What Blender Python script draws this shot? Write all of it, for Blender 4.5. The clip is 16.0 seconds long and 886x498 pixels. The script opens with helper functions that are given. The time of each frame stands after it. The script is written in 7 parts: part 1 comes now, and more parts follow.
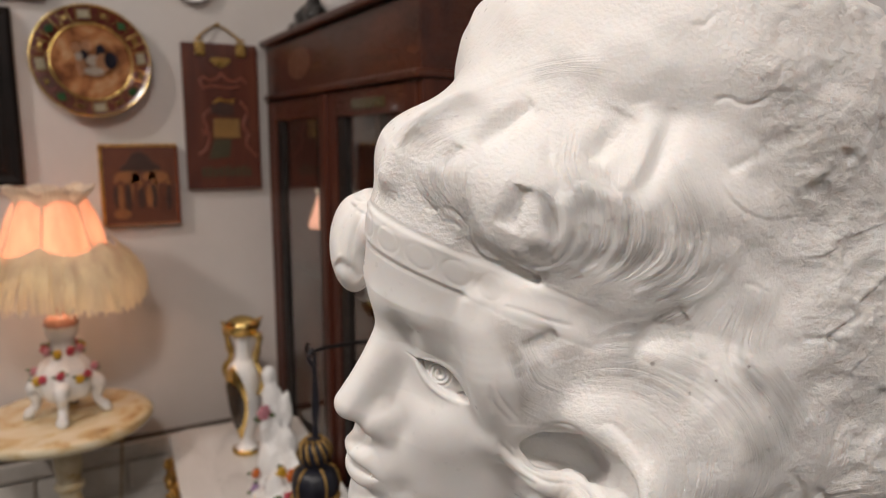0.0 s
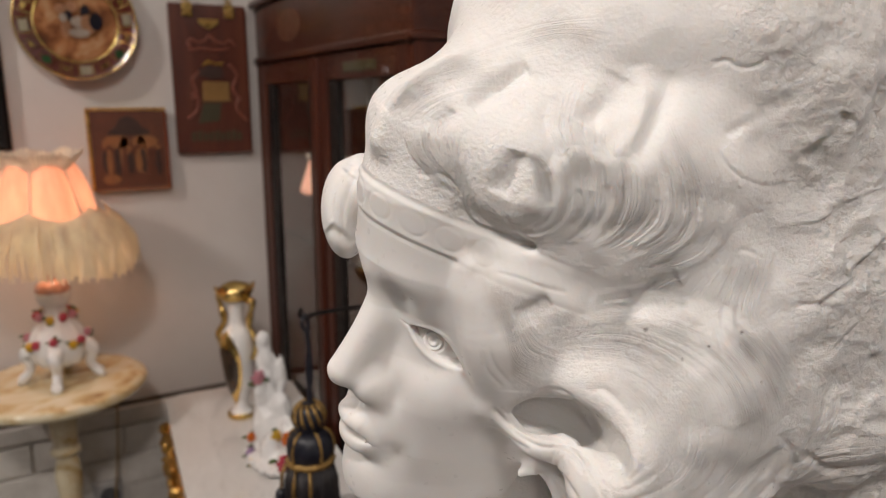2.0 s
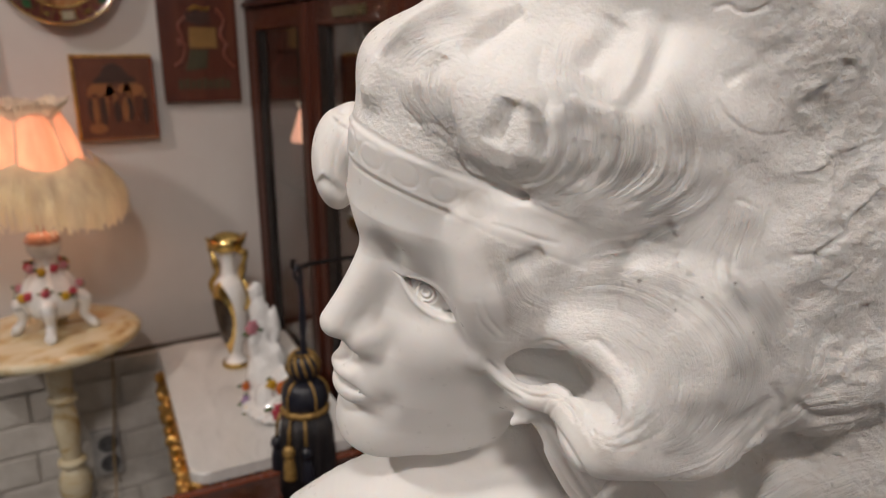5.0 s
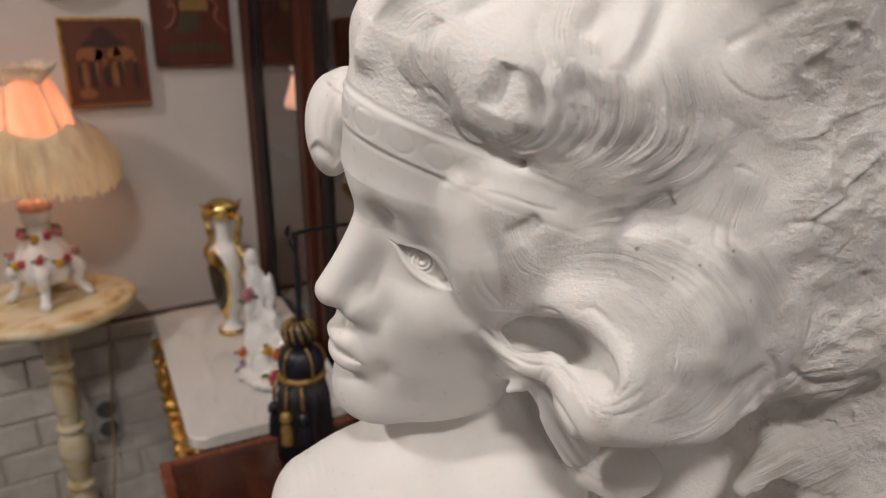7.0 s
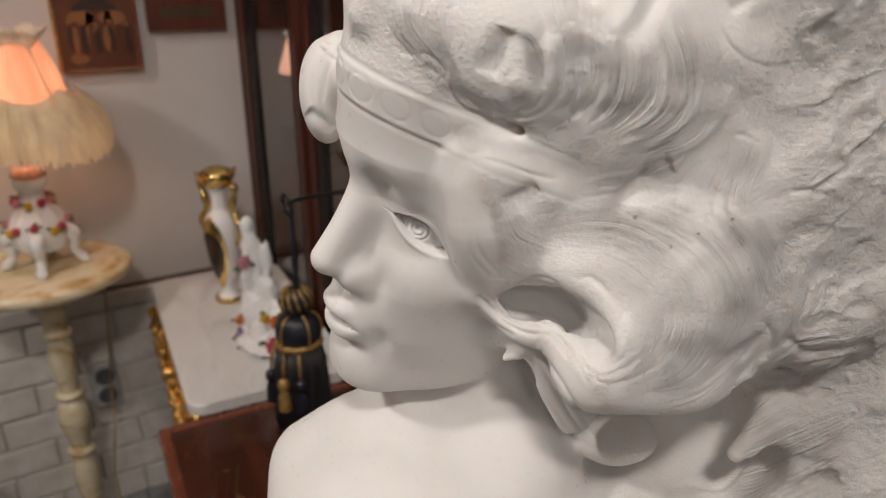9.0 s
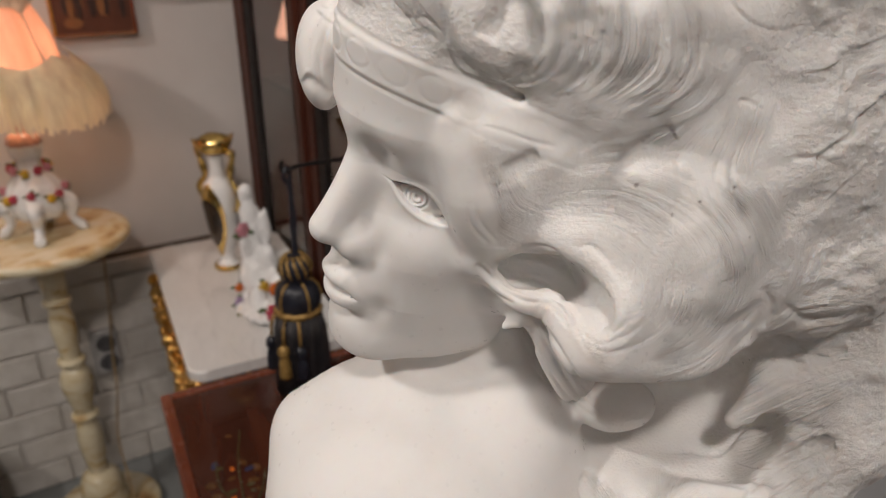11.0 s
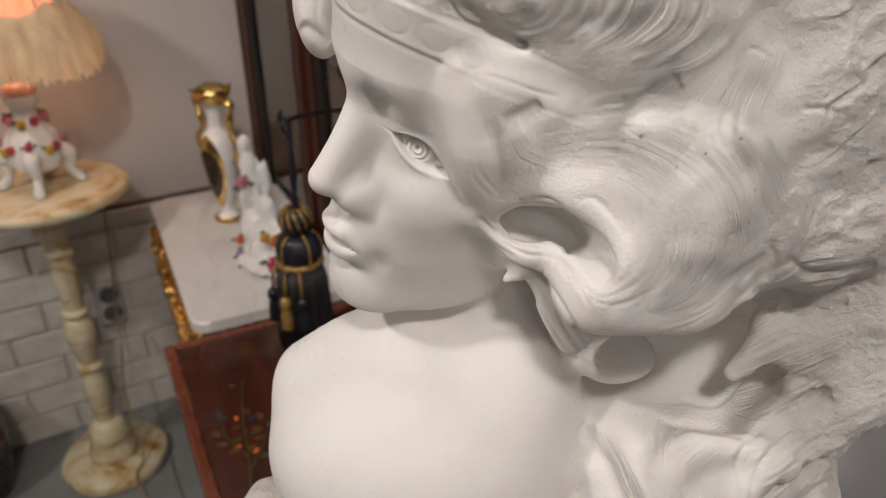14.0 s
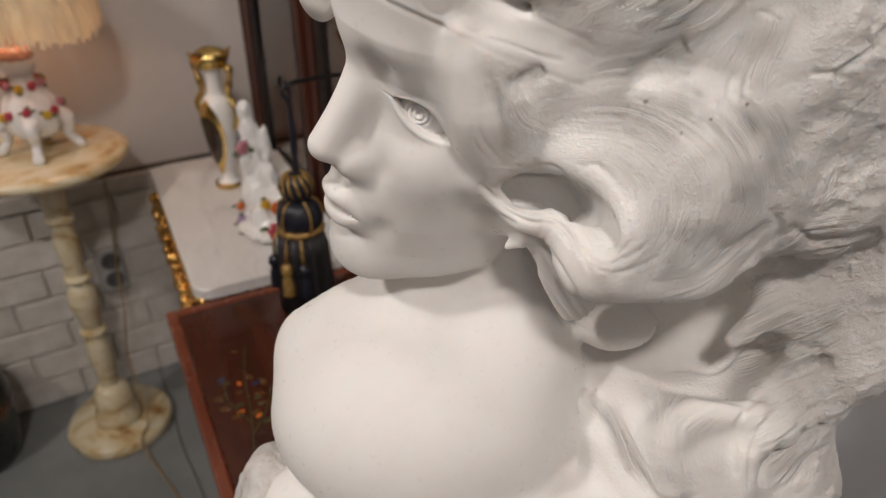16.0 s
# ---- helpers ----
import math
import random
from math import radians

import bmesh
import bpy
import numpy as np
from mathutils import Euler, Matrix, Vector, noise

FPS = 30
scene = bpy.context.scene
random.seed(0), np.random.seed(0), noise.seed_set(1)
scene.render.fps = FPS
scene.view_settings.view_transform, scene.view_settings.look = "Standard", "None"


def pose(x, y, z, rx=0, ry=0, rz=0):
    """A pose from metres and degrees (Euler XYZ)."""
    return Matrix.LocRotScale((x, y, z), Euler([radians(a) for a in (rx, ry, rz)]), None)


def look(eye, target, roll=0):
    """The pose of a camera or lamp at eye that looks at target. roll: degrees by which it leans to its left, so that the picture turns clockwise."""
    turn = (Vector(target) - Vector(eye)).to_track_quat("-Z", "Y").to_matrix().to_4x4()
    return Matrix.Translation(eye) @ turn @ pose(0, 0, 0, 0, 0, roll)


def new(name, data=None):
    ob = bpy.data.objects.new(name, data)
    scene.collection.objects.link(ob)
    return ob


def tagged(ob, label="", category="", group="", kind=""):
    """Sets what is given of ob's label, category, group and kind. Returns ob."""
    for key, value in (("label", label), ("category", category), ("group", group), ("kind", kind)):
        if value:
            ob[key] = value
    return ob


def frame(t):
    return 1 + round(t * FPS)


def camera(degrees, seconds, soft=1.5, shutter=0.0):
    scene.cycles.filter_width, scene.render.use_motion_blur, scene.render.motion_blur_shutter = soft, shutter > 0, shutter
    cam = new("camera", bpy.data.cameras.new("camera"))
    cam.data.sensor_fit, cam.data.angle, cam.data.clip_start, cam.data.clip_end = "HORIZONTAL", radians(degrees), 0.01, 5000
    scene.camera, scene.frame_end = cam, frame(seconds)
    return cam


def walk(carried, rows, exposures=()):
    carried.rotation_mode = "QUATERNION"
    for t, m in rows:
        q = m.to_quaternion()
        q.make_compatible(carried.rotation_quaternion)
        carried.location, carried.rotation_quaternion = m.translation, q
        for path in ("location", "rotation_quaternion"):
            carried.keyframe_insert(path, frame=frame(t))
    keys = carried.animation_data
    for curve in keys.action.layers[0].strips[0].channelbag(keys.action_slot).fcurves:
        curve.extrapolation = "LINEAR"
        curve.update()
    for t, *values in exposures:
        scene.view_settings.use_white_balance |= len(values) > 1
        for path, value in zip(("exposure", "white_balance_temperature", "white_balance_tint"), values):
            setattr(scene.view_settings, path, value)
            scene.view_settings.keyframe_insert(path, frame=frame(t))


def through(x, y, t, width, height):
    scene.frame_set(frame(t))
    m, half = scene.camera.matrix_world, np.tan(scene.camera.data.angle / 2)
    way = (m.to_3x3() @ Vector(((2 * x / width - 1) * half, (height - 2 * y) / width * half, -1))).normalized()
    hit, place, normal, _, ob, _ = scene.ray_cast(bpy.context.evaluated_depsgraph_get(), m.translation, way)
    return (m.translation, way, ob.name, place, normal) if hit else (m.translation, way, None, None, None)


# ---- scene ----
# ---- camera: held still beside the bust, tilting down with a slight step forward ----
cam = camera(63.95, 16.0, soft=1.0)
cam.data.dof.use_dof = True
cam.data.dof.focus_distance = 0.42
cam.data.dof.aperture_fstop = 7.5
ROWS = [
    (0.0, 0.0000, 0.0000, 1.4000, 81.00, -0.00, -29.00),
    (0.5, 0.0004, 0.0005, 1.4002, 80.28, 0.02, -29.17),
    (1.0, 0.0006, 0.0012, 1.4002, 79.57, 0.04, -29.33),
    (1.5, 0.0011, 0.0022, 1.4003, 78.84, 0.05, -29.47),
    (2.0, 0.0019, 0.0033, 1.4003, 78.14, 0.02, -29.58),
    (2.5, 0.0022, 0.0041, 1.4002, 77.46, 0.01, -29.70),
    (3.0, 0.0025, 0.0048, 1.4002, 76.81, 0.00, -29.80),
    (3.5, 0.0029, 0.0055, 1.4002, 76.15, -0.02, -29.91),
    (4.0, 0.0032, 0.0060, 1.4001, 75.46, -0.01, -30.01),
    (6.5, 0.0058, 0.0103, 1.3997, 72.06, -0.04, -30.46),
    (7.0, 0.0061, 0.0112, 1.3996, 71.37, -0.04, -30.56),
    (7.5, 0.0066, 0.0121, 1.3994, 70.70, -0.07, -30.62),
    (8.0, 0.0070, 0.0128, 1.3993, 70.04, -0.07, -30.71),
    (8.5, 0.0073, 0.0133, 1.3992, 69.39, -0.09, -30.77),
    (9.0, 0.0077, 0.0139, 1.3991, 68.74, -0.11, -30.82),
    (11.5, 0.0096, 0.0169, 1.3987, 65.42, -0.07, -30.90),
    (12.0, 0.0102, 0.0175, 1.3984, 64.79, -0.08, -30.88),
    (12.5, 0.0105, 0.0179, 1.3982, 64.14, -0.09, -30.86),
    (13.0, 0.0105, 0.0185, 1.3981, 63.50, -0.10, -30.85),
    (13.5, 0.0107, 0.0188, 1.3978, 62.84, -0.09, -30.83),
    (14.0, 0.0109, 0.0192, 1.3977, 62.19, -0.09, -30.81),
    (14.5, 0.0113, 0.0197, 1.3975, 61.51, -0.10, -30.77),
    (15.0, 0.0115, 0.0203, 1.3973, 60.81, -0.09, -30.75),
    (15.5, 0.0120, 0.0208, 1.3970, 60.14, -0.08, -30.71),
    (16.0, 0.0124, 0.0213, 1.3967, 59.49, -0.08, -30.68),
]
walk(cam, [(t, pose(x, y, z, rx, ry, rz)) for t, x, y, z, rx, ry, rz in ROWS],
     exposures=[(0.0, -0.04), (4.0, -0.14), (7.0, -0.24), (9.0, -0.24), (11.5, -0.19), (12.5, -0.13), (16.0, -0.17)])

# ---- light ----
world = bpy.data.worlds.new("world")
scene.world = world
world.use_nodes = True
world.node_tree.nodes["Background"].inputs[0].default_value = (1.0, 0.86, 0.72, 1)
world.node_tree.nodes["Background"].inputs[1].default_value = 0.06


def area_lamp(name, eye, target, size, watts, colour):
    data = bpy.data.lights.new(name, "AREA")
    data.shape, data.size, data.energy, data.color = "DISK", size, watts, colour
    ob = new(name, data)
    ob.matrix_world = look(eye, target)
    return ob


def bulb(name, place, watts, colour, radius):
    data = bpy.data.lights.new(name, "POINT")
    data.energy, data.color, data.shadow_soft_size = watts, colour, radius
    ob = new(name, data)
    ob.location = place
    return ob


# unseen ceiling spots of the shop; the third is a fill added against contrast
SPOTS = ((-1.45, 0.65, 41), (-0.40, -0.80, 37), (-1.05, -2.05, 14))
for x, y, watts in SPOTS:
    area_lamp("ceiling_spot_and_fill", (x, y, 2.78), (0.28, 0.4, 1.1), 0.26, watts, (1.0, 0.912, 0.855))
# the bulb inside the fringed shade
bulb("shade_bulb", (0.0, 1.69, 1.18), 1.15, (1.0, 0.63, 0.41), 0.03)

# ---- materials ----
def mat(name):
    m = bpy.data.materials.new(name)
    m.use_nodes = True
    nt = m.node_tree
    return m, nt, nt.nodes["Principled BSDF"]


def node(nt, kind, **values):
    n = nt.nodes.new(kind)
    for key, v in values.items():
        n.inputs[key.replace("_", " ")].default_value = v
    return n


def ramp(nt, src, stops):
    r = nt.nodes.new("ShaderNodeValToRGB")
    while len(r.color_ramp.elements) < len(stops):
        r.color_ramp.elements.new(0.5)
    for e, (p, c) in zip(r.color_ramp.elements, stops):
        e.position = p
        e.color = (*c, 1) if len(c) == 3 else c
    nt.links.new(src, r.inputs[0])
    return r.outputs[0]


def math_node(nt, op, a, b=None):
    n = nt.nodes.new("ShaderNodeMath")
    n.operation = op
    for i, v in enumerate((a, b)):
        if v is None:
            continue
        if isinstance(v, (int, float)):
            n.inputs[i].default_value = v
        else:
            nt.links.new(v, n.inputs[i])
    return n.outputs[0]


def coords(nt, scale=(1, 1, 1), rot=(0, 0, 0)):
    tc = nt.nodes.new("ShaderNodeTexCoord")
    mp = nt.nodes.new("ShaderNodeMapping")
    mp.inputs["Scale"].default_value = scale
    mp.inputs["Rotation"].default_value = rot
    nt.links.new(tc.outputs["Object"], mp.inputs[0])
    return mp.outputs[0]


def bump(nt, bsdf, height, strength, distance, chain=None):
    b = node(nt, "ShaderNodeBump", Strength=strength, Distance=distance)
    nt.links.new(height, b.inputs["Height"])
    if chain is not None:
        nt.links.new(chain, b.inputs["Normal"])
    nt.links.new(b.outputs[0], bsdf.inputs["Normal"])
    return b.outputs[0]


def grainy(name, stops, scale=8.0, detail=6.0, rough=0.5, metal=0.0, bump_size=0.0, bump_scale=80.0, stretch=(1, 1, 1), coat=0.0, distortion=0.0, specular=0.5):
    """Colour from stretched noise between the stops, fine relief from a second noise."""
    m, nt, bsdf = mat(name)
    n1 = node(nt, "ShaderNodeTexNoise", Scale=scale, Detail=detail, Roughness=0.6, Distortion=distortion)
    nt.links.new(coords(nt, stretch), n1.inputs["Vector"])
    nt.links.new(ramp(nt, n1.outputs[0], stops), bsdf.inputs["Base Color"])
    n2 = node(nt, "ShaderNodeTexNoise", Scale=bump_scale, Detail=4.0)
    nt.links.new(coords(nt, stretch), n2.inputs["Vector"])
    r = ramp(nt, n2.outputs[0], [(0.3, (rough * 0.8,) * 3), (0.7, (min(1, rough * 1.2),) * 3)])
    nt.links.new(r, bsdf.inputs["Roughness"])
    bsdf.inputs["Metallic"].default_value = metal
    bsdf.inputs["Coat Weight"].default_value = coat
    bsdf.inputs["Specular IOR Level"].default_value = specular
    if bump_size:
        bump(nt, bsdf, n2.outputs[0], 0.6, bump_size)
    return m


def marble_carved():
    """White statuary marble: fine strands along the carved hair, pitted where the block was left rough."""
    m, nt, bsdf = mat("carved_marble")
    att = lambda n: [setattr(a := nt.nodes.new("ShaderNodeAttribute"), "attribute_name", n), a][1]
    strand, hair, rough, dirt_and_grooves, grain = (att(n).outputs["Fac"] for n in ("strand", "hair", "rough", "dirt_and_grooves", "grain"))
    speck = att("speck").outputs["Fac"]
    n1 = node(nt, "ShaderNodeTexNoise", Scale=9.0, Detail=8.0, Roughness=0.6)
    nt.links.new(coords(nt), n1.inputs["Vector"])
    base = ramp(nt, n1.outputs[0], [(0.3, (0.74, 0.715, 0.69)), (0.55, (0.80, 0.785, 0.765)), (0.75, (0.82, 0.81, 0.795))])
    # duller tone on stained and rough stone, combed hair and strand grooves
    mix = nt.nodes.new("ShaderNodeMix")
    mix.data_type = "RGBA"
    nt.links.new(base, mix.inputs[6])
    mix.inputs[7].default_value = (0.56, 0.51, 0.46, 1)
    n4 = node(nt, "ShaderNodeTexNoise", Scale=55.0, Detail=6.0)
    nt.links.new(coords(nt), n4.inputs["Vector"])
    nt.links.new(math_node(nt, "MULTIPLY", dirt_and_grooves, ramp(nt, n4.outputs[0], [(0.35, (0, 0, 0)), (0.7, (1, 1, 1))])), mix.inputs[0])
    mix2 = nt.nodes.new("ShaderNodeMix")
    mix2.data_type = "RGBA"
    nt.links.new(mix.outputs[2], mix2.inputs[6])
    mix2.inputs[7].default_value = (0.10, 0.06, 0.045, 1)
    nt.links.new(speck, mix2.inputs[0])
    nt.links.new(mix2.outputs[2], bsdf.inputs["Base Color"])
    bsdf.inputs["Subsurface Weight"].default_value = 0.35
    bsdf.inputs["Subsurface Radius"].default_value = (0.007, 0.0055, 0.0045)
    bsdf.inputs["Subsurface Scale"].default_value = 1.0
    # strands
    wob = node(nt, "ShaderNodeTexNoise", Scale=30.0, Detail=2.0)
    nt.links.new(coords(nt), wob.inputs["Vector"])
    ph = math_node(nt, "ADD", math_node(nt, "MULTIPLY", strand, 1.0), math_node(nt, "MULTIPLY", wob.outputs[0], 0.9))
    lines = node(nt, "ShaderNodeTexNoise", Scale=1.7, Detail=3.0, Roughness=0.7)
    lines.noise_dimensions = "1D"
    nt.links.new(ph, lines.inputs["W"])
    patch = node(nt, "ShaderNodeTexNoise", Scale=22.0, Detail=2.0)
    nt.links.new(coords(nt), patch.inputs["Vector"])
    pm = ramp(nt, patch.outputs[0], [(0.35, (0.1,) * 3), (0.62, (1, 1, 1))])
    h1 = math_node(nt, "MULTIPLY", math_node(nt, "MULTIPLY", lines.outputs[0], hair), pm)
    b1 = bump(nt, bsdf, h1, 1.0, 0.0036)
    pits = node(nt, "ShaderNodeTexNoise", Scale=260.0, Detail=6.0, Roughness=0.7)
    nt.links.new(coords(nt), pits.inputs["Vector"])
    pits2 = node(nt, "ShaderNodeTexNoise", Scale=420.0, Detail=2.0)
    nt.links.new(coords(nt), pits2.inputs["Vector"])
    h2 = math_node(nt, "MULTIPLY", pits.outputs[0], math_node(nt, "ADD", math_node(nt, "MULTIPLY", rough, 1.0), math_node(nt, "MULTIPLY", grain, 0.09)))
    h2 = math_node(nt, "ADD", h2, math_node(nt, "MULTIPLY", pits2.outputs[0], math_node(nt, "ADD", math_node(nt, "MULTIPLY", math_node(nt, "MAXIMUM", rough, grain), 0.28), 0.012)))
    bump(nt, bsdf, h2, 1.0, 0.0030, b1)
    # sparkling crystals
    vor = node(nt, "ShaderNodeTexVoronoi", Scale=420.0)
    nt.links.new(coords(nt), vor.inputs["Vector"])
    sp = node(nt, "ShaderNodeSeparateColor")
    nt.links.new(vor.outputs["Color"], sp.inputs[0])
    glint = math_node(nt, "GREATER_THAN", sp.outputs[0], 0.985)
    rr = math_node(nt, "SUBTRACT", 0.62, math_node(nt, "MULTIPLY", glint, 0.40))
    nt.links.new(rr, bsdf.inputs["Roughness"])
    bsdf.inputs["Specular IOR Level"].default_value = 0.3
    return m


MARBLE = marble_carved()
# dark tone for the unseen walls, chosen to lessen bounce and reflections
DARK_WALL = grainy("low_bounce_umber", [(0.3, (0.15, 0.105, 0.08)), (0.7, (0.20, 0.145, 0.11))], 3.0, 5, 0.8, bump_size=0.001, bump_scale=45)
PLASTER = grainy("white_plaster", [(0.3, (0.54, 0.505, 0.475)), (0.7, (0.60, 0.565, 0.535))], 3.0, 5, 0.75, bump_size=0.0012, bump_scale=45)
GREY_WALL = grainy("grey_wall_paint", [(0.3, (0.52, 0.525, 0.54)), (0.7, (0.58, 0.585, 0.60))], 3.0, 4, 0.6, bump_size=0.0006, bump_scale=60)
BRICK = grainy("whitewashed_brick", [(0.3, (0.50, 0.465, 0.42)), (0.55, (0.62, 0.59, 0.545)), (0.75, (0.70, 0.67, 0.63))], 14.0, 6, 0.7, bump_size=0.003, bump_scale=60)
MORTAR = grainy("whitewashed_mortar", [(0.3, (0.50, 0.47, 0.43)), (0.7, (0.64, 0.61, 0.57))], 20.0, 5, 0.85, bump_size=0.003, bump_scale=90)
FLOOR = grainy("grey_floor_tile", [(0.3, (0.17, 0.18, 0.18)), (0.7, (0.24, 0.25, 0.245))], 4.0, 6, 0.35, bump_size=0.0006, bump_scale=30)
CEIL = grainy("white_ceiling", [(0.3, (0.70, 0.68, 0.65)), (0.7, (0.76, 0.74, 0.71))], 3.0, 4, 0.8)
MAHOGANY = grainy("polished_mahogany", [(0.25, (0.020, 0.0045, 0.003)), (0.5, (0.055, 0.014, 0.007)), (0.8, (0.115, 0.033, 0.014))], 3.0, 8, 0.28, bump_size=0.0003, bump_scale=120, stretch=(6, 1.2, 6), coat=0.12, specular=0.3, distortion=0.8)
MAHOGANY_UP = grainy("polished_mahogany_upright", [(0.25, (0.024, 0.005, 0.0033)), (0.5, (0.062, 0.015, 0.0075)), (0.8, (0.12, 0.035, 0.015))], 3.0, 8, 0.42, bump_size=0.0003, bump_scale=120, stretch=(8, 8, 0.8), coat=0.08, specular=0.25, distortion=0.6)
EBONY = grainy("ebonised_wood", [(0.3, (0.006, 0.005, 0.005)), (0.7, (0.016, 0.012, 0.011))], 6.0, 5, 0.5, coat=0.0, specular=0.2)
ONYX = grainy("honey_onyx", [(0.30, (0.30, 0.15, 0.05)), (0.40, (0.55, 0.40, 0.20)), (0.5, (0.66, 0.57, 0.38)), (0.7, (0.74, 0.68, 0.52))], 6.0, 6, 0.16, bump_size=0.0001, stretch=(1, 1, 2.2), coat=0.4, distortion=1.6)
WHITE_MARBLE = grainy("veined_white_marble", [(0.28, (0.50, 0.49, 0.48)), (0.45, (0.66, 0.65, 0.63)), (0.7, (0.74, 0.73, 0.71))], 5.0, 8, 0.22, stretch=(2.5, 0.7, 1), coat=0.3, distortion=1.2)
GILT = grainy("gilt_bronze", [(0.3, (0.42, 0.22, 0.05)), (0.7, (0.80, 0.50, 0.16))], 60.0, 5, 0.30, metal=1.0, bump_size=0.002, bump_scale=150)
GOLD = grainy("bright_gilding", [(0.3, (0.55, 0.36, 0.10)), (0.7, (0.85, 0.62, 0.24))], 30.0, 4, 0.22, metal=1.0, bump_size=0.0006, bump_scale=110)
PORCELAIN = grainy("white_porcelain", [(0.3, (0.74, 0.73, 0.72)), (0.7, (0.82, 0.81, 0.79))], 12.0, 3, 0.12, coat=0.5)


def plain(name, colour, rough=0.5, metal=0.0, coat=0.0):
    c = np.array(colour)
    return grainy(name, [(0.3, tuple(c * 0.82)), (0.7, tuple(np.minimum(c * 1.15, 0.9)))], 35.0, 4, rough, metal, 0.0, 60, coat=coat)


def silk(name, colour, through, folds=0.0):
    """Thin cloth that lets a lamp's light through."""
    m, nt, bsdf = mat(name)
    out = nt.nodes["Material Output"]
    n1 = node(nt, "ShaderNodeTexNoise", Scale=40.0, Detail=4.0)
    nt.links.new(coords(nt, (1, 1, 0.25)), n1.inputs["Vector"])
    c = np.array(colour)
    col = ramp(nt, n1.outputs[0], [(0.3, tuple(c * 0.8)), (0.7, tuple(np.minimum(c * 1.1, 0.95)))])
    dif = node(nt, "ShaderNodeBsdfDiffuse")
    tra = node(nt, "ShaderNodeBsdfTranslucent")
    mx = nt.nodes.new("ShaderNodeMixShader")
    mx.inputs[0].default_value = through
    nt.links.new(col, dif.inputs[0])
    nt.links.new(col, tra.inputs[0])
    nt.links.new(dif.outputs[0], mx.inputs[1])
    nt.links.new(tra.outputs[0], mx.inputs[2])
    nt.links.new(mx.outputs[0], out.inputs[0])
    return m


def clear_glass():
    m, nt, bsdf = mat("cabinet_glass")
    bsdf.inputs["Base Color"].default_value = (0.92, 0.94, 0.92, 1)
    bsdf.inputs["Transmission Weight"].default_value = 1.0
    bsdf.inputs["Roughness"].default_value = 0.03
    bsdf.inputs["IOR"].default_value = 1.5
    return m


GLASS = clear_glass()
PINK_SILK = silk("pink_silk", (0.84, 0.49, 0.36), 0.40)
# emission imitates the table lamp's pink reflection in the cabinet doors
REFLECTION_GLOW = plain("pink_reflection_glow", (0.70, 0.38, 0.28), 0.7)
REFLECTION_GLOW.node_tree.nodes["Principled BSDF"].inputs["Emission Color"].default_value = (1.0, 0.42, 0.25, 1)
REFLECTION_GLOW.node_tree.nodes["Principled BSDF"].inputs["Emission Strength"].default_value = 0.55
CREAM_LACE = silk("cream_lace", (0.88, 0.82, 0.70), 0.50)
FRINGE = silk("cream_fringe", (0.92, 0.82, 0.65), 0.60)
ICON_BASE = plain("icon_brown_paint", (0.105, 0.030, 0.012), 0.45, coat=0.1)
ICON_DARK = plain("icon_dark_paint", (0.040, 0.017, 0.011), 0.45)
ICON_OCHRE = plain("icon_ochre_paint", (0.24, 0.095, 0.030), 0.45)
PANEL_RED = grainy("carved_red_wood", [(0.25, (0.036, 0.008, 0.004)), (0.5, (0.080, 0.018, 0.008)), (0.8, (0.13, 0.036, 0.015))], 4.0, 7, 0.38, bump_size=0.0006, bump_scale=60, stretch=(5, 1, 1), coat=0.2, distortion=0.7)
PANEL_PINK = plain("worn_red_carving", (0.22, 0.065, 0.040), 0.45)
PANEL_GREEN = plain("dull_olive_inlay", (0.05, 0.042, 0.02), 0.45)
BRASS = grainy("aged_brass", [(0.3, (0.36, 0.22, 0.06)), (0.7, (0.66, 0.45, 0.16))], 30, 4, 0.3, metal=1.0)
PLATE_RED = plain("plate_maroon_glaze", (0.085, 0.018, 0.012), 0.16, coat=0.4)
PLATE_CREAM = plain("plate_cream_glaze", (0.50, 0.46, 0.33), 0.16, coat=0.4)
PLATE_GREEN = plain("plate_green_glaze", (0.035, 0.11, 0.04), 0.16, coat=0.4)
PLATE_SCENE = grainy("plate_painted_scene", [(0.28, (0.045, 0.020, 0.012)), (0.42, (0.15, 0.055, 0.022)), (0.55, (0.32, 0.14, 0.055)), (0.72, (0.46, 0.30, 0.17))], 16.0, 3, 0.15, coat=0.4, distortion=0.6)
PAINT_WHITE = plain("painted_white_drapery", (0.52, 0.44, 0.36), 0.2)
PAINT_SKIN = plain("painted_flesh_tone", (0.46, 0.24, 0.13), 0.2)
PAINT_DARK = plain("painted_dark_blue", (0.02, 0.018, 0.028), 0.2)
ROSE = plain("glazed_rose_petal", (0.42, 0.05, 0.075), 0.2, coat=0.3)
PALE_ROSE = plain("glazed_pale_rose", (0.50, 0.20, 0.24), 0.2, coat=0.3)
YELLOW = plain("glazed_yellow_petal", (0.60, 0.36, 0.03), 0.2, coat=0.3)
ORANGE = plain("glazed_orange_petal", (0.55, 0.13, 0.02), 0.2, coat=0.3)
LEAF = plain("glazed_green_leaf", (0.08, 0.12, 0.04), 0.25, coat=0.3)
LILAC = plain("glazed_lilac_petal", (0.30, 0.20, 0.34), 0.2, coat=0.3)
PINK_CHINA = plain("pink_tinted_porcelain", (0.60, 0.33, 0.25), 0.15, coat=0.5)
VASE_DARK = grainy("dark_painted_panel", [(0.3, (0.008, 0.006, 0.006)), (0.6, (0.05, 0.028, 0.014)), (0.8, (0.12, 0.05, 0.02))], 22, 4, 0.12, coat=0.5)
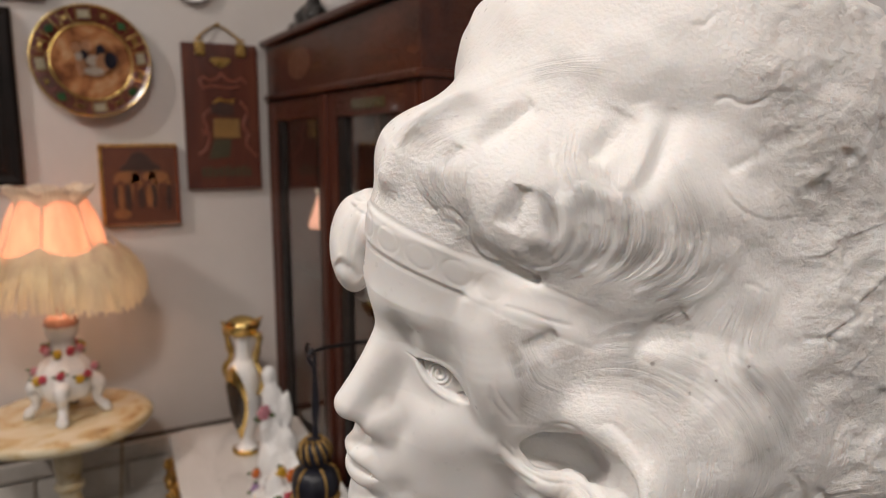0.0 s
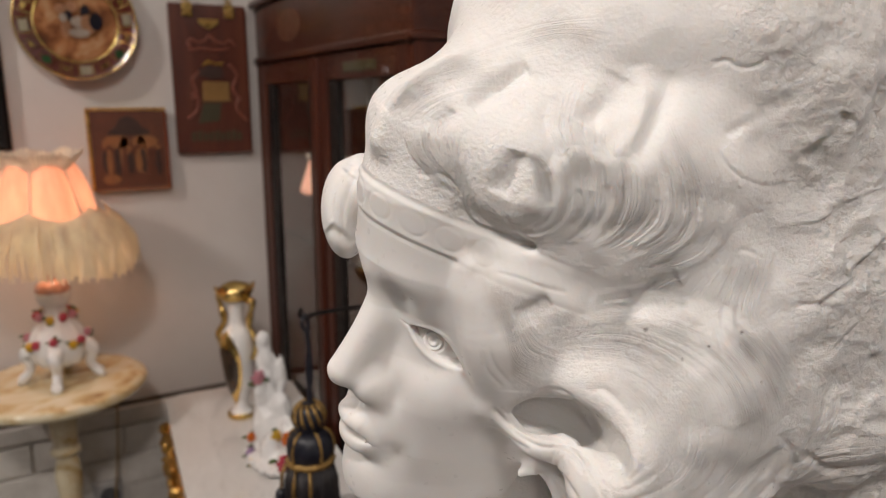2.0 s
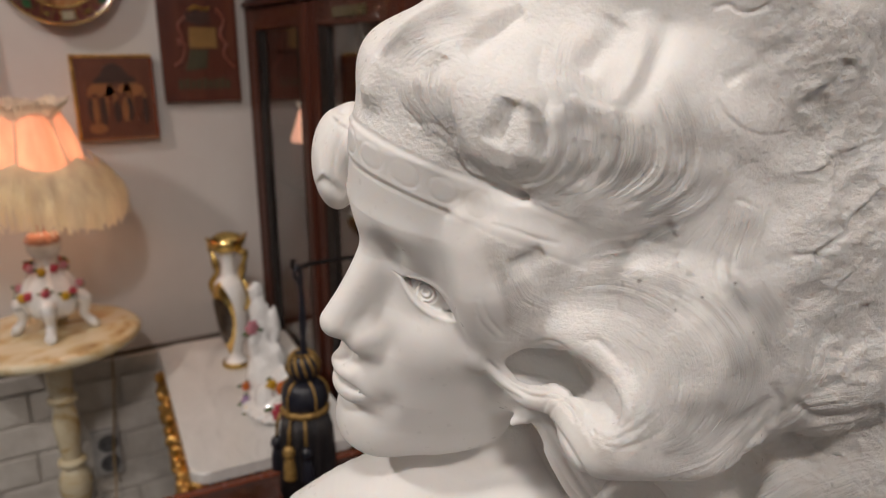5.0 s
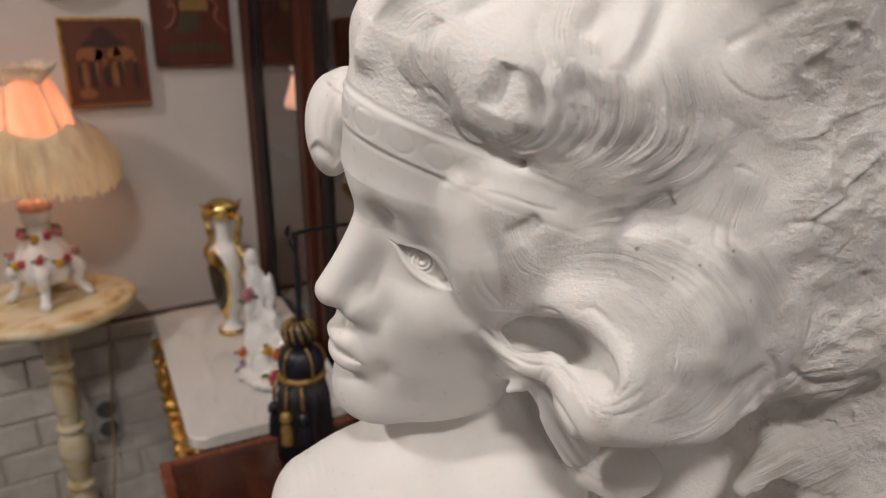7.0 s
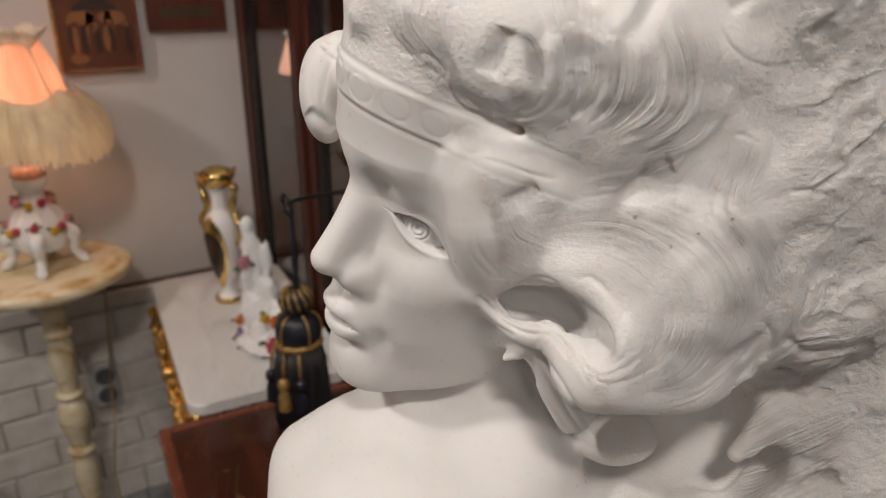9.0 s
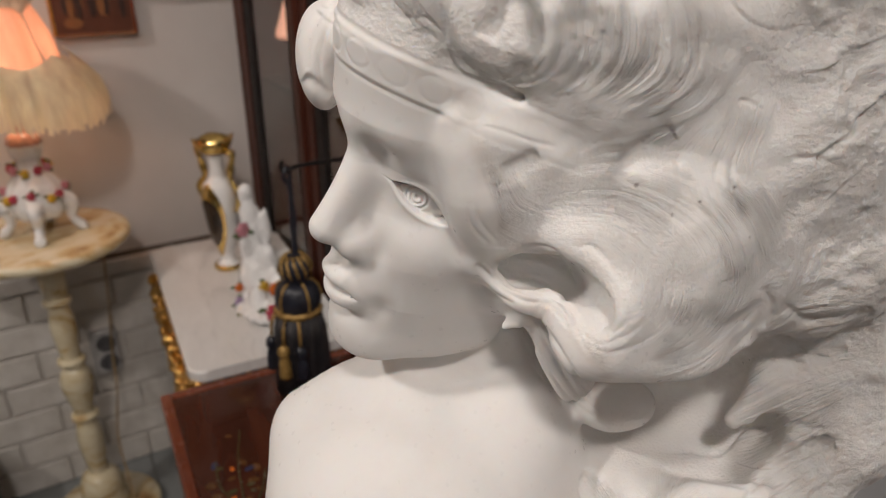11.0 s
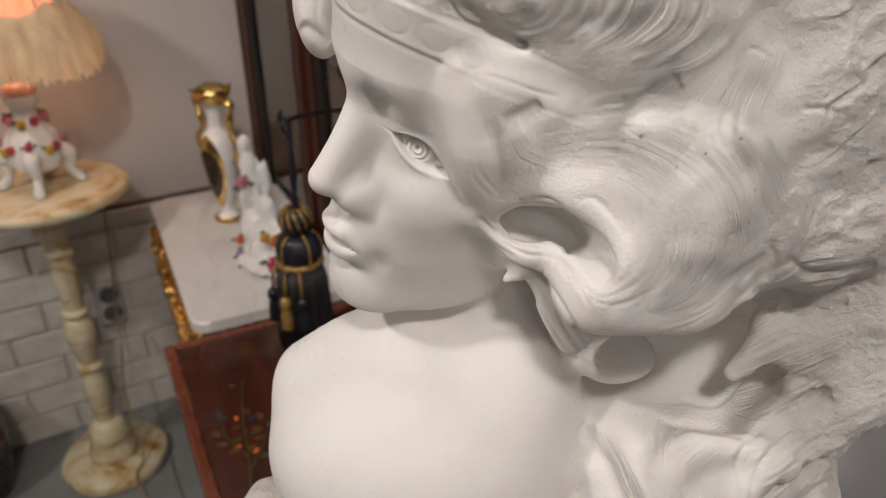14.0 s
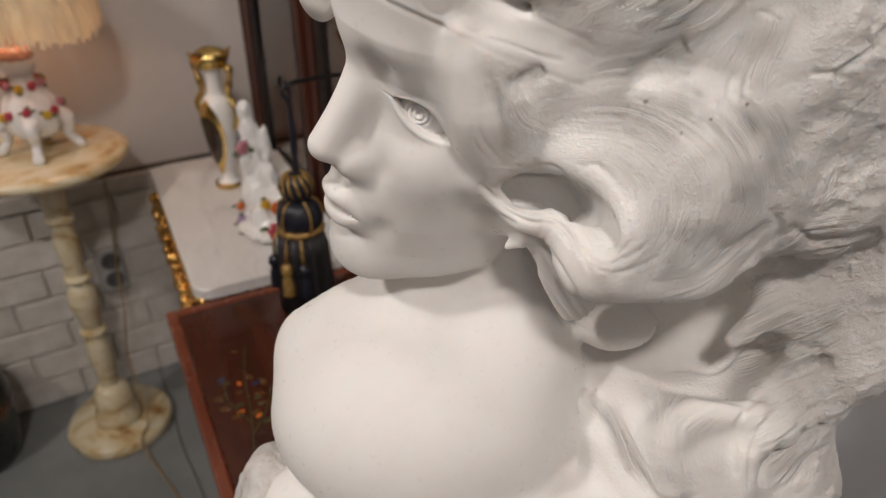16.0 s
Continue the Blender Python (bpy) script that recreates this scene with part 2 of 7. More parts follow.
NAVY = grainy("navy_silk_cord", [(0.3, (0.005, 0.0055, 0.009)), (0.7, (0.014, 0.015, 0.026))], 60, 3, 0.42, stretch=(1, 1, 0.15), bump_size=0.0008, bump_scale=240)
SKIRT = grainy("dark_tassel_threads", [(0.3, (0.008, 0.007, 0.008)), (0.55, (0.022, 0.019, 0.022)), (0.75, (0.05, 0.036, 0.024))], 120, 3, 0.55, stretch=(1, 1, 0.04), bump_size=0.0015, bump_scale=220)
GOLD_THREAD = grainy("gold_thread", [(0.3, (0.20, 0.11, 0.03)), (0.7, (0.46, 0.29, 0.09))], 120, 3, 0.45, metal=0.4, bump_size=0.001, bump_scale=300)
TABLE_TOP = grainy("lacquered_dark_mahogany", [(0.25, (0.020, 0.005, 0.0025)), (0.5, (0.052, 0.013, 0.006)), (0.8, (0.095, 0.026, 0.011))], 3.0, 7, 0.22, stretch=(5, 1, 1), coat=0.35, distortion=0.6, specular=0.3)
TABLE_EDGE = grainy("red_mahogany_banding", [(0.3, (0.11, 0.024, 0.010)), (0.7, (0.22, 0.055, 0.022))], 8.0, 6, 0.25, stretch=(1, 0.3, 1), coat=0.4)
INLAY_GOLD = plain("amber_wood_inlay", (0.10, 0.042, 0.012), 0.25, coat=0.5)
INLAY_GREEN = plain("olive_wood_inlay", (0.06, 0.05, 0.018), 0.25, coat=0.5)
INLAY_BLUE = plain("stained_blue_inlay", (0.03, 0.03, 0.07), 0.25, coat=0.5)
PLASTIC = plain("off_white_plastic", (0.42, 0.41, 0.40), 0.35)
SOCKET_DARK = plain("grey_socket_well", (0.10, 0.10, 0.105), 0.4)
CABLE = plain("gold_lamp_flex", (0.30, 0.20, 0.09), 0.35)
GREY_CABLE = plain("grey_flex", (0.16, 0.155, 0.145), 0.5)
BLACK = plain("black_lacquer", (0.010, 0.009, 0.009), 0.3, coat=0.3)
CANVAS = grainy("dark_oil_painting", [(0.3, (0.02, 0.012, 0.008)), (0.6, (0.06, 0.035, 0.02)), (0.8, (0.14, 0.09, 0.05))], 7, 5, 0.35, coat=0.3)
# lining coloured pale in place of the white wall's reflection in the panes
SHELF_LINING = grainy("reflection_pale_lining", [(0.3, (0.38, 0.31, 0.26)), (0.7, (0.48, 0.40, 0.34))], 5, 4, 0.7)
# ---- helpers for meshes ----
def thing(name, label, category, place=(0, 0, 0), rot=0.0, group="", kind=""):
    e = new(name)
    e.empty_display_size = 0.05
    e.matrix_world = pose(*place, 0, 0, rot)
    return tagged(e, label, category, group, kind)


def part(name, bm, material, parent=None, label="", smooth=False):
    me = bpy.data.meshes.new(name)
    if smooth:
        for f in bm.faces:
            f.smooth = True
    bm.to_mesh(me)
    bm.free()
    me.materials.append(material)
    ob = new(name, me)
    if parent is not None:
        ob.parent = parent
    return tagged(ob, label) if label else ob


def box_bm(lo, hi, bevel=0.0, bm=None, seg=2):
    bm = bm or bmesh.new()
    r = bmesh.ops.create_cube(bm, size=1.0)
    for v in r["verts"]:
        v.co = Vector([lo[i] + (v.co[i] + 0.5) * (hi[i] - lo[i]) for i in range(3)])
    if bevel:
        edges = list({e for v in r["verts"] for e in v.link_edges})
        bmesh.ops.bevel(bm, geom=edges, offset=bevel, segments=seg, affect="EDGES", profile=0.5)
    return bm


def lathe_bm(profile, seg=48, centre=(0, 0, 0), bm=None, lobes=0, depth=0.0, wob=None, ring=False):
    """Turned body from (radius, height) pairs; lobes flute it, wob(angle, k) shifts the radius."""
    bm = bm or bmesh.new()
    rings = []
    n = len(profile)
    for k, (r, z) in enumerate(profile):
        loop = []
        for i in range(seg):
            a = 2 * math.pi * i / seg
            q = r * (1 + depth * math.cos(lobes * a)) if lobes else r
            if wob:
                q += wob(a, k / (n - 1))
            loop.append(bm.verts.new((centre[0] + q * math.cos(a), centre[1] + q * math.sin(a), centre[2] + z)))
        rings.append(loop)
    for a, b in zip(rings, rings[1:] + rings[:1] if ring else rings[1:]):
        for i in range(seg):
            bm.faces.new((a[i], a[(i + 1) % seg], b[(i + 1) % seg], b[i]))
    if not ring:
        bm.faces.new(list(reversed(rings[0])))
        bm.faces.new(rings[-1])
    return bm


def smooth_profile(points, per=6):
    """Catmull-Rom through (radius, height) pairs."""
    out = []
    p = [points[0], *points, points[-1]]
    for i in range(1, len(p) - 2):
        for j in range(per):
            t = j / per
            out.append(tuple(0.5 * (2 * p[i][c] + (p[i + 1][c] - p[i - 1][c]) * t + (2 * p[i - 1][c] - 5 * p[i][c] + 4 * p[i + 1][c] - p[i + 2][c]) * t * t
                             + (3 * p[i][c] - p[i - 1][c] - 3 * p[i + 1][c] + p[i + 2][c]) * t ** 3) for c in range(len(points[0]))))
    out.append(tuple(points[-1]))
    return out


def tube_bm(points, radius, seg=8, bm=None, taper=None):
    bm = bm or bmesh.new()
    pts = [Vector(p) for p in points]
    prev, up = None, Vector((0.3, 0.2, 1)).normalized()
    for k, p in enumerate(pts):
        d = (pts[min(k + 1, len(pts) - 1)] - pts[max(k - 1, 0)]).normalized()
        s = d.cross(up)
        if s.length < 1e-4:
            s = d.cross(Vector((1, 0, 0)))
        s.normalize()
        u = s.cross(d).normalized()
        r = radius * (taper(k / (len(pts) - 1)) if taper else 1)
        ring = [bm.verts.new(p + (s * math.cos(2 * math.pi * i / seg) + u * math.sin(2 * math.pi * i / seg)) * r) for i in range(seg)]
        if prev:
            for i in range(seg):
                bm.faces.new((prev[i], prev[(i + 1) % seg], ring[(i + 1) % seg], ring[i]))
        else:
            bm.faces.new(list(reversed(ring)))
        prev = ring
    bm.faces.new(prev)
    return bm


def blob_bm(centre, radii, bm=None, sub=2, bumpy=0.0, seed=0):
    bm = bm or bmesh.new()
    r = bmesh.ops.create_icosphere(bm, subdivisions=sub, radius=1.0)
    for v in r["verts"]:
        k = 1 + bumpy * noise.noise(v.co * 2.3 + Vector((seed * 3.1, seed, 0)))
        v.co = Vector([centre[i] + v.co[i] * k * radii[i] for i in range(3)])
    return bm


def slab_bm(outline, z0, z1, bevel=0.0, bm=None):
    """A plate with the given outline (x, y), from z0 to z1."""
    bm = bm or bmesh.new()
    lo = [bm.verts.new((x, y, z0)) for x, y in outline]
    hi = [bm.verts.new((x, y, z1)) for x, y in outline]
    n = len(outline)
    bm.faces.new(list(reversed(lo)))
    top = bm.faces.new(hi)
    for i in range(n):
        bm.faces.new((lo[i], lo[(i + 1) % n], hi[(i + 1) % n], hi[i]))
    if bevel:
        bmesh.ops.bevel(bm, geom=list(top.edges), offset=bevel, segments=3, affect="EDGES", profile=0.5)
    return bm


def rounded_rect(x0, y0, x1, y1, r, n=6):
    out = []
    for cx, cy, a0 in ((x1 - r, y1 - r, 0), (x0 + r, y1 - r, 90), (x0 + r, y0 + r, 180), (x1 - r, y0 + r, 270)):
        for k in range(n + 1):
            a = radians(a0 + 90 * k / n)
            out.append((cx + r * math.cos(a), cy + r * math.sin(a)))
    return out


# ---- the room ----
WALL_Y, SIDE_X, TOP = 1.90, 0.92, 2.80
LEFT_X, BACK_Y = -2.6, -2.6
LEDGE = 0.638

tagged(part("floor", box_bm((LEFT_X - 0.1, BACK_Y - 0.1, -0.1), (SIDE_X + 0.1, WALL_Y + 0.1, 0.0)), FLOOR), "smooth dull grey shop floor under the furniture", "floor", kind="structure")
tagged(part("ceiling", box_bm((LEFT_X - 0.1, BACK_Y - 0.1, TOP), (SIDE_X + 0.1, WALL_Y + 0.1, TOP + 0.1)), CEIL), "plain white shop ceiling", "ceiling", kind="structure")
tagged(part("wall_north", box_bm((LEFT_X, WALL_Y, 0), (SIDE_X, WALL_Y + 0.1, TOP)), PLASTER), "white plastered wall hung with pictures and a plate", "wall", kind="structure")
tagged(part("wall_east", box_bm((SIDE_X, BACK_Y, 0), (SIDE_X + 0.1, WALL_Y + 0.1, TOP)), GREY_WALL), "light grey painted side wall behind the bust", "wall", kind="structure")
# unseen closing walls, kept dark to hold back bounce light
tagged(part("wall_west", box_bm((LEFT_X - 0.1, BACK_Y, 0), (LEFT_X, WALL_Y + 0.1, TOP)), DARK_WALL), "unseen plain wall closing the shop, darkened to cut bounce light", "wall", kind="structure")
tagged(part("wall_south", box_bm((LEFT_X, BACK_Y - 0.1, 0), (SIDE_X, BACK_Y, TOP)), DARK_WALL), "unseen plain wall closing the shop, darkened to cut bounce light", "wall", kind="structure")
# ---- the marble bust: clay-like solids blended into one body, then meshed ----
HEAD = np.array((-0.1072, -0.0487, 0.6369))
HF, HL, HU = np.array((-0.809, -0.5878, 0)), np.array((0.565, -0.7777, -0.2756)), np.array((0.162, -0.223, 0.9613))   # forwards, to the near side, up: of the tilted head


def H(f, l, u):
    """A place given in the head's own axes."""
    return HEAD + HF * f + HL * l + HU * u


def spline(points, per=5):
    return np.array(smooth_profile([tuple(p) for p in points], per))


def lattice(p, seed):
    """Smooth value noise on a lattice, -1 to 1."""
    i = np.floor(p).astype(np.int64)
    w = p - i
    w = w * w * (3 - 2 * w)
    out = np.zeros(len(p))
    for dx in (0, 1):
        for dy in (0, 1):
            for dz in (0, 1):
                h = (i[:, 0] + dx) * 374761393 + (i[:, 1] + dy) * 668265263 + (i[:, 2] + dz) * 2147483647 + seed * 974711
                h = (h ^ (h >> 13)) * 1274126177 & 0x7FFFFFFF
                h = (h ^ (h >> 16)) & 0xFFFF
                out += h / 32767.5 * (w[:, 0] if dx else 1 - w[:, 0]) * (w[:, 1] if dy else 1 - w[:, 1]) * (w[:, 2] if dz else 1 - w[:, 2])
    return out - 1


def fbm(p, scale, octaves, seed):
    return sum(lattice(p * scale * 2 ** o, seed + o) * 0.5 ** o for o in range(octaves))


def smooth_min(a, b, k):
    h = np.maximum(k - np.abs(a - b), 0) / k
    return np.minimum(a, b) - h * h * k * 0.25


def step01(x, lo, hi):
    t = np.clip((x - lo) / (hi - lo), 0, 1)
    return t * t * (3 - 2 * t)


CLAY = []      # (lower corner, upper corner, change(points, distances))


def add_clay(lo, hi, change):
    CLAY.append((np.array(lo), np.array(hi), change))


def ball(c, r, k=0.02, axes=None, cut=False):
    """An ellipsoid blended on (or cut away) over the width k. axes: its own three directions."""
    c, r = np.array(c), np.array(r if hasattr(r, "__len__") else (r, r, r), float)
    m = np.eye(3) if axes is None else np.array(axes)

    def change(p, d):
        q = (p - c) @ m.T
        k0 = np.sqrt(((q / r) ** 2).sum(1)) + 1e-9
        k1 = np.sqrt(((q / r ** 2) ** 2).sum(1)) + 1e-9
        e = k0 * (k0 - 1) / k1
        return -smooth_min(-d, e, k) if cut else smooth_min(d, e, k)
    reach = r.max() + 1.6 * k + 0.02 if not cut else r.max() + 1.5 * k
    add_clay(c - reach, c + reach, change)


def along(p, line, radii):
    """Distance to a line of varying thickness, the nearest fraction along it."""
    best, where = np.full(len(p), 9.0), np.zeros(len(p))
    n = len(line) - 1
    for i in range(n):
        a, b = line[i], line[i + 1]
        ab = b - a
        t = np.clip((p - a) @ ab / (ab @ ab + 1e-12), 0, 1)
        e = np.sqrt(((p - a - t[:, None] * ab) ** 2).sum(1)) - (radii[i] + (radii[i + 1] - radii[i]) * t)
        hit = e < best
        best[hit] = e[hit]
        where[hit] = (i + t[hit]) / n
    return best, where


def roll(points, radii, k=0.012, cut=False, per=5):
    """A rope of clay along a curve; cut: a furrow."""
    line = spline(points, per)
    rr = np.interp(np.linspace(0, 1, len(line)), np.linspace(0, 1, len(radii)), radii)

    def change(p, d):
        e, _ = along(p, line, rr)
        return -smooth_min(-d, e, k) if cut else smooth_min(d, e, k)
    reach = max(radii) + 1.5 * k + (0.002 if cut else 0.016)
    add_clay(line.min(0) - reach, line.max(0) + reach, change)
    return line


def press(c, r, h, axes=None):
    """Raise (h > 0) or press in (h < 0) a soft patch."""
    c, r = np.array(c), np.array(r if hasattr(r, "__len__") else (r, r, r), float)
    m = np.eye(3) if axes is None else np.array(axes)

    def change(p, d):
        q = (p - c) @ m.T / r
        return d - h * np.exp(-(q * q).sum(1))
    add_clay(c - 2.6 * r.max(), c + 2.6 * r.max(), change)


HAX = (HF, HL, HU)


def face(p, d):
    """Skin of the face as a stack of egg-shaped sections, with lids and eyeballs."""
    q = p - HEAD
    f, l, u = q @ HF, q @ HL, q @ HU
    us = [-0.19, -0.165, -0.145, -0.12, -0.095, -0.06, -0.03, 0.0, 0.03, 0.07, 0.11, 0.14]
    front = np.interp(u, us, [-0.034, -0.016, -0.004, -0.003, 0.003, 0.003, 0.000, 0.001, 0.012, 0.016, 0.005, -0.03])
    half = np.interp(u, us, [0.046, 0.050, 0.052, 0.056, 0.060, 0.065, 0.068, 0.069, 0.070, 0.069, 0.060, 0.045])
    mid = -0.088
    depth = front - mid
    back = np.interp(u, [-0.14, -0.10, -0.05], [0.022, 0.045, 0.10])
    g = np.where(f > mid, (f - mid) / depth, (f - mid) / back)
    k0 = (np.abs(g) ** 1.95 + np.abs(l / half) ** 1.95) ** (1 / 1.95)
    e = (k0 - 1) * np.minimum(depth, half)
    under = -(u + 0.154 + 0.05 * (f + 0.03))
    e = -smooth_min(-e, -under, 0.022)
    e = -smooth_min(-e, -(u - 0.12), 0.03)
    return smooth_min(d, e, 0.02)


def eye(side):
    """Almond-cut lids over a wide eyeball that looks half sideways, iris and pupil drilled."""
    c = H(-0.0205, 0.0325 * side, -0.0165)
    R = 0.0220

    def change(p, d):
        q = p - c
        f, l, u = q @ HF, (q @ HL) * side, q @ HU
        n, a = 0.78 * f + 0.62 * l, 0.78 * l - 0.62 * f
        r = np.sqrt((n + R) ** 2 + a * a + u * u)
        tilt = 0.40
        x = ((a - 0.0040) * math.cos(tilt) - u * math.sin(tilt)) / 0.0220
        y = (a - 0.0040) * math.sin(tilt) + u * math.cos(tilt)
        w = np.clip(1 - np.abs(x) ** 1.9, 0, 1)
        top = (0.0092 - 0.0016 * x) * w
        inside = np.minimum(top - y, y + 0.0064 * w)
        wide = step01(1.12 - np.abs(x), 0, 0.35)
        rim = 0.0012 * np.exp(-((inside + 0.0020) / 0.0016) ** 2)
        fold = top + 0.0056 * np.clip(1 - x * x, 0, 1) + 0.0012 - y
        shell = R + 0.0030 + rim - 0.0022 * np.exp(-(fold / 0.0013) ** 2) * wide
        d = smooth_min(d, r - shell, 0.006)
        hole = np.maximum(-inside, -(n + 0.012))
        d = -smooth_min(-d, hole, 0.0014)
        ia, iu = a + 0.0010, u - 0.0016
        ang = np.sqrt(ia ** 2 + iu ** 2)
        iris = (np.exp(-((ang - 0.0064) / 0.0007) ** 2) * 0.0011 + np.exp(-((ang - 0.0036) / 0.0008) ** 2) * 0.0012
                + np.exp(-((ia / 0.0015) ** 2 + ((iu - 0.0006) / 0.0017) ** 2)) * 0.0030)
        ball_in = np.maximum(r - (R - 0.0002 - iris), -inside - 0.004)
        return smooth_min(d, ball_in, 0.0006)
    add_clay(c - 0.027, c + 0.027, change)


def sculpt():
    S = (1, -1)
    add_clay(HEAD - 0.32, HEAD + 0.32, face)
    # brow, sockets, cheeks
    for s in S:
        press(H(0.002, 0.026 * s, 0.024), (0.02, 0.024, 0.010), 0.0016, HAX)
        press(H(-0.002, 0.017 * s, 0.008), (0.016, 0.010, 0.013), -0.0052, HAX)
        press(H(-0.014, 0.034 * s, -0.018), (0.022, 0.022, 0.017), -0.0075, HAX)
        press(H(-0.030, 0.050 * s, -0.050), (0.03, 0.03, 0.022), 0.0030, HAX)
        eye(s)
    # nose
    roll([H(-0.004, 0, 0.020), H(-0.004, 0, 0.002), H(0.0075, 0, -0.024), H(0.0175, 0, -0.045)], [0.0085, 0.0070, 0.0085, 0.0100], 0.014)
    for s in S:
        ball(H(0.001, 0.0115 * s, -0.0550), (0.0115, 0.0065, 0.0078), 0.012, HAX)
        ball(H(0.009, 0.0062 * s, -0.0680), (0.0045, 0.0022, 0.0030), 0.004, HAX, cut=True)
        press(H(-0.010, 0.0235 * s, -0.054), (0.012, 0.007, 0.012), -0.0022, HAX)
        press(H(-0.012, 0.026 * s, -0.096), (0.012, 0.008, 0.010), -0.0030, HAX)
    press(H(0.009, 0, -0.075), (0.012, 0.003, 0.007), -0.0018, HAX)
    # mouth and chin
    press(H(0.000, 0, -0.093), (0.030, 0.026, 0.020), 0.0060, HAX)
    roll([H(-0.003, -0.0165, -0.0930), H(0.0075, -0.0085, -0.0830), H(0.0095, 0, -0.0845), H(0.0075, 0.0085, -0.0830), H(-0.003, 0.0165, -0.0930)], [0.0020, 0.0048, 0.0042, 0.0048, 0.0020], 0.006)
    roll([H(-0.003, -0.0150, -0.0945), H(0.0045, -0.008, -0.0995), H(0.0060, 0, -0.1000), H(0.0045, 0.008, -0.0995), H(-0.003, 0.0150, -0.0945)], [0.0022, 0.0052, 0.0056, 0.0052, 0.0022], 0.006)
    roll([H(-0.003, -0.0180, -0.0940), H(0.0095, -0.009, -0.0905), H(0.0135, 0, -0.0915), H(0.0095, 0.009, -0.0905), H(-0.003, 0.0180, -0.0940)], [0.0008, 0.0013, 0.0013, 0.0013, 0.0008], 0.0055, cut=True)
    press(H(0.004, 0, -0.112), (0.014, 0.020, 0.006), -0.0045, HAX)
    ball(H(-0.019, 0, -0.132), (0.020, 0.024, 0.022), 0.02, HAX)
    # neck and trunk
    roll([(-0.0335, 0.0488, 0.4679), (-0.0551, 0.0424, 0.4217), (-0.0594, 0.0198, 0.3795)], [0.050, 0.053, 0.060], 0.008)
    ball((0.0223, 0.0721, 0.3986), (0.05, 0.035, 0.04), 0.02)
    ball((-0.0758, -0.0180, 0.3660), (0.116, 0.092, 0.082), 0.012)
    ball((-0.008, -0.004, 0.412), (0.052, 0.050, 0.048), 0.020)
    ball((-0.0336, -0.0852, 0.2799), (0.150, 0.10, 0.070), 0.012)
    # masses of hair and the block left round them
    ball(H(-0.090, 0, 0.095), (0.088, 0.062, 0.058), 0.02, HAX)
    roll([H(-0.060, -0.060, 0.085), H(-0.026, -0.036, 0.098), H(-0.022, 0.004, 0.104), H(-0.040, 0.040, 0.100)], [0.016, 0.022, 0.025, 0.024], 0.015)
    ball((-0.1391, 0.0419, 0.6753), (0.017, 0.03, 0.034), 0.006)
    ball((-0.127, 0.0347, 0.6911), (0.014, 0.03, 0.024), 0.010)
    ball((0.0554, 0.0, 0.7835), (0.116, 0.091, 0.086), 0.03)
    ball((-0.0293, 0.0265, 0.7973), (0.036, 0.040, 0.043), 0.022)
    ball((0.1246, 0.0213, 0.7751), (0.078, 0.075, 0.064), 0.03)
    ball((-0.031, -0.0334, 0.7414), (0.055, 0.040, 0.036), 0.02)
    ball((-0.0059, -0.0556, 0.712), (0.060, 0.040, 0.038), 0.022)
    ball((0.0324, -0.0542, 0.715), (0.050, 0.036, 0.048), 0.02)
    ball((0.1838, 0.0523, 0.6155), (0.118, 0.115, 0.150), 0.03)
    ball((0.0022, -0.0554, 0.6286), (0.060, 0.030, 0.026), 0.02)
    ball((0.0778, -0.0330, 0.6457), (0.066, 0.052, 0.046), 0.05)
    # the rough mass behind the combed waves
    ball((0.118, 0.012, 0.735), (0.085, 0.086, 0.080), 0.04)
    ball((0.140, 0.012, 0.645), (0.090, 0.090, 0.100), 0.04)
    ball((0.150, 0.004, 0.565), (0.085, 0.082, 0.060), 0.03)
    ball((0.0634, -0.0542, 0.5871), (0.062, 0.048, 0.066), 0.02)
    ball((0.038, -0.0737, 0.5519), (0.034, 0.034, 0.032), 0.02)
    ball((0.0007, -0.026, 0.5516), (0.046, 0.034, 0.030), 0.012)
    ball((0.1235, -0.031, 0.351), (0.082, 0.070, 0.090), 0.03)
    ball((0.1704, 0.0077, 0.3965), (0.078, 0.080, 0.095), 0.03)
    roll([(-0.085, 0.013, 0.4471), (-0.1265, 0.0297, 0.4166), (-0.1593, 0.0261, 0.3911)], [0.025, 0.03, 0.035], 0.03)
    ball((0.1850, -0.041, 0.3135), (0.046, 0.06, 0.07), 0.03)
    ball((0.2317, 0.0008, 0.4540), (0.050, 0.050, 0.060), 0.04)
    ball((0.1992, -0.0028, 0.4781), (0.045, 0.045, 0.050), 0.03)
    ball((-0.1986, -0.0185, 0.2468), (0.036, 0.05, 0.072), 0.010)
    ball((-0.1615, -0.0486, 0.284), (0.050, 0.05, 0.040), 0.012)
    ball((0.2108, -0.0165, 0.4380), (0.042, 0.044, 0.045), 0.03)
    ball((0.1859, -0.0211, 0.4363), (0.036, 0.036, 0.040), 0.03)
    # rock base
    ball((0.0, 0.10, 0.10), (0.17, 0.14, 0.16), 0.05)
    ball((0.10, 0.08, 0.22), (0.14, 0.12, 0.20), 0.05)


def lock(points, radii, k=0.008, cut=False):
    roll(points, radii, k, cut)


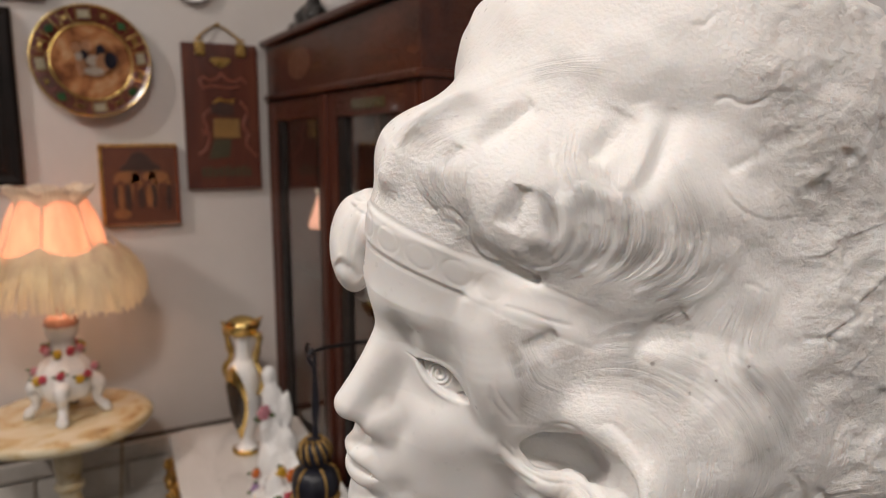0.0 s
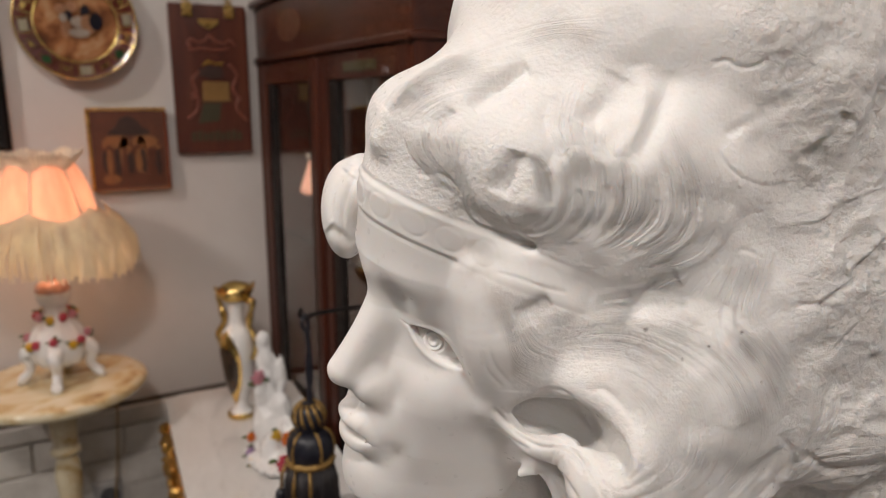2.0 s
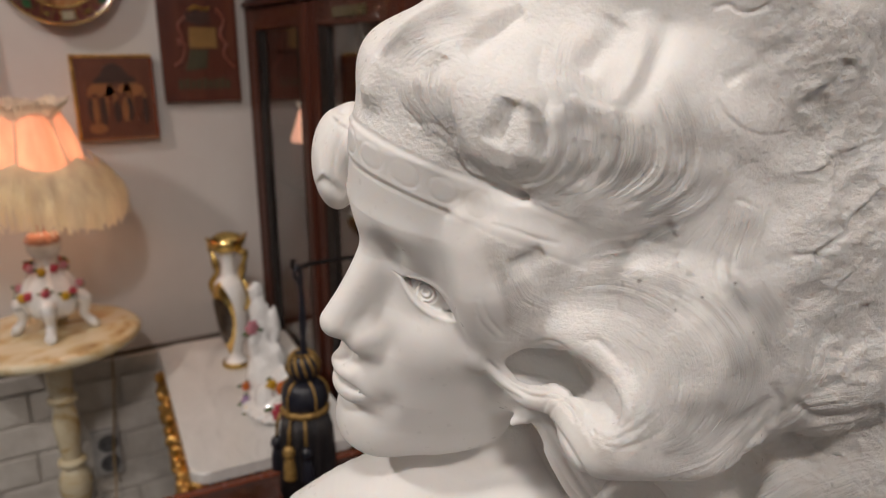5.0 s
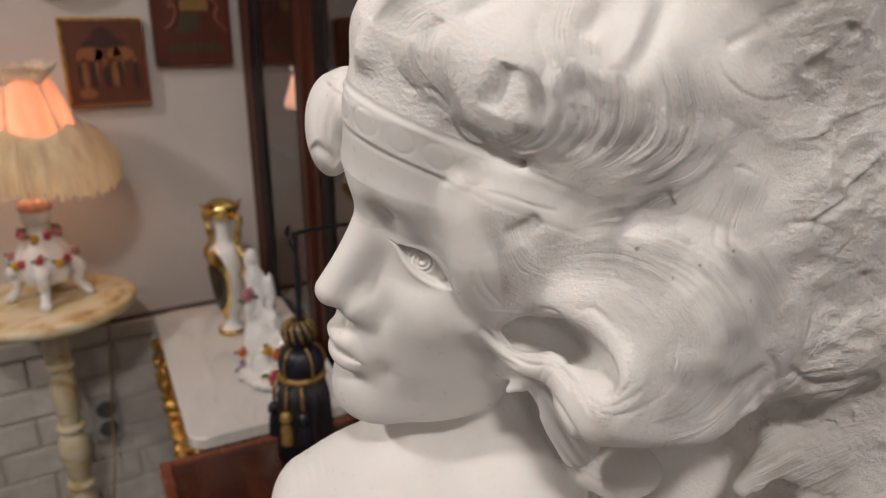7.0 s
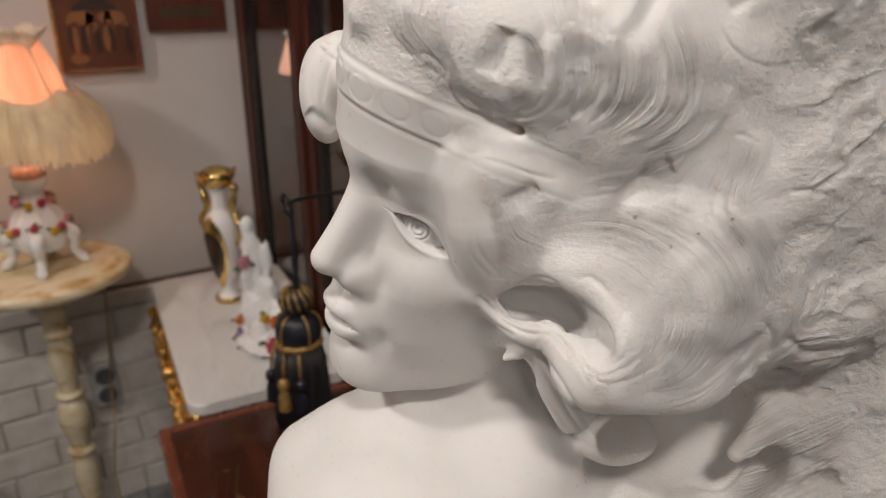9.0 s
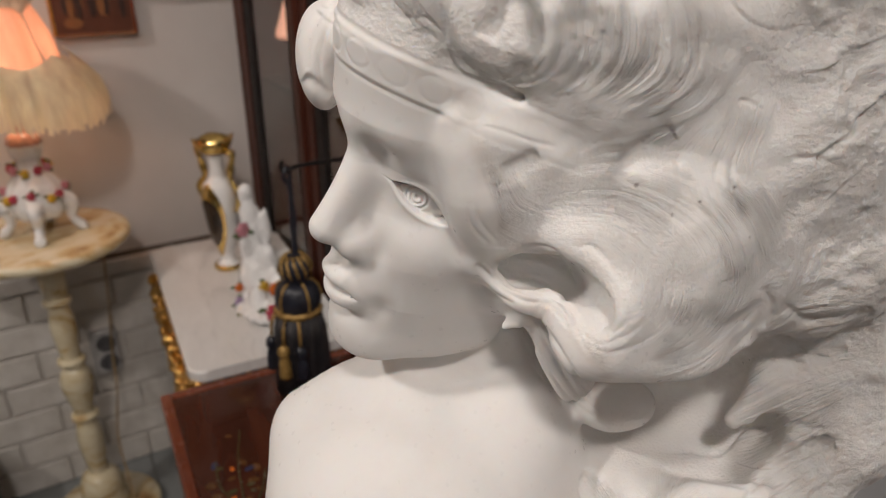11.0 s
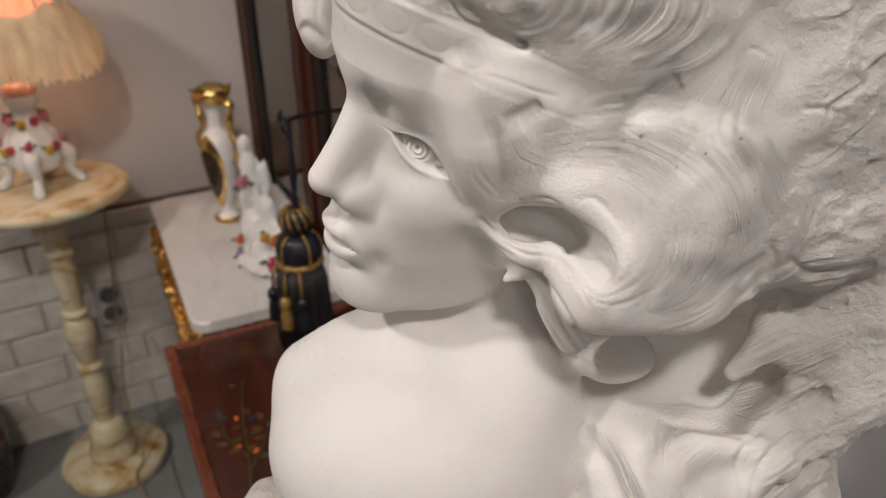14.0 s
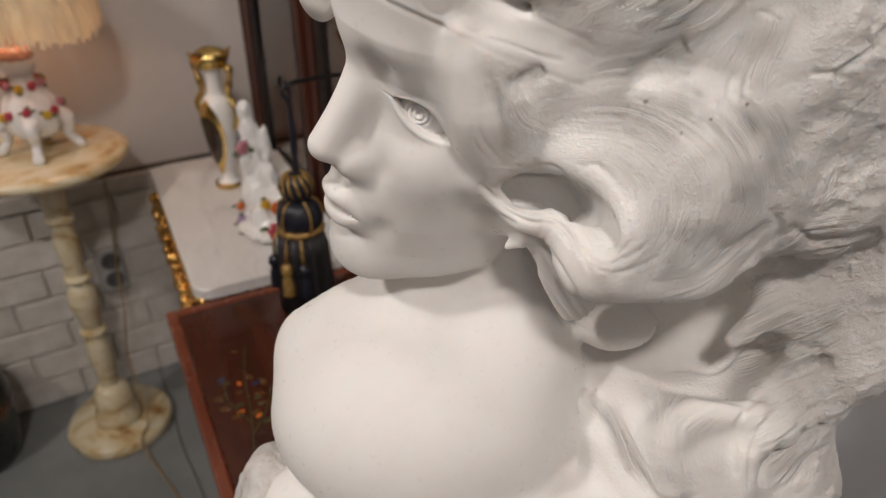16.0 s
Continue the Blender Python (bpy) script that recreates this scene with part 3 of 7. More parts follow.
def comb():
    """The locks, hollows and furrows of the hair."""
    # headband
    def band(p, d):
        q = p - HEAD
        f, l, u = q @ HF, q @ HL, q @ HU
        v = (u - 0.0655 - 0.29 * (f - 0.016)) * 0.96
        prof = step01(v, -0.0105, -0.0080) * (1 - step01(v, 0.0080, 0.0105))
        rim = np.exp(-((np.abs(v) - 0.0080) / 0.0012) ** 2) * 0.0005
        a = np.arctan2(l, f + 0.088) / 0.205
        cell = (a - np.floor(a)) - 0.5
        beads = -np.exp(-((np.sqrt((cell * 0.0165) ** 2 + v ** 2) - 0.0064) / 0.0008) ** 2) * 0.00022 * (1 + 0.8 * lattice(p * 60, 41))
        line = -np.exp(-((v + 0.0108) / 0.0010) ** 2) * 0.0010
        near = (1 - step01(np.abs(l), 0.085, 0.10)) * (1 - step01(p[:, 0], -0.01, 0.03))
        return d - (prof * 0.0005 + 0.3 * rim + beads * prof + 0.35 * line) * near
    add_clay(HEAD - 0.13, HEAD + 0.13, band)
    # above the band
    ball((0.0132, -0.0610, 0.711), (0.052, 0.032, 0.030), 0.036)
    ball((0.0432, -0.0580, 0.7078), (0.046, 0.030, 0.034), 0.038)
    lock([(-0.0999, -0.0772, 0.7311), (-0.0852, -0.0779, 0.7533), (-0.0656, -0.0685, 0.7673)], [0.004, 0.006, 0.004], 0.014)
    # undercut between the roll and the band
    ball((0.015, -0.0560, 0.673), (0.052, 0.031, 0.020), 0.024)
    lock([(-0.0581, -0.0962, 0.6931), (-0.0395, -0.0918, 0.6838), (-0.0153, -0.0816, 0.6742), (0.0079, -0.0686, 0.6647)], [0.001, 0.0022, 0.0016, 0.0003], 0.012, cut=True)
    # edge of the hair against the temple and cheek
    roll([(-0.0601, -0.0862, 0.6661), (-0.0556, -0.0824, 0.651), (-0.0507, -0.0788, 0.6322), (-0.0459, -0.0699, 0.6085), (-0.042, -0.06, 0.5858)], [0.001, 0.0022, 0.0026, 0.0026, 0.0015], 0.008, cut=True)
    lock([(-0.0546, -0.0875, 0.6651), (-0.0499, -0.0837, 0.6485), (-0.045, -0.0827, 0.6305), (-0.0399, -0.0721, 0.6077), (-0.0344, -0.0605, 0.587)], [0.002, 0.003, 0.004, 0.004, 0.003], 0.012)
    # hair laid over the temple, proud of the skin
    roll([(-0.0343, -0.0766, 0.6457), (-0.0302, -0.0784, 0.6243), (-0.0224, -0.0657, 0.603)], [0.008, 0.011, 0.010], 0.02)
    roll([(-0.0469, -0.0786, 0.6454), (-0.0429, -0.0767, 0.6252), (-0.0369, -0.0648, 0.6009), (-0.0246, -0.0541, 0.5832), (-0.0073, -0.0495, 0.5769)], [0.004, 0.0085, 0.010, 0.010, 0.006], 0.007)
    # below the band
    lock([(-0.0488, -0.0832, 0.6525), (-0.0386, -0.0844, 0.6575), (-0.0235, -0.0817, 0.6547), (-0.0068, -0.0814, 0.6461)], [0.003, 0.004, 0.005, 0.004], 0.022)
    lock([(-0.0495, -0.0808, 0.6425), (-0.0475, -0.0798, 0.6231), (-0.0392, -0.0688, 0.5992), (-0.0196, -0.0586, 0.591), (0.0011, -0.0714, 0.5972)], [0.003, 0.006, 0.007, 0.007, 0.007], 0.022)
    lock([(0.0011, -0.0714, 0.5972), (0.0173, -0.0928, 0.5982), (0.0286, -0.1031, 0.5854), (0.0318, -0.1115, 0.5674), (0.0254, -0.11, 0.5486), (0.0178, -0.1011, 0.5414)], [0.006, 0.006, 0.007, 0.008, 0.008, 0.006], 0.026)
    ball((-0.0184, -0.0545, 0.5677), (0.026, 0.013, 0.010), 0.016, ((0.93, 0, -0.36), (0, 1, 0), (0.36, 0, 0.93)), cut=True)
    ball((0.0056, -0.0829, 0.5682), (0.024, 0.015, 0.013), 0.016, ((0.78, 0, -0.62), (0, 1, 0), (0.62, 0, 0.78)), cut=True)
    ball((0.0191, -0.1049, 0.5664), (0.011, 0.010, 0.010), 0.012, cut=True)
    ball((-0.005, -0.064, 0.5658), (0.022, 0.012, 0.011), 0.016, cut=True)
    ball((0.0125, -0.0966, 0.5690), (0.016, 0.011, 0.011), 0.014, cut=True)
    roll([(-0.0408, -0.0600, 0.5756), (-0.0299, -0.0622, 0.563), (-0.0155, -0.0688, 0.5556), (-0.0026, -0.0802, 0.5592), (0.0067, -0.0920, 0.5553), (0.0142, -0.0977, 0.5413)], [0.002, 0.003, 0.005, 0.006, 0.006, 0.005], 0.024)
    # hanging lock and the tuft at the ear
    roll([(0.0023, -0.0501, 0.5313), (0.0105, -0.0509, 0.5138), (0.0245, -0.0456, 0.4848), (0.0456, -0.0285, 0.4541), (0.0678, -0.0173, 0.4293)], [0.010, 0.0145, 0.0150, 0.012, 0.008], 0.016)
    roll([(-0.0297, -0.0535, 0.5225), (-0.0225, -0.055, 0.5305), (-0.015, -0.0576, 0.5351)], [0.0010, 0.0018, 0.0022], 0.010)
    # rim of the big wave
    roll([(0.0167, -0.0983, 0.5461), (0.0316, -0.1020, 0.5435), (0.0558, -0.0950, 0.5355), (0.0880, -0.0776, 0.5253), (0.1163, -0.0601, 0.5295)], [0.008, 0.012, 0.014, 0.013, 0.008], 0.02)
    # recess in the shade of the big wave, with a rounded stub of stone left in it
    ball((0.0934, -0.0252, 0.4626), (0.056, 0.058, 0.032), 0.022, cut=True)
    ball((0.0511, -0.0228, 0.4631), (0.034, 0.050, 0.024), 0.012, cut=True)
    ball((0.1055, -0.0203, 0.4383), (0.060, 0.050, 0.036), 0.034, cut=True)
    ball((0.0652, -0.0163, 0.4455), (0.024, 0.020, 0.018), 0.028)
    ball((0.0453, -0.0332, 0.469), (0.010, 0.020, 0.010), 0.006, cut=True)
    # long furrows of the falling hair
    lock([(0.0415, -0.0362, 0.3883), (0.0557, -0.0608, 0.3832), (0.0625, -0.0744, 0.37), (0.0767, -0.0882, 0.3576)], [0.003, 0.005, 0.005, 0.004], 0.012, cut=True)
    lock([(0.0885, -0.063, 0.422), (0.1165, -0.0667, 0.428), (0.1483, -0.0726, 0.4261), (0.186, -0.06, 0.4445)], [0.002, 0.004, 0.005, 0.003], 0.010, cut=True)
    lock([(0.1432, -0.0965, 0.3759), (0.1703, -0.0835, 0.3938), (0.2075, -0.0641, 0.4008)], [0.003, 0.005, 0.003], 0.010, cut=True)
    lock([(0.0925, -0.0948, 0.3681), (0.0872, -0.0828, 0.3977), (0.1077, -0.0771, 0.4176), (0.1402, -0.0795, 0.4177)], [0.006, 0.010, 0.010, 0.006], 0.014)
    lock([(0.1365, -0.0991, 0.3679), (0.1369, -0.0912, 0.3964), (0.1637, -0.0821, 0.4078)], [0.006, 0.009, 0.006], 0.014)
    lock([(0.133, -0.0462, 0.4544), (0.1537, -0.0399, 0.4732), (0.1916, -0.0234, 0.4849)], [0.006, 0.010, 0.006], 0.014)


ROCK_AT = np.array((-0.2118, -0.0158, 0.2612))


def roughness(p):
    """How far the stone was left unpolished."""
    right = step01(p[:, 0] + 0.25 * (p[:, 2] - 0.62) + 0.012 * lattice(p * 28, 5), 0.100, 0.150)
    low = np.maximum(step01(-p[:, 2] + 0.02 * lattice(p * 14, 8), -0.27, -0.24), 1 - step01(np.sqrt(((p - ROCK_AT) ** 2).sum(1)) + 0.008 * lattice(p * 40, 8), 0.060, 0.072))
    return np.maximum(right, low * step01(p[:, 1] + 0.9 * p[:, 0] * 0, -0.3, -0.2))


def clay_distance(p):
    d = np.full(len(p), 0.25)
    for lo, hi, change in CLAY:
        m = np.flatnonzero(((p > lo) & (p < hi)).all(1))
        if len(m):
            d[m] = change(p[m], d[m])
    m = np.flatnonzero(np.abs(d) < 0.02)
    if len(m):
        q = p[m]
        r = roughness(q)
        d[m] += r * (0.0070 * fbm(q, 16, 2, 3) + 0.0016 * fbm(q, 85, 3, 9) + 0.0030 * np.abs(fbm(q * (1, 1, 1.2), 26, 1, 14))) + (1 - r) * 0.0016 * fbm(q, 42, 2, 21) * step01(q[:, 0] + 0.5 * (q[:, 2] - 0.63), -0.02, 0.05)
    return -smooth_min(-d, p[:, 2] - 0.0, 0.01)


def surface_net(lo, hi, h, distance):
    n = np.ceil((np.array(hi) - lo) / h).astype(int) + 1
    ax = [lo[i] + h * np.arange(n[i]) for i in range(3)]
    d = np.empty(n, np.float32)
    for i in range(0, n[0], 12):
        g = np.stack(np.meshgrid(ax[0][i:i + 12], ax[1], ax[2], indexing="ij"), -1).reshape(-1, 3)
        d[i:i + 12] = distance(g).reshape(-1, n[1], n[2])
    inside = d < 0
    corners = [(x, y, z) for x in (0, 1) for y in (0, 1) for z in (0, 1)]
    cut = lambda a, c: a[c[0]:n[0] - 1 + c[0], c[1]:n[1] - 1 + c[1], c[2]:n[2] - 1 + c[2]]
    count = sum(cut(inside, c).astype(np.int8) for c in corners)
    cells = np.argwhere((count > 0) & (count < 8))
    total, hits = np.zeros((len(cells), 3)), np.zeros(len(cells))
    for a in corners:
        for k in range(3):
            if a[k]:
                continue
            b = list(a)
            b[k] = 1
            da, db = d[tuple((cells + a).T)], d[tuple((cells + b).T)]
            m = (da < 0) != (db < 0)
            t = np.where(m, da / np.where(m, da - db, 1), 0)
            pt = np.array(a, float)[None].repeat(len(cells), 0)
            pt[:, k] += t
            total[m] += pt[m]
            hits[m] += 1
    verts = np.array(lo) + h * (cells + total / hits[:, None])
    index = np.full(n - 1, -1)
    index[tuple(cells.T)] = np.arange(len(cells))
    quads = []
    for k in range(3):
        u, v = (k + 1) % 3, (k + 2) % 3
        sl = [slice(1, n[i] - 1) for i in range(3)]
        sl[k] = slice(0, n[k] - 1)
        su = list(sl)
        su[k] = slice(1, n[k])
        a, b = inside[tuple(sl)], inside[tuple(su)]
        for flip, m in ((False, a & ~b), (True, ~a & b)):
            e = np.argwhere(m) + [s.start for s in sl]
            q = []
            for ou, ov in ((0, 0), (-1, 0), (-1, -1), (0, -1)):
                c = e.copy()
                c[:, u] += ou
                c[:, v] += ov
                q.append(index[tuple(c.T)])
            q = np.stack(q, 1)
            quads.append(q[:, ::-1] if flip else q)
    q = np.concatenate(quads)
    return verts, q[(q >= 0).all(1)]


def settle(p, g=None, rounds=2):
    """Move the points on to the surface, along the given slopes."""
    if g is None:
        e = 0.0008
        tet = np.array([(1, 1, 1), (1, -1, -1), (-1, 1, -1), (-1, -1, 1)], float)
        g = sum(t[None] * clay_distance(p + t * e)[:, None] for t in tet) / (4 * e)
        size = np.sqrt((g * g).sum(1)) + 1e-6
        g = g / (size * np.clip(size, 0.6, 2))[:, None]
    for _ in range(rounds):
        p = p - g * np.clip(clay_distance(p), -0.004, 0.004)[:, None] * 0.9
    return p, g


def finer(p, q, g):
    """Each four-sided face becomes four."""
    e = np.sort(np.stack([q, np.roll(q, -1, 1)], 2).reshape(-1, 2), 1)
    key = e[:, 0] * np.int64(len(p)) + e[:, 1]
    uniq, inv = np.unique(key, return_inverse=True)
    ends = np.stack([uniq // len(p), uniq % len(p)], 1)
    mid = p[ends].mean(1)
    cen = p[q].mean(1)
    inv = inv.reshape(-1, 4) + len(p)
    ci = len(p) + len(mid) + np.arange(len(q))
    nq = np.concatenate([np.stack([q[:, i], inv[:, i], ci, inv[:, i - 1]], 1) for i in range(4)])
    return np.concatenate([p, mid, cen]), nq, np.concatenate([g, g[ends].mean(1), g[q].mean(1)])


def build_bust(levels=1):
    sculpt()
    comb()
    waves()
    chisel_marks()
    p, q = surface_net(np.array((-0.24, -0.22, -0.01)), np.array((0.40, 0.24, 0.88)), 0.004, clay_distance)
    p, g = settle(p)
    for k in range(levels):
        p, q, g = finer(p, q, g)
        p, g = settle(p, g if k else None, 2 - k)
    # twice as fine round the features of the face
    near = np.minimum(np.sqrt(((p - H(0.0, 0.012, -0.05)) ** 2).sum(1)) - 0.066, np.sqrt(((p - H(-0.01, 0.035, -0.016)) ** 2).sum(1)) - 0.034) < 0
    pick = near[q].all(1)
    e = np.sort(np.stack([q[pick], np.roll(q[pick], -1, 1)], 2).reshape(-1, 2), 1)
    once = np.unique(e[:, 0] * np.int64(len(p)) + e[:, 1], return_counts=True)[1] == 1
    old = len(p)
    p, nq, g = finer(p, q[pick], g)
    q = np.concatenate([q[~pick], nq])
    free = np.arange(old, len(p))
    free = free[~np.concatenate([once, np.zeros(len(free) - len(once), bool)])]
    p[free] = settle(p[free], g[free], 1)[0]
    marks = hair_marks(p)
    lift = marks.pop("relief") + chiselled(p)
    p = p + g / (np.sqrt((g * g).sum(1)) + 1e-9)[:, None] * lift[:, None]
    me = net_mesh("marble_bust", p, q)
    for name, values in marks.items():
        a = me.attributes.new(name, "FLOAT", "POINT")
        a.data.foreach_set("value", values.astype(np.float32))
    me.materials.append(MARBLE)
    ob = new("marble_bust", me)
    ob.matrix_world = pose(*(0.283, 0.355, 0.65), 0, 0, -31.0)
    return tagged(ob, "white carved marble bust of a girl with headband and wavy hair", "bust")


def net_mesh(name, p, q):
    me = bpy.data.meshes.new(name)
    me.vertices.add(len(p))
    me.vertices.foreach_set("co", p.ravel())
    me.loops.add(q.size)
    me.loops.foreach_set("vertex_index", q.ravel().astype(np.int32))
    me.polygons.add(len(q))
    me.polygons.foreach_set("loop_start", np.arange(0, q.size, 4, dtype=np.int32))
    me.polygons.foreach_set("use_smooth", np.ones(len(q), bool))
    me.update(calc_edges=True)
    return me


def fused(name, lumps, k, h, relief, material, parent, label=""):
    """Lumps (x, y, z and three radii) melted into one cast body."""
    lumps = np.array(lumps)

    def distance(p):
        d = np.full(len(p), 0.2)
        for x, y, z, a, b, c in lumps:
            r = np.array((a, b, c))
            d = smooth_min(d, (np.sqrt((((p - (x, y, z)) / r) ** 2).sum(1)) - 1) * r.min(), k)
        return d + relief * fbm(p * (1, 1, 0.6), 110, 2, 4)
    lo, hi = (lumps[:, :3] - lumps[:, 3:]).min(0) - 0.012, (lumps[:, :3] + lumps[:, 3:]).max(0) + 0.012
    me = net_mesh(name, *surface_net(lo, hi, h, distance))
    me.materials.append(material)
    ob = new(name, me)
    ob.parent = parent
    return tagged(ob, label) if label else ob


EYE_AT, EYE_TO = np.array((-0.0602, -0.4373, 0.7496)), np.array((-0.0673, 0.5103, 0.4302))
SHEETS = []     # (guides from one border of a wave to the other, strands in it, depth of the relief)


def sheet(guides, count, deep=1.0, fade=0.28, free=0.0):
    SHEETS.append(([np.array([carver(np.array([q]))[0] for q in spline(g, 6)]) for g in guides], count, deep, fade, free))


def carver(p):
    """The places as seen flat from the carved side."""
    n = (EYE_TO - EYE_AT) / np.linalg.norm(EYE_TO - EYE_AT)
    side = np.cross(n, (0, 0, 1.0))
    side /= np.linalg.norm(side)
    up = np.cross(side, n)
    q = p - EYE_AT
    far = np.maximum(q @ n, 0.1)
    return np.stack([q @ side / far, q @ up / far], 1) * 0.45


def beside(q, line):
    """Signed distance to a flat curve and the fraction along it."""
    best, sign, where = np.full(len(q), 9.0), np.zeros(len(q)), np.zeros(len(q))
    for i, (a, b) in enumerate(zip(line, line[1:])):
        ab = b - a
        t = (q - a) @ ab / (ab @ ab + 1e-12)
        w = q - a - np.clip(t, 0, 1)[:, None] * ab
        e = np.sqrt((w * w).sum(1))
        hit = e < best
        best[hit] = e[hit]
        sign[hit] = np.sign(ab[0] * (q[hit, 1] - a[1]) - ab[1] * (q[hit, 0] - a[0]))
        lo, hi = (0 if i else -1), (1 if i < len(line) - 2 else 2)
        where[hit] = (i + np.clip(t[hit], lo, hi)) / (len(line) - 1)
    return best * sign, where


def combed(p):
    """Strand number, weight, way along and depth of relief of the wave that each place lies in."""
    flat = carver(p)
    number, along_it, first, second, deep, free = (np.zeros(len(p)) for _ in range(6))
    for guides, count, much, fade, loose in SHEETS:
        every = np.concatenate(guides)
        m = np.flatnonzero(((flat > every.min(0) - 0.012) & (flat < every.max(0) + 0.012)).all(1))
        if not len(m):
            continue
        q = flat[m]
        gaps = [beside(q, g) for g in guides]
        turn = np.sign(np.median(beside(guides[1], guides[0])[0]))
        dist = [g[0] * turn for g in gaps]
        v = np.where(dist[0] < 0, dist[0] / 0.02, -1.0)
        for k in range(len(guides) - 1):
            a, b = dist[k], dist[k + 1]
            inside = (a >= 0) & (b < 0)
            v = np.where(inside, k + a / (a - b + 1e-9), v)
            if k == len(guides) - 2:
                v = np.where((b >= 0) & (a >= 0), k + 1 + b / 0.02, v)
        n = len(guides) - 1
        near = [1 / (g[0] ** 4 + 1e-12) for g in gaps]
        t = sum(g[1] * k for g, k in zip(gaps, near)) / sum(near)
        w = step01(v, -0.20, 0.30) * (1 - step01(v, n - 0.30, n + 0.20)) * step01(t, 0.02, 0.02 + fade) * (1 - step01(t, 0.98 - fade, 0.98))
        better = w > first[m]
        idx = m[better]
        second[m] = np.where(better, first[m], np.maximum(second[m], w))
        first[idx], number[idx], deep[idx], free[idx], along_it[idx] = w[better], (v[better] / n * count + 100 * len(every)), much, loose, t[better]
    return number, np.clip(first - second, 0, 1), along_it, deep, free


CHISEL = []     # (flat curve, width, depth, edge)


def furrow(points, width, depth, edge=False):
    CHISEL.append((carver(spline(points, 6)), width, depth, edge))


def lip(points, width, height):
    """A cut edge: proud on the one hand, sunk on the other."""
    furrow(points, width, height, True)


def chiselled(p):
    """Rise (or fall) of the surface by the chisel's marks."""
    flat = carver(p)
    rise = np.zeros(len(p))
    order = np.argsort(flat[:, 0])
    xs = flat[order, 0]
    for line, width, depth, edge in CHISEL:
        reach = 3.2 * width
        lo, hi = line.min(0) - reach, line.max(0) + reach
        m = order[np.searchsorted(xs, lo[0]):np.searchsorted(xs, hi[0])]
        m = m[(flat[m, 1] > lo[1]) & (flat[m, 1] < hi[1]) & (p[m, 1] < 0.09)]
        if not len(m):
            continue
        s, t = beside(flat[m], line)
        end = np.clip(1 - np.maximum(-t, t - 1) * 6, 0, 1) * np.sqrt(np.clip(4 * np.clip(t, 0, 1) * (1 - np.clip(t, 0, 1)), 0.0, 1)) 
        wob = 1 + 0.35 * lattice(p[m] * 70, 61)
        if edge:
            soft = step01(s, -0.0007, 0.0007)
            h = soft * np.exp(-np.abs(s) / width) * 0.5 - (1 - soft) * np.exp(-np.abs(s) / (0.7 * width)) * 0.5
        else:
            h = -np.exp(-(s / width) ** 2)
        rise[m] += h * depth * end * wob
    return rise


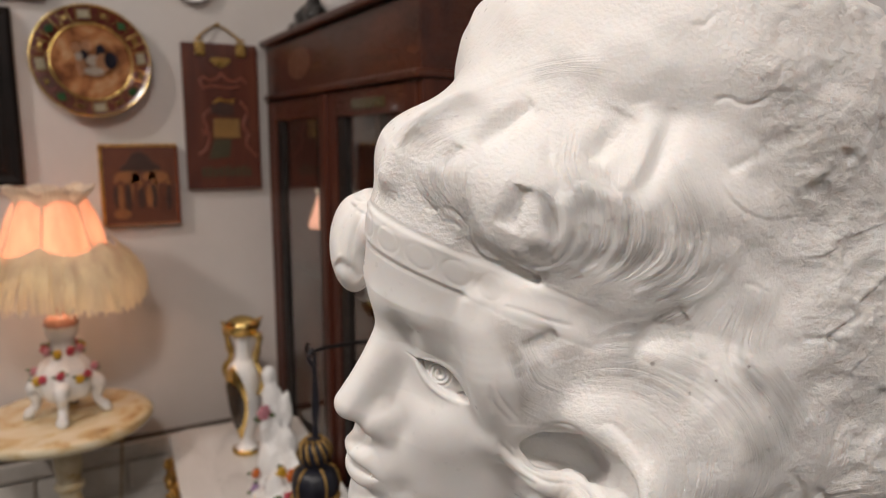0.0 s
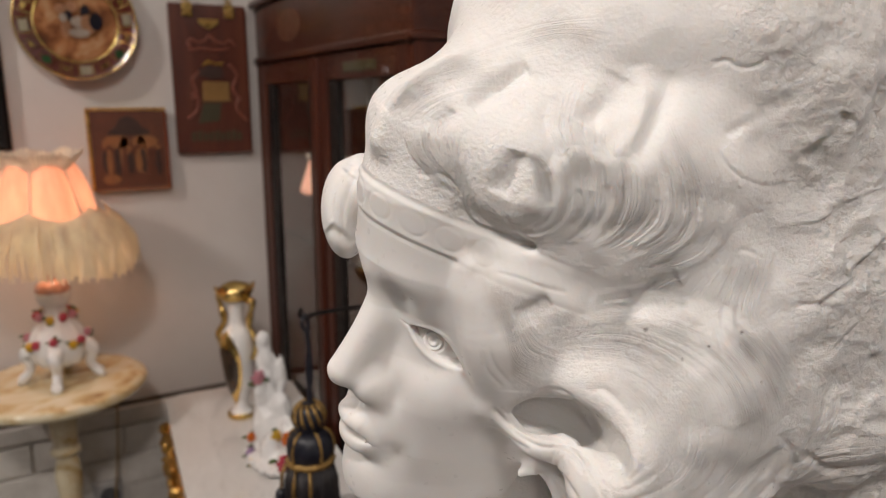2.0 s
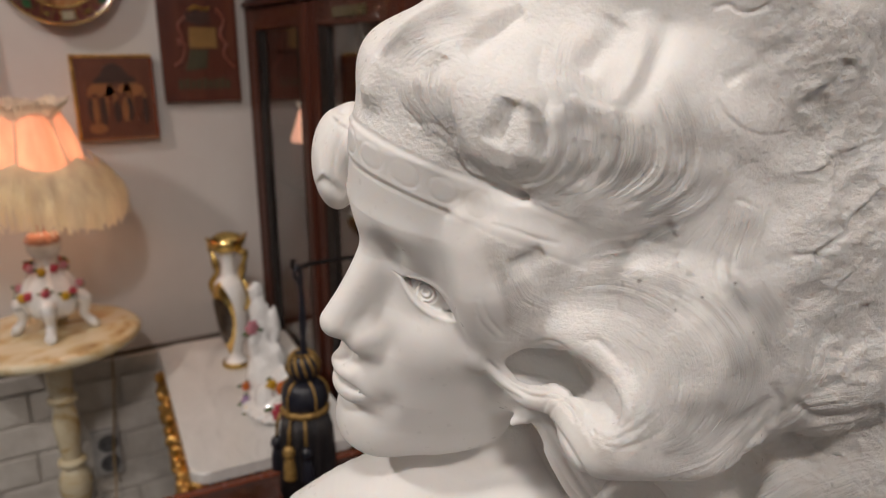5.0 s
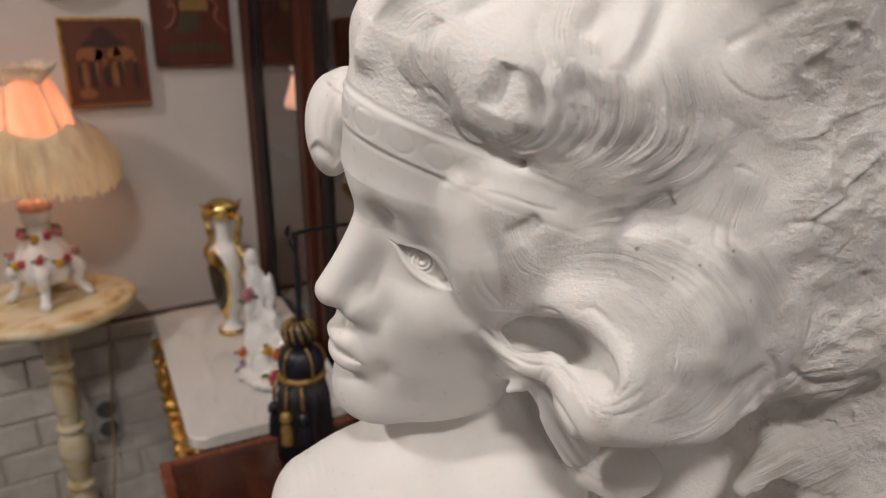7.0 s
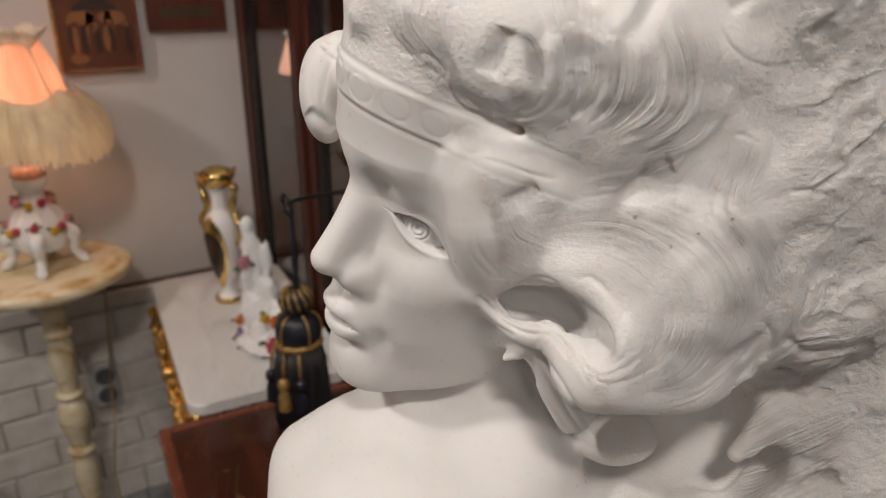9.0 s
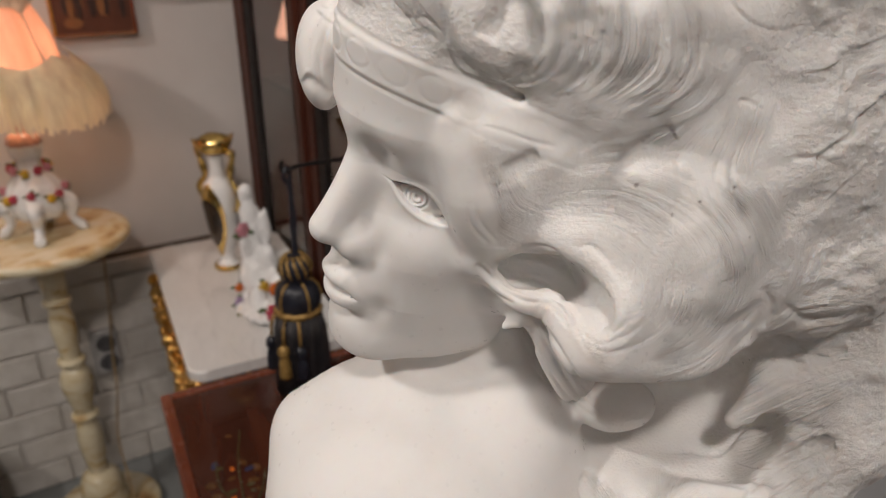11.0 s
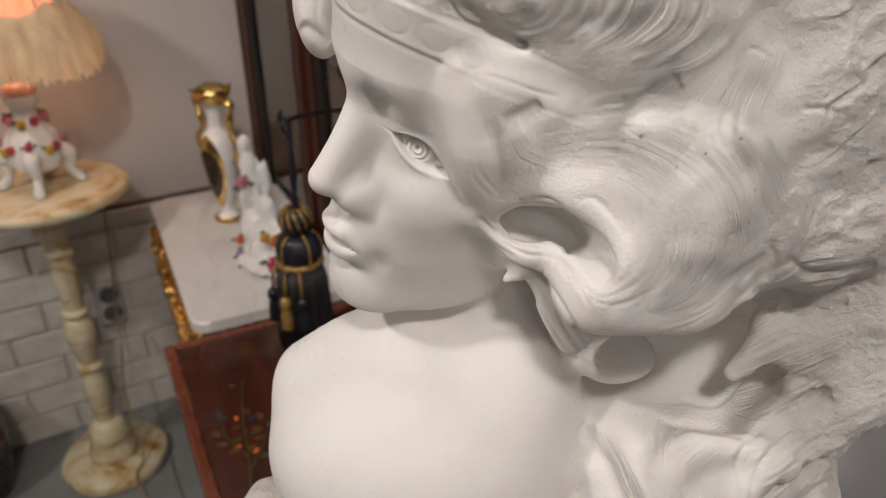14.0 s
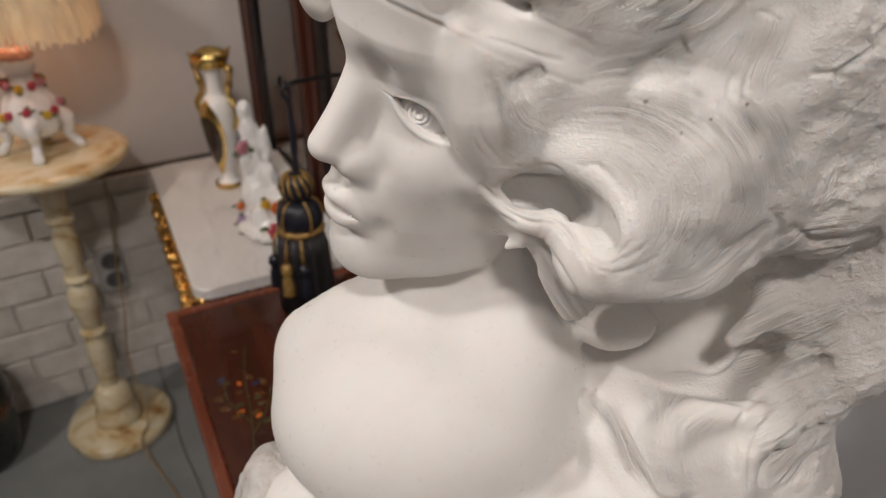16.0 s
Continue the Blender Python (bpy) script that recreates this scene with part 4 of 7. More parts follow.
def chisel_marks():
    """Hollows, creases and edges cut with the chisel over the modelled waves."""
    # hollows and creases above the band
    furrow([(-0.055, -0.092, 0.747), (-0.045, -0.085, 0.755), (-0.035, -0.079, 0.762), (-0.026, -0.077, 0.767)], 0.0072, 0.0052)
    furrow([(-0.042, -0.082, 0.758), (-0.033, -0.079, 0.763), (-0.025, -0.077, 0.767)], 0.0014, 0.0009)
    furrow([(-0.073, -0.095, 0.733), (-0.068, -0.094, 0.740), (-0.064, -0.092, 0.746)], 0.0050, 0.0030)
    furrow([(-0.097, -0.085, 0.744), (-0.090, -0.087, 0.748), (-0.084, -0.087, 0.753)], 0.0058, 0.0015)
    furrow([(0.001, -0.099, 0.738), (0.010, -0.092, 0.749), (0.019, -0.085, 0.762)], 0.0094, 0.0050)
    furrow([(0.027, -0.086, 0.766), (0.029, -0.091, 0.751), (0.022, -0.100, 0.734), (0.012, -0.105, 0.722)], 0.0061, -0.0026)
    furrow([(0.042, -0.087, 0.764), (0.039, -0.092, 0.751), (0.032, -0.099, 0.737), (0.023, -0.105, 0.724)], 0.0058, 0.0016)
    furrow([(-0.015, -0.088, 0.752), (-0.019, -0.096, 0.741), (-0.015, -0.103, 0.729), (-0.017, -0.105, 0.718)], 0.0058, 0.0018)
    furrow([(-0.041, -0.102, 0.705), (-0.036, -0.105, 0.715), (-0.032, -0.105, 0.726)], 0.0079, 0.0055)
    furrow([(-0.025, -0.105, 0.723), (-0.020, -0.105, 0.717), (-0.017, -0.105, 0.708), (-0.016, -0.103, 0.700)], 0.0022, 0.0018)
    furrow([(-0.031, -0.104, 0.705), (-0.023, -0.103, 0.700), (-0.016, -0.101, 0.695)], 0.0072, -0.0025)
    lip([(-0.006, -0.104, 0.703), (-0.011, -0.100, 0.690), (-0.023, -0.096, 0.684), (-0.034, -0.094, 0.688), (-0.041, -0.099, 0.698)], 0.0029, 0.0014)
    lip([(-0.063, -0.099, 0.723), (-0.059, -0.099, 0.713), (-0.058, -0.096, 0.702), (-0.053, -0.091, 0.691), (-0.043, -0.089, 0.686), (-0.033, -0.087, 0.683)], 0.0036, 0.0020)
    furrow([(-0.073, -0.095, 0.715), (-0.067, -0.096, 0.713), (-0.062, -0.097, 0.708), (-0.060, -0.094, 0.700)], 0.0014, 0.0010)
    furrow([(-0.070, -0.094, 0.709), (-0.065, -0.095, 0.706), (-0.061, -0.095, 0.701)], 0.0014, 0.0010)
    furrow([(-0.081, -0.093, 0.721), (-0.079, -0.093, 0.715), (-0.073, -0.094, 0.713)], 0.0014, 0.0009)
    furrow([(-0.084, -0.091, 0.724), (-0.083, -0.091, 0.717), (-0.078, -0.093, 0.712)], 0.0014, 0.0007)
    furrow([(-0.065, -0.098, 0.719), (-0.061, -0.097, 0.711), (-0.060, -0.096, 0.703)], 0.0014, 0.0008)
    furrow([(-0.003, -0.104, 0.708), (0.000, -0.103, 0.701), (-0.002, -0.101, 0.693), (-0.007, -0.099, 0.687)], 0.0022, 0.0009)
    furrow([(0.003, -0.104, 0.707), (0.005, -0.103, 0.698), (0.003, -0.100, 0.690), (-0.003, -0.098, 0.683)], 0.0022, 0.0009)
    furrow([(0.010, -0.105, 0.710), (0.012, -0.104, 0.702), (0.009, -0.102, 0.693), (0.004, -0.099, 0.685)], 0.0022, 0.0009)
    furrow([(0.017, -0.106, 0.710), (0.019, -0.105, 0.702), (0.017, -0.103, 0.695), (0.012, -0.100, 0.687)], 0.0022, 0.0008)
    furrow([(0.039, -0.105, 0.707), (0.041, -0.104, 0.697), (0.038, -0.102, 0.688), (0.028, -0.100, 0.679)], 0.0018, -0.0012)
    furrow([(0.049, -0.103, 0.698), (0.047, -0.101, 0.687), (0.039, -0.100, 0.679), (0.024, -0.099, 0.672)], 0.0018, -0.0012)
    furrow([(0.057, -0.102, 0.704), (0.057, -0.100, 0.690), (0.048, -0.099, 0.679), (0.035, -0.098, 0.670)], 0.0022, -0.0012)
    furrow([(0.053, -0.103, 0.707), (0.053, -0.102, 0.693), (0.044, -0.100, 0.682), (0.032, -0.099, 0.675)], 0.0018, 0.0010)
    furrow([(0.074, -0.094, 0.699), (0.072, -0.091, 0.683), (0.062, -0.092, 0.672), (0.048, -0.095, 0.666)], 0.0036, -0.0015)
    furrow([(-0.002, -0.098, 0.739), (0.001, -0.102, 0.731), (0.005, -0.104, 0.722), (0.009, -0.105, 0.715)], 0.0018, 0.0010)
    furrow([(0.007, -0.100, 0.736), (0.010, -0.103, 0.728), (0.015, -0.105, 0.721)], 0.0018, 0.0010)
    furrow([(-0.041, -0.093, 0.664), (-0.030, -0.093, 0.661), (-0.017, -0.092, 0.656), (-0.005, -0.091, 0.653)], 0.0011, 0.0008)
    # hooked hollow and strands of the crown's fall
    furrow([(0.052, -0.093, 0.661), (0.041, -0.092, 0.655), (0.033, -0.090, 0.646), (0.028, -0.091, 0.636)], 0.0058, 0.0038)
    lip([(0.027, -0.091, 0.638), (0.030, -0.090, 0.646), (0.039, -0.092, 0.657), (0.050, -0.093, 0.661)], 0.0022, 0.0004)
    furrow([(0.055, -0.090, 0.648), (0.057, -0.093, 0.639), (0.061, -0.096, 0.629)], 0.0018, 0.0009)
    furrow([(0.077, -0.090, 0.648), (0.076, -0.092, 0.637), (0.082, -0.094, 0.626)], 0.0018, 0.0012)
    furrow([(0.083, -0.090, 0.646), (0.084, -0.093, 0.634), (0.091, -0.093, 0.621), (0.099, -0.094, 0.605)], 0.0018, 0.0014)
    furrow([(0.061, -0.093, 0.638), (0.067, -0.096, 0.625), (0.080, -0.097, 0.613), (0.089, -0.098, 0.601), (0.100, -0.093, 0.584)], 0.0029, 0.0016)
    furrow([(0.071, -0.093, 0.636), (0.077, -0.096, 0.622), (0.089, -0.097, 0.608), (0.099, -0.095, 0.591)], 0.0018, 0.0012)
    furrow([(0.024, -0.091, 0.627), (0.027, -0.092, 0.619), (0.035, -0.095, 0.614)], 0.0029, 0.0010)
    # lock on the far side of the brow
    furrow([(-0.128, 0.016, 0.711), (-0.138, 0.015, 0.700), (-0.144, 0.014, 0.687), (-0.145, 0.014, 0.672)], 0.0018, 0.0014)
    furrow([(-0.115, -0.059, 0.713), (-0.132, 0.006, 0.694), (-0.137, 0.011, 0.677), (-0.137, 0.016, 0.659)], 0.0018, 0.0014)
    furrow([(-0.148, 0.017, 0.667), (-0.140, 0.014, 0.662), (-0.132, 0.020, 0.655)], 0.0036, 0.0026)
    # temple and cheek
    furrow([(-0.031, -0.092, 0.639), (-0.023, -0.091, 0.643), (-0.013, -0.092, 0.649)], 0.0054, 0.0034)
    furrow([(-0.048, -0.093, 0.622), (-0.045, -0.089, 0.609), (-0.036, -0.083, 0.597)], 0.0011, 0.0005)
    furrow([(-0.045, -0.094, 0.625), (-0.041, -0.090, 0.612), (-0.031, -0.083, 0.598)], 0.0011, 0.0005)
    lip([(0.019, -0.073, 0.557), (0.015, -0.056, 0.563), (0.006, -0.049, 0.572), (-0.012, -0.080, 0.592), (-0.027, -0.079, 0.593), (-0.040, -0.082, 0.595)], 0.0022, 0.0007)
    furrow([(-0.019, -0.074, 0.588), (-0.011, -0.083, 0.596), (-0.002, -0.089, 0.596), (0.013, -0.054, 0.568), (0.018, -0.064, 0.560)], 0.0014, 0.0011)
    furrow([(-0.042, -0.072, 0.580), (-0.031, -0.068, 0.569), (-0.018, -0.069, 0.563)], 0.0018, 0.0016)
    furrow([(-0.043, -0.066, 0.570), (-0.032, -0.067, 0.559), (-0.020, -0.073, 0.555)], 0.0018, 0.0014)
    furrow([(-0.009, -0.083, 0.553), (-0.007, -0.087, 0.563), (-0.001, -0.090, 0.566), (0.005, -0.095, 0.565), (0.008, -0.105, 0.562), (0.010, -0.112, 0.556)], 0.0014, 0.0013)
    furrow([(-0.004, -0.062, 0.534), (-0.005, -0.091, 0.560), (-0.001, -0.094, 0.564), (0.003, -0.099, 0.563), (0.005, -0.106, 0.559)], 0.0014, 0.0011)
    furrow([(-0.011, -0.082, 0.560), (-0.005, -0.085, 0.567), (0.004, -0.088, 0.567), (0.010, -0.099, 0.564), (0.013, -0.111, 0.559), (0.015, -0.118, 0.552)], 0.0014, 0.0014)
    furrow([(0.006, -0.096, 0.601), (0.014, -0.100, 0.604), (0.021, -0.105, 0.599), (0.028, -0.110, 0.592), (0.032, -0.114, 0.586)], 0.0022, 0.0013)
    furrow([(0.012, -0.099, 0.605), (0.019, -0.103, 0.603), (0.028, -0.108, 0.595), (0.033, -0.112, 0.589)], 0.0014, 0.0008)
    furrow([(0.013, -0.111, 0.559), (0.019, -0.119, 0.557), (0.030, -0.122, 0.563), (0.042, -0.118, 0.570)], 0.0014, 0.0009)
    furrow([(0.015, -0.116, 0.555), (0.023, -0.122, 0.554), (0.037, -0.121, 0.557), (0.052, -0.111, 0.560)], 0.0014, 0.0009)
    furrow([(0.030, -0.116, 0.582), (0.031, -0.120, 0.571), (0.025, -0.120, 0.563)], 0.0014, 0.0009)
    furrow([(-0.014, -0.062, 0.536), (-0.001, -0.059, 0.511), (0.017, -0.060, 0.483), (0.044, -0.033, 0.445)], 0.0014, 0.0013)
    furrow([(-0.008, -0.062, 0.539), (0.005, -0.065, 0.517), (0.022, -0.062, 0.488), (0.048, -0.033, 0.448)], 0.0014, 0.0013)
    furrow([(-0.002, -0.064, 0.538), (0.002, -0.108, 0.546), (0.025, -0.062, 0.494), (0.046, -0.029, 0.453)], 0.0014, 0.0012)
    furrow([(-0.003, 0.012, 0.482), (0.011, 0.005, 0.457), (0.025, -0.018, 0.444)], 0.0014, 0.0009)
    furrow([(-0.039, -0.070, 0.576), (-0.028, -0.069, 0.564), (-0.015, -0.078, 0.560), (-0.004, -0.089, 0.565), (0.004, -0.101, 0.562)], 0.0014, 0.0012)
    furrow([(-0.038, -0.074, 0.582), (-0.025, -0.066, 0.567), (-0.013, -0.076, 0.564), (-0.000, -0.086, 0.567), (0.007, -0.097, 0.565)], 0.0014, 0.0012)
    furrow([(0.004, -0.088, 0.567), (0.009, -0.102, 0.564), (0.011, -0.113, 0.557), (0.015, -0.119, 0.550)], 0.0014, 0.0011)
    furrow([(-0.030, -0.069, 0.577), (-0.015, -0.044, 0.559), (-0.001, -0.046, 0.557), (0.010, -0.056, 0.554)], 0.0014, 0.0012)
    furrow([(-0.032, -0.068, 0.571), (-0.015, -0.050, 0.556), (-0.004, -0.079, 0.568), (0.005, -0.092, 0.566)], 0.0014, 0.0012)
    # cracks and cleavage of the block
    lip([(0.129, -0.086, 0.640), (0.129, -0.086, 0.647), (0.136, -0.085, 0.653), (0.145, -0.080, 0.657), (0.149, -0.078, 0.665), (0.157, -0.077, 0.672), (0.162, -0.077, 0.680)], 0.0040, 0.0036)
    furrow([(0.129, -0.086, 0.640), (0.129, -0.086, 0.647), (0.136, -0.085, 0.653), (0.145, -0.080, 0.657), (0.149, -0.078, 0.665), (0.157, -0.077, 0.672), (0.162, -0.077, 0.680)], 0.0014, 0.0026)
    lip([(0.138, -0.082, 0.619), (0.145, -0.082, 0.629), (0.156, -0.079, 0.639), (0.161, -0.079, 0.651), (0.168, -0.078, 0.650)], 0.0032, 0.0024)
    lip([(0.065, -0.097, 0.727), (0.071, -0.097, 0.719), (0.081, -0.094, 0.712), (0.096, -0.085, 0.708), (0.113, -0.075, 0.709)], 0.0029, 0.0012)
    furrow([(0.065, -0.097, 0.727), (0.071, -0.097, 0.719), (0.081, -0.094, 0.712), (0.096, -0.085, 0.708), (0.113, -0.075, 0.709)], 0.0011, 0.0008)
    furrow([(0.061, -0.089, 0.767), (0.068, -0.090, 0.769), (0.074, -0.089, 0.766), (0.082, -0.088, 0.766), (0.089, -0.088, 0.770)], 0.0014, 0.0015)
    furrow([(0.131, -0.085, 0.744), (0.129, -0.083, 0.734), (0.122, -0.081, 0.727), (0.118, -0.077, 0.718)], 0.0043, 0.0036)
    furrow([(0.046, -0.089, 0.805), (0.053, -0.090, 0.803), (0.059, -0.088, 0.808), (0.067, -0.085, 0.812)], 0.0018, 0.0007)
    furrow([(0.085, -0.085, 0.745), (0.099, -0.084, 0.749), (0.109, -0.086, 0.755)], 0.0065, 0.0020)
    furrow([(0.069, -0.092, 0.734), (0.082, -0.087, 0.739), (0.092, -0.084, 0.744)], 0.0036, 0.0016)
    lip([(0.113, -0.079, 0.688), (0.125, -0.077, 0.688), (0.135, -0.075, 0.693)], 0.0032, 0.0026)
    lip([(0.141, -0.076, 0.699), (0.150, -0.074, 0.702), (0.160, -0.071, 0.705)], 0.0029, 0.0024)
    furrow([(0.115, -0.086, 0.646), (0.125, -0.086, 0.646), (0.129, -0.086, 0.647)], 0.0018, 0.0016)
    furrow([(0.114, -0.079, 0.682), (0.123, -0.078, 0.682), (0.129, -0.078, 0.683)], 0.0014, 0.0012)
    furrow([(0.083, -0.087, 0.675), (0.089, -0.086, 0.674), (0.097, -0.085, 0.670)], 0.0014, 0.0013)
    # falling hair and hacked stone below the wave
    furrow([(0.120, -0.072, 0.532), (0.148, -0.057, 0.521), (0.181, -0.039, 0.501), (0.198, -0.042, 0.506)], 0.0043, 0.0050)
    furrow([(0.159, -0.035, 0.498), (0.174, -0.041, 0.494), (0.189, -0.041, 0.501)], 0.0029, 0.0040)
    lip([(0.194, -0.064, 0.448), (0.177, -0.061, 0.434), (0.152, -0.063, 0.427), (0.143, -0.042, 0.414)], 0.0032, 0.0020)
    furrow([(0.091, -0.041, 0.405), (0.119, -0.048, 0.408), (0.128, -0.077, 0.428), (0.145, -0.083, 0.424)], 0.0029, 0.0026)
    lip([(0.230, -0.046, 0.389), (0.190, -0.075, 0.405), (0.166, -0.089, 0.401)], 0.0032, 0.0015)
    furrow([(0.157, -0.064, 0.427), (0.134, -0.083, 0.426), (0.127, -0.090, 0.408), (0.130, -0.103, 0.384)], 0.0022, 0.0018)
    furrow([(0.170, -0.071, 0.424), (0.145, -0.088, 0.419), (0.136, -0.099, 0.401), (0.139, -0.105, 0.378)], 0.0022, 0.0018)
    furrow([(0.184, -0.073, 0.417), (0.159, -0.092, 0.409), (0.157, -0.088, 0.380), (0.155, -0.096, 0.368)], 0.0022, 0.0018)
    furrow([(0.209, -0.066, 0.378), (0.184, -0.085, 0.382), (0.173, -0.093, 0.368)], 0.0022, 0.0020)
    furrow([(0.115, -0.013, 0.403), (0.134, -0.024, 0.407), (0.148, -0.018, 0.413), (0.141, -0.052, 0.463)], 0.0022, 0.0018)
    lip([(0.215, -0.050, 0.500), (0.199, -0.050, 0.483), (0.178, -0.056, 0.469), (0.155, -0.052, 0.470)], 0.0032, 0.0012)
    furrow([(0.137, -0.051, 0.464), (0.145, -0.047, 0.476), (0.163, -0.048, 0.484), (0.181, -0.049, 0.483)], 0.0025, 0.0018)
    furrow([(0.163, -0.024, 0.424), (0.164, -0.053, 0.456), (0.183, -0.060, 0.457), (0.199, -0.059, 0.465)], 0.0025, 0.0020)
    furrow([(0.132, -0.076, 0.557), (0.148, -0.076, 0.547), (0.169, -0.073, 0.546), (0.191, -0.066, 0.549)], 0.0032, 0.0030)
    furrow([(0.116, -0.083, 0.572), (0.127, -0.075, 0.554), (0.128, -0.070, 0.538)], 0.0032, 0.0020)
    furrow([(0.097, -0.081, 0.423), (0.091, -0.090, 0.410), (0.097, -0.095, 0.387), (0.106, -0.099, 0.371)], 0.0018, 0.0009)
    furrow([(0.071, -0.068, 0.401), (0.069, -0.075, 0.387), (0.077, -0.089, 0.375), (0.083, -0.095, 0.367)], 0.0018, 0.0009)


def hair_marks(p):
    """Strand number across the locks, and where the stone is combed, rough, stained or darker in its grooves."""
    number, weight, t, deep, free = combed(p)
    q = p - HEAD
    f, l, u = q @ HF, q @ HL, q @ HU
    edge = np.interp(u, [-0.16, -0.114, -0.056, -0.028, 0.006, 0.027, 0.055], [-0.105, -0.098, -0.062, -0.048, -0.036, -0.027, -0.020])
    skin = step01(f - edge, -0.003, 0.003) * step01(0.055 + 0.29 * (f - 0.016) - u, -0.002, 0.002) * step01(u, -0.19, -0.17)
    skin = skin * (1 - free)
    v = (u - 0.0655 - 0.29 * (f - 0.016)) * 0.96
    skin = np.maximum(skin, (1 - step01(np.abs(v), 0.0105, 0.013)) * step01(f, -0.15, -0.13) * (1 - step01(p[:, 0], -0.01, 0.03)))
    rough = roughness(p)
    hair = (1 - skin) * weight * (0.35 + 0.65 * step01(lattice(p * 30, 31), -0.5, 0.25))
    way = np.stack([number, t * 2.2 + 0.5, np.zeros(len(p))], 1)
    ridge = lambda x: 0.5 - np.abs(x)
    relief = 0.75 * hair * deep * (0.0010 * lattice(way * (0.42, 1, 1), 51) + 0.0010 * (ridge(lattice(way * (1.0, 1, 1) + 7.3, 52)) - 0.25) + 0.0005 * lattice(way * (2.1, 1.4, 1) + 3.1, 53))
    spot = np.array((0.0338, -0.0924, 0.6333))
    dots = np.exp(-((p - spot) ** 2).sum(1) / 0.0045 ** 2) * step01(fbm(p, 330, 2, 77), 0.15, 0.6)
    for fleck in ((0.0550, -0.0976, 0.6196), (0.0979, -0.0944, 0.6059), (0.0685, -0.0962, 0.6262), (0.0863, -0.0925, 0.6326)):
        dots = dots + np.exp(-((p - np.array(fleck)) ** 2).sum(1) / 0.0007 ** 2)
    # rough stone, combed hair, deeper grooves, temple hairline and the low rock turn darker
    dirt_and_grooves = np.clip(rough * 0.40 + 0.12 * hair + np.clip(-relief / 0.0014, 0, 1) * 0.22 + np.exp(-((f - edge) / 0.007) ** 2) * (np.abs(u) < 0.06) * 0.5 * (l > 0) + 0.9 * np.exp(-((p - ROCK_AT) ** 2).sum(1) / 0.055 ** 2) * rough, 0, 1)
    chest = step01(0.485 - p[:, 2], 0.0, 0.01) * (1 - step01(p[:, 0] + 0.35 * (0.42 - p[:, 2]), 0.025, 0.05)) * step01(p[:, 2], 0.30, 0.32)
    grain = (1 - skin) * (1 - chest) * (0.5 + 0.5 * step01(lattice(p * 24, 33), -0.4, 0.4))
    return {"grain": grain, "strand": number, "hair": hair * np.minimum(deep, 1.3), "rough": rough, "dirt_and_grooves": dirt_and_grooves, "speck": np.clip(dots, 0, 1), "relief": relief}


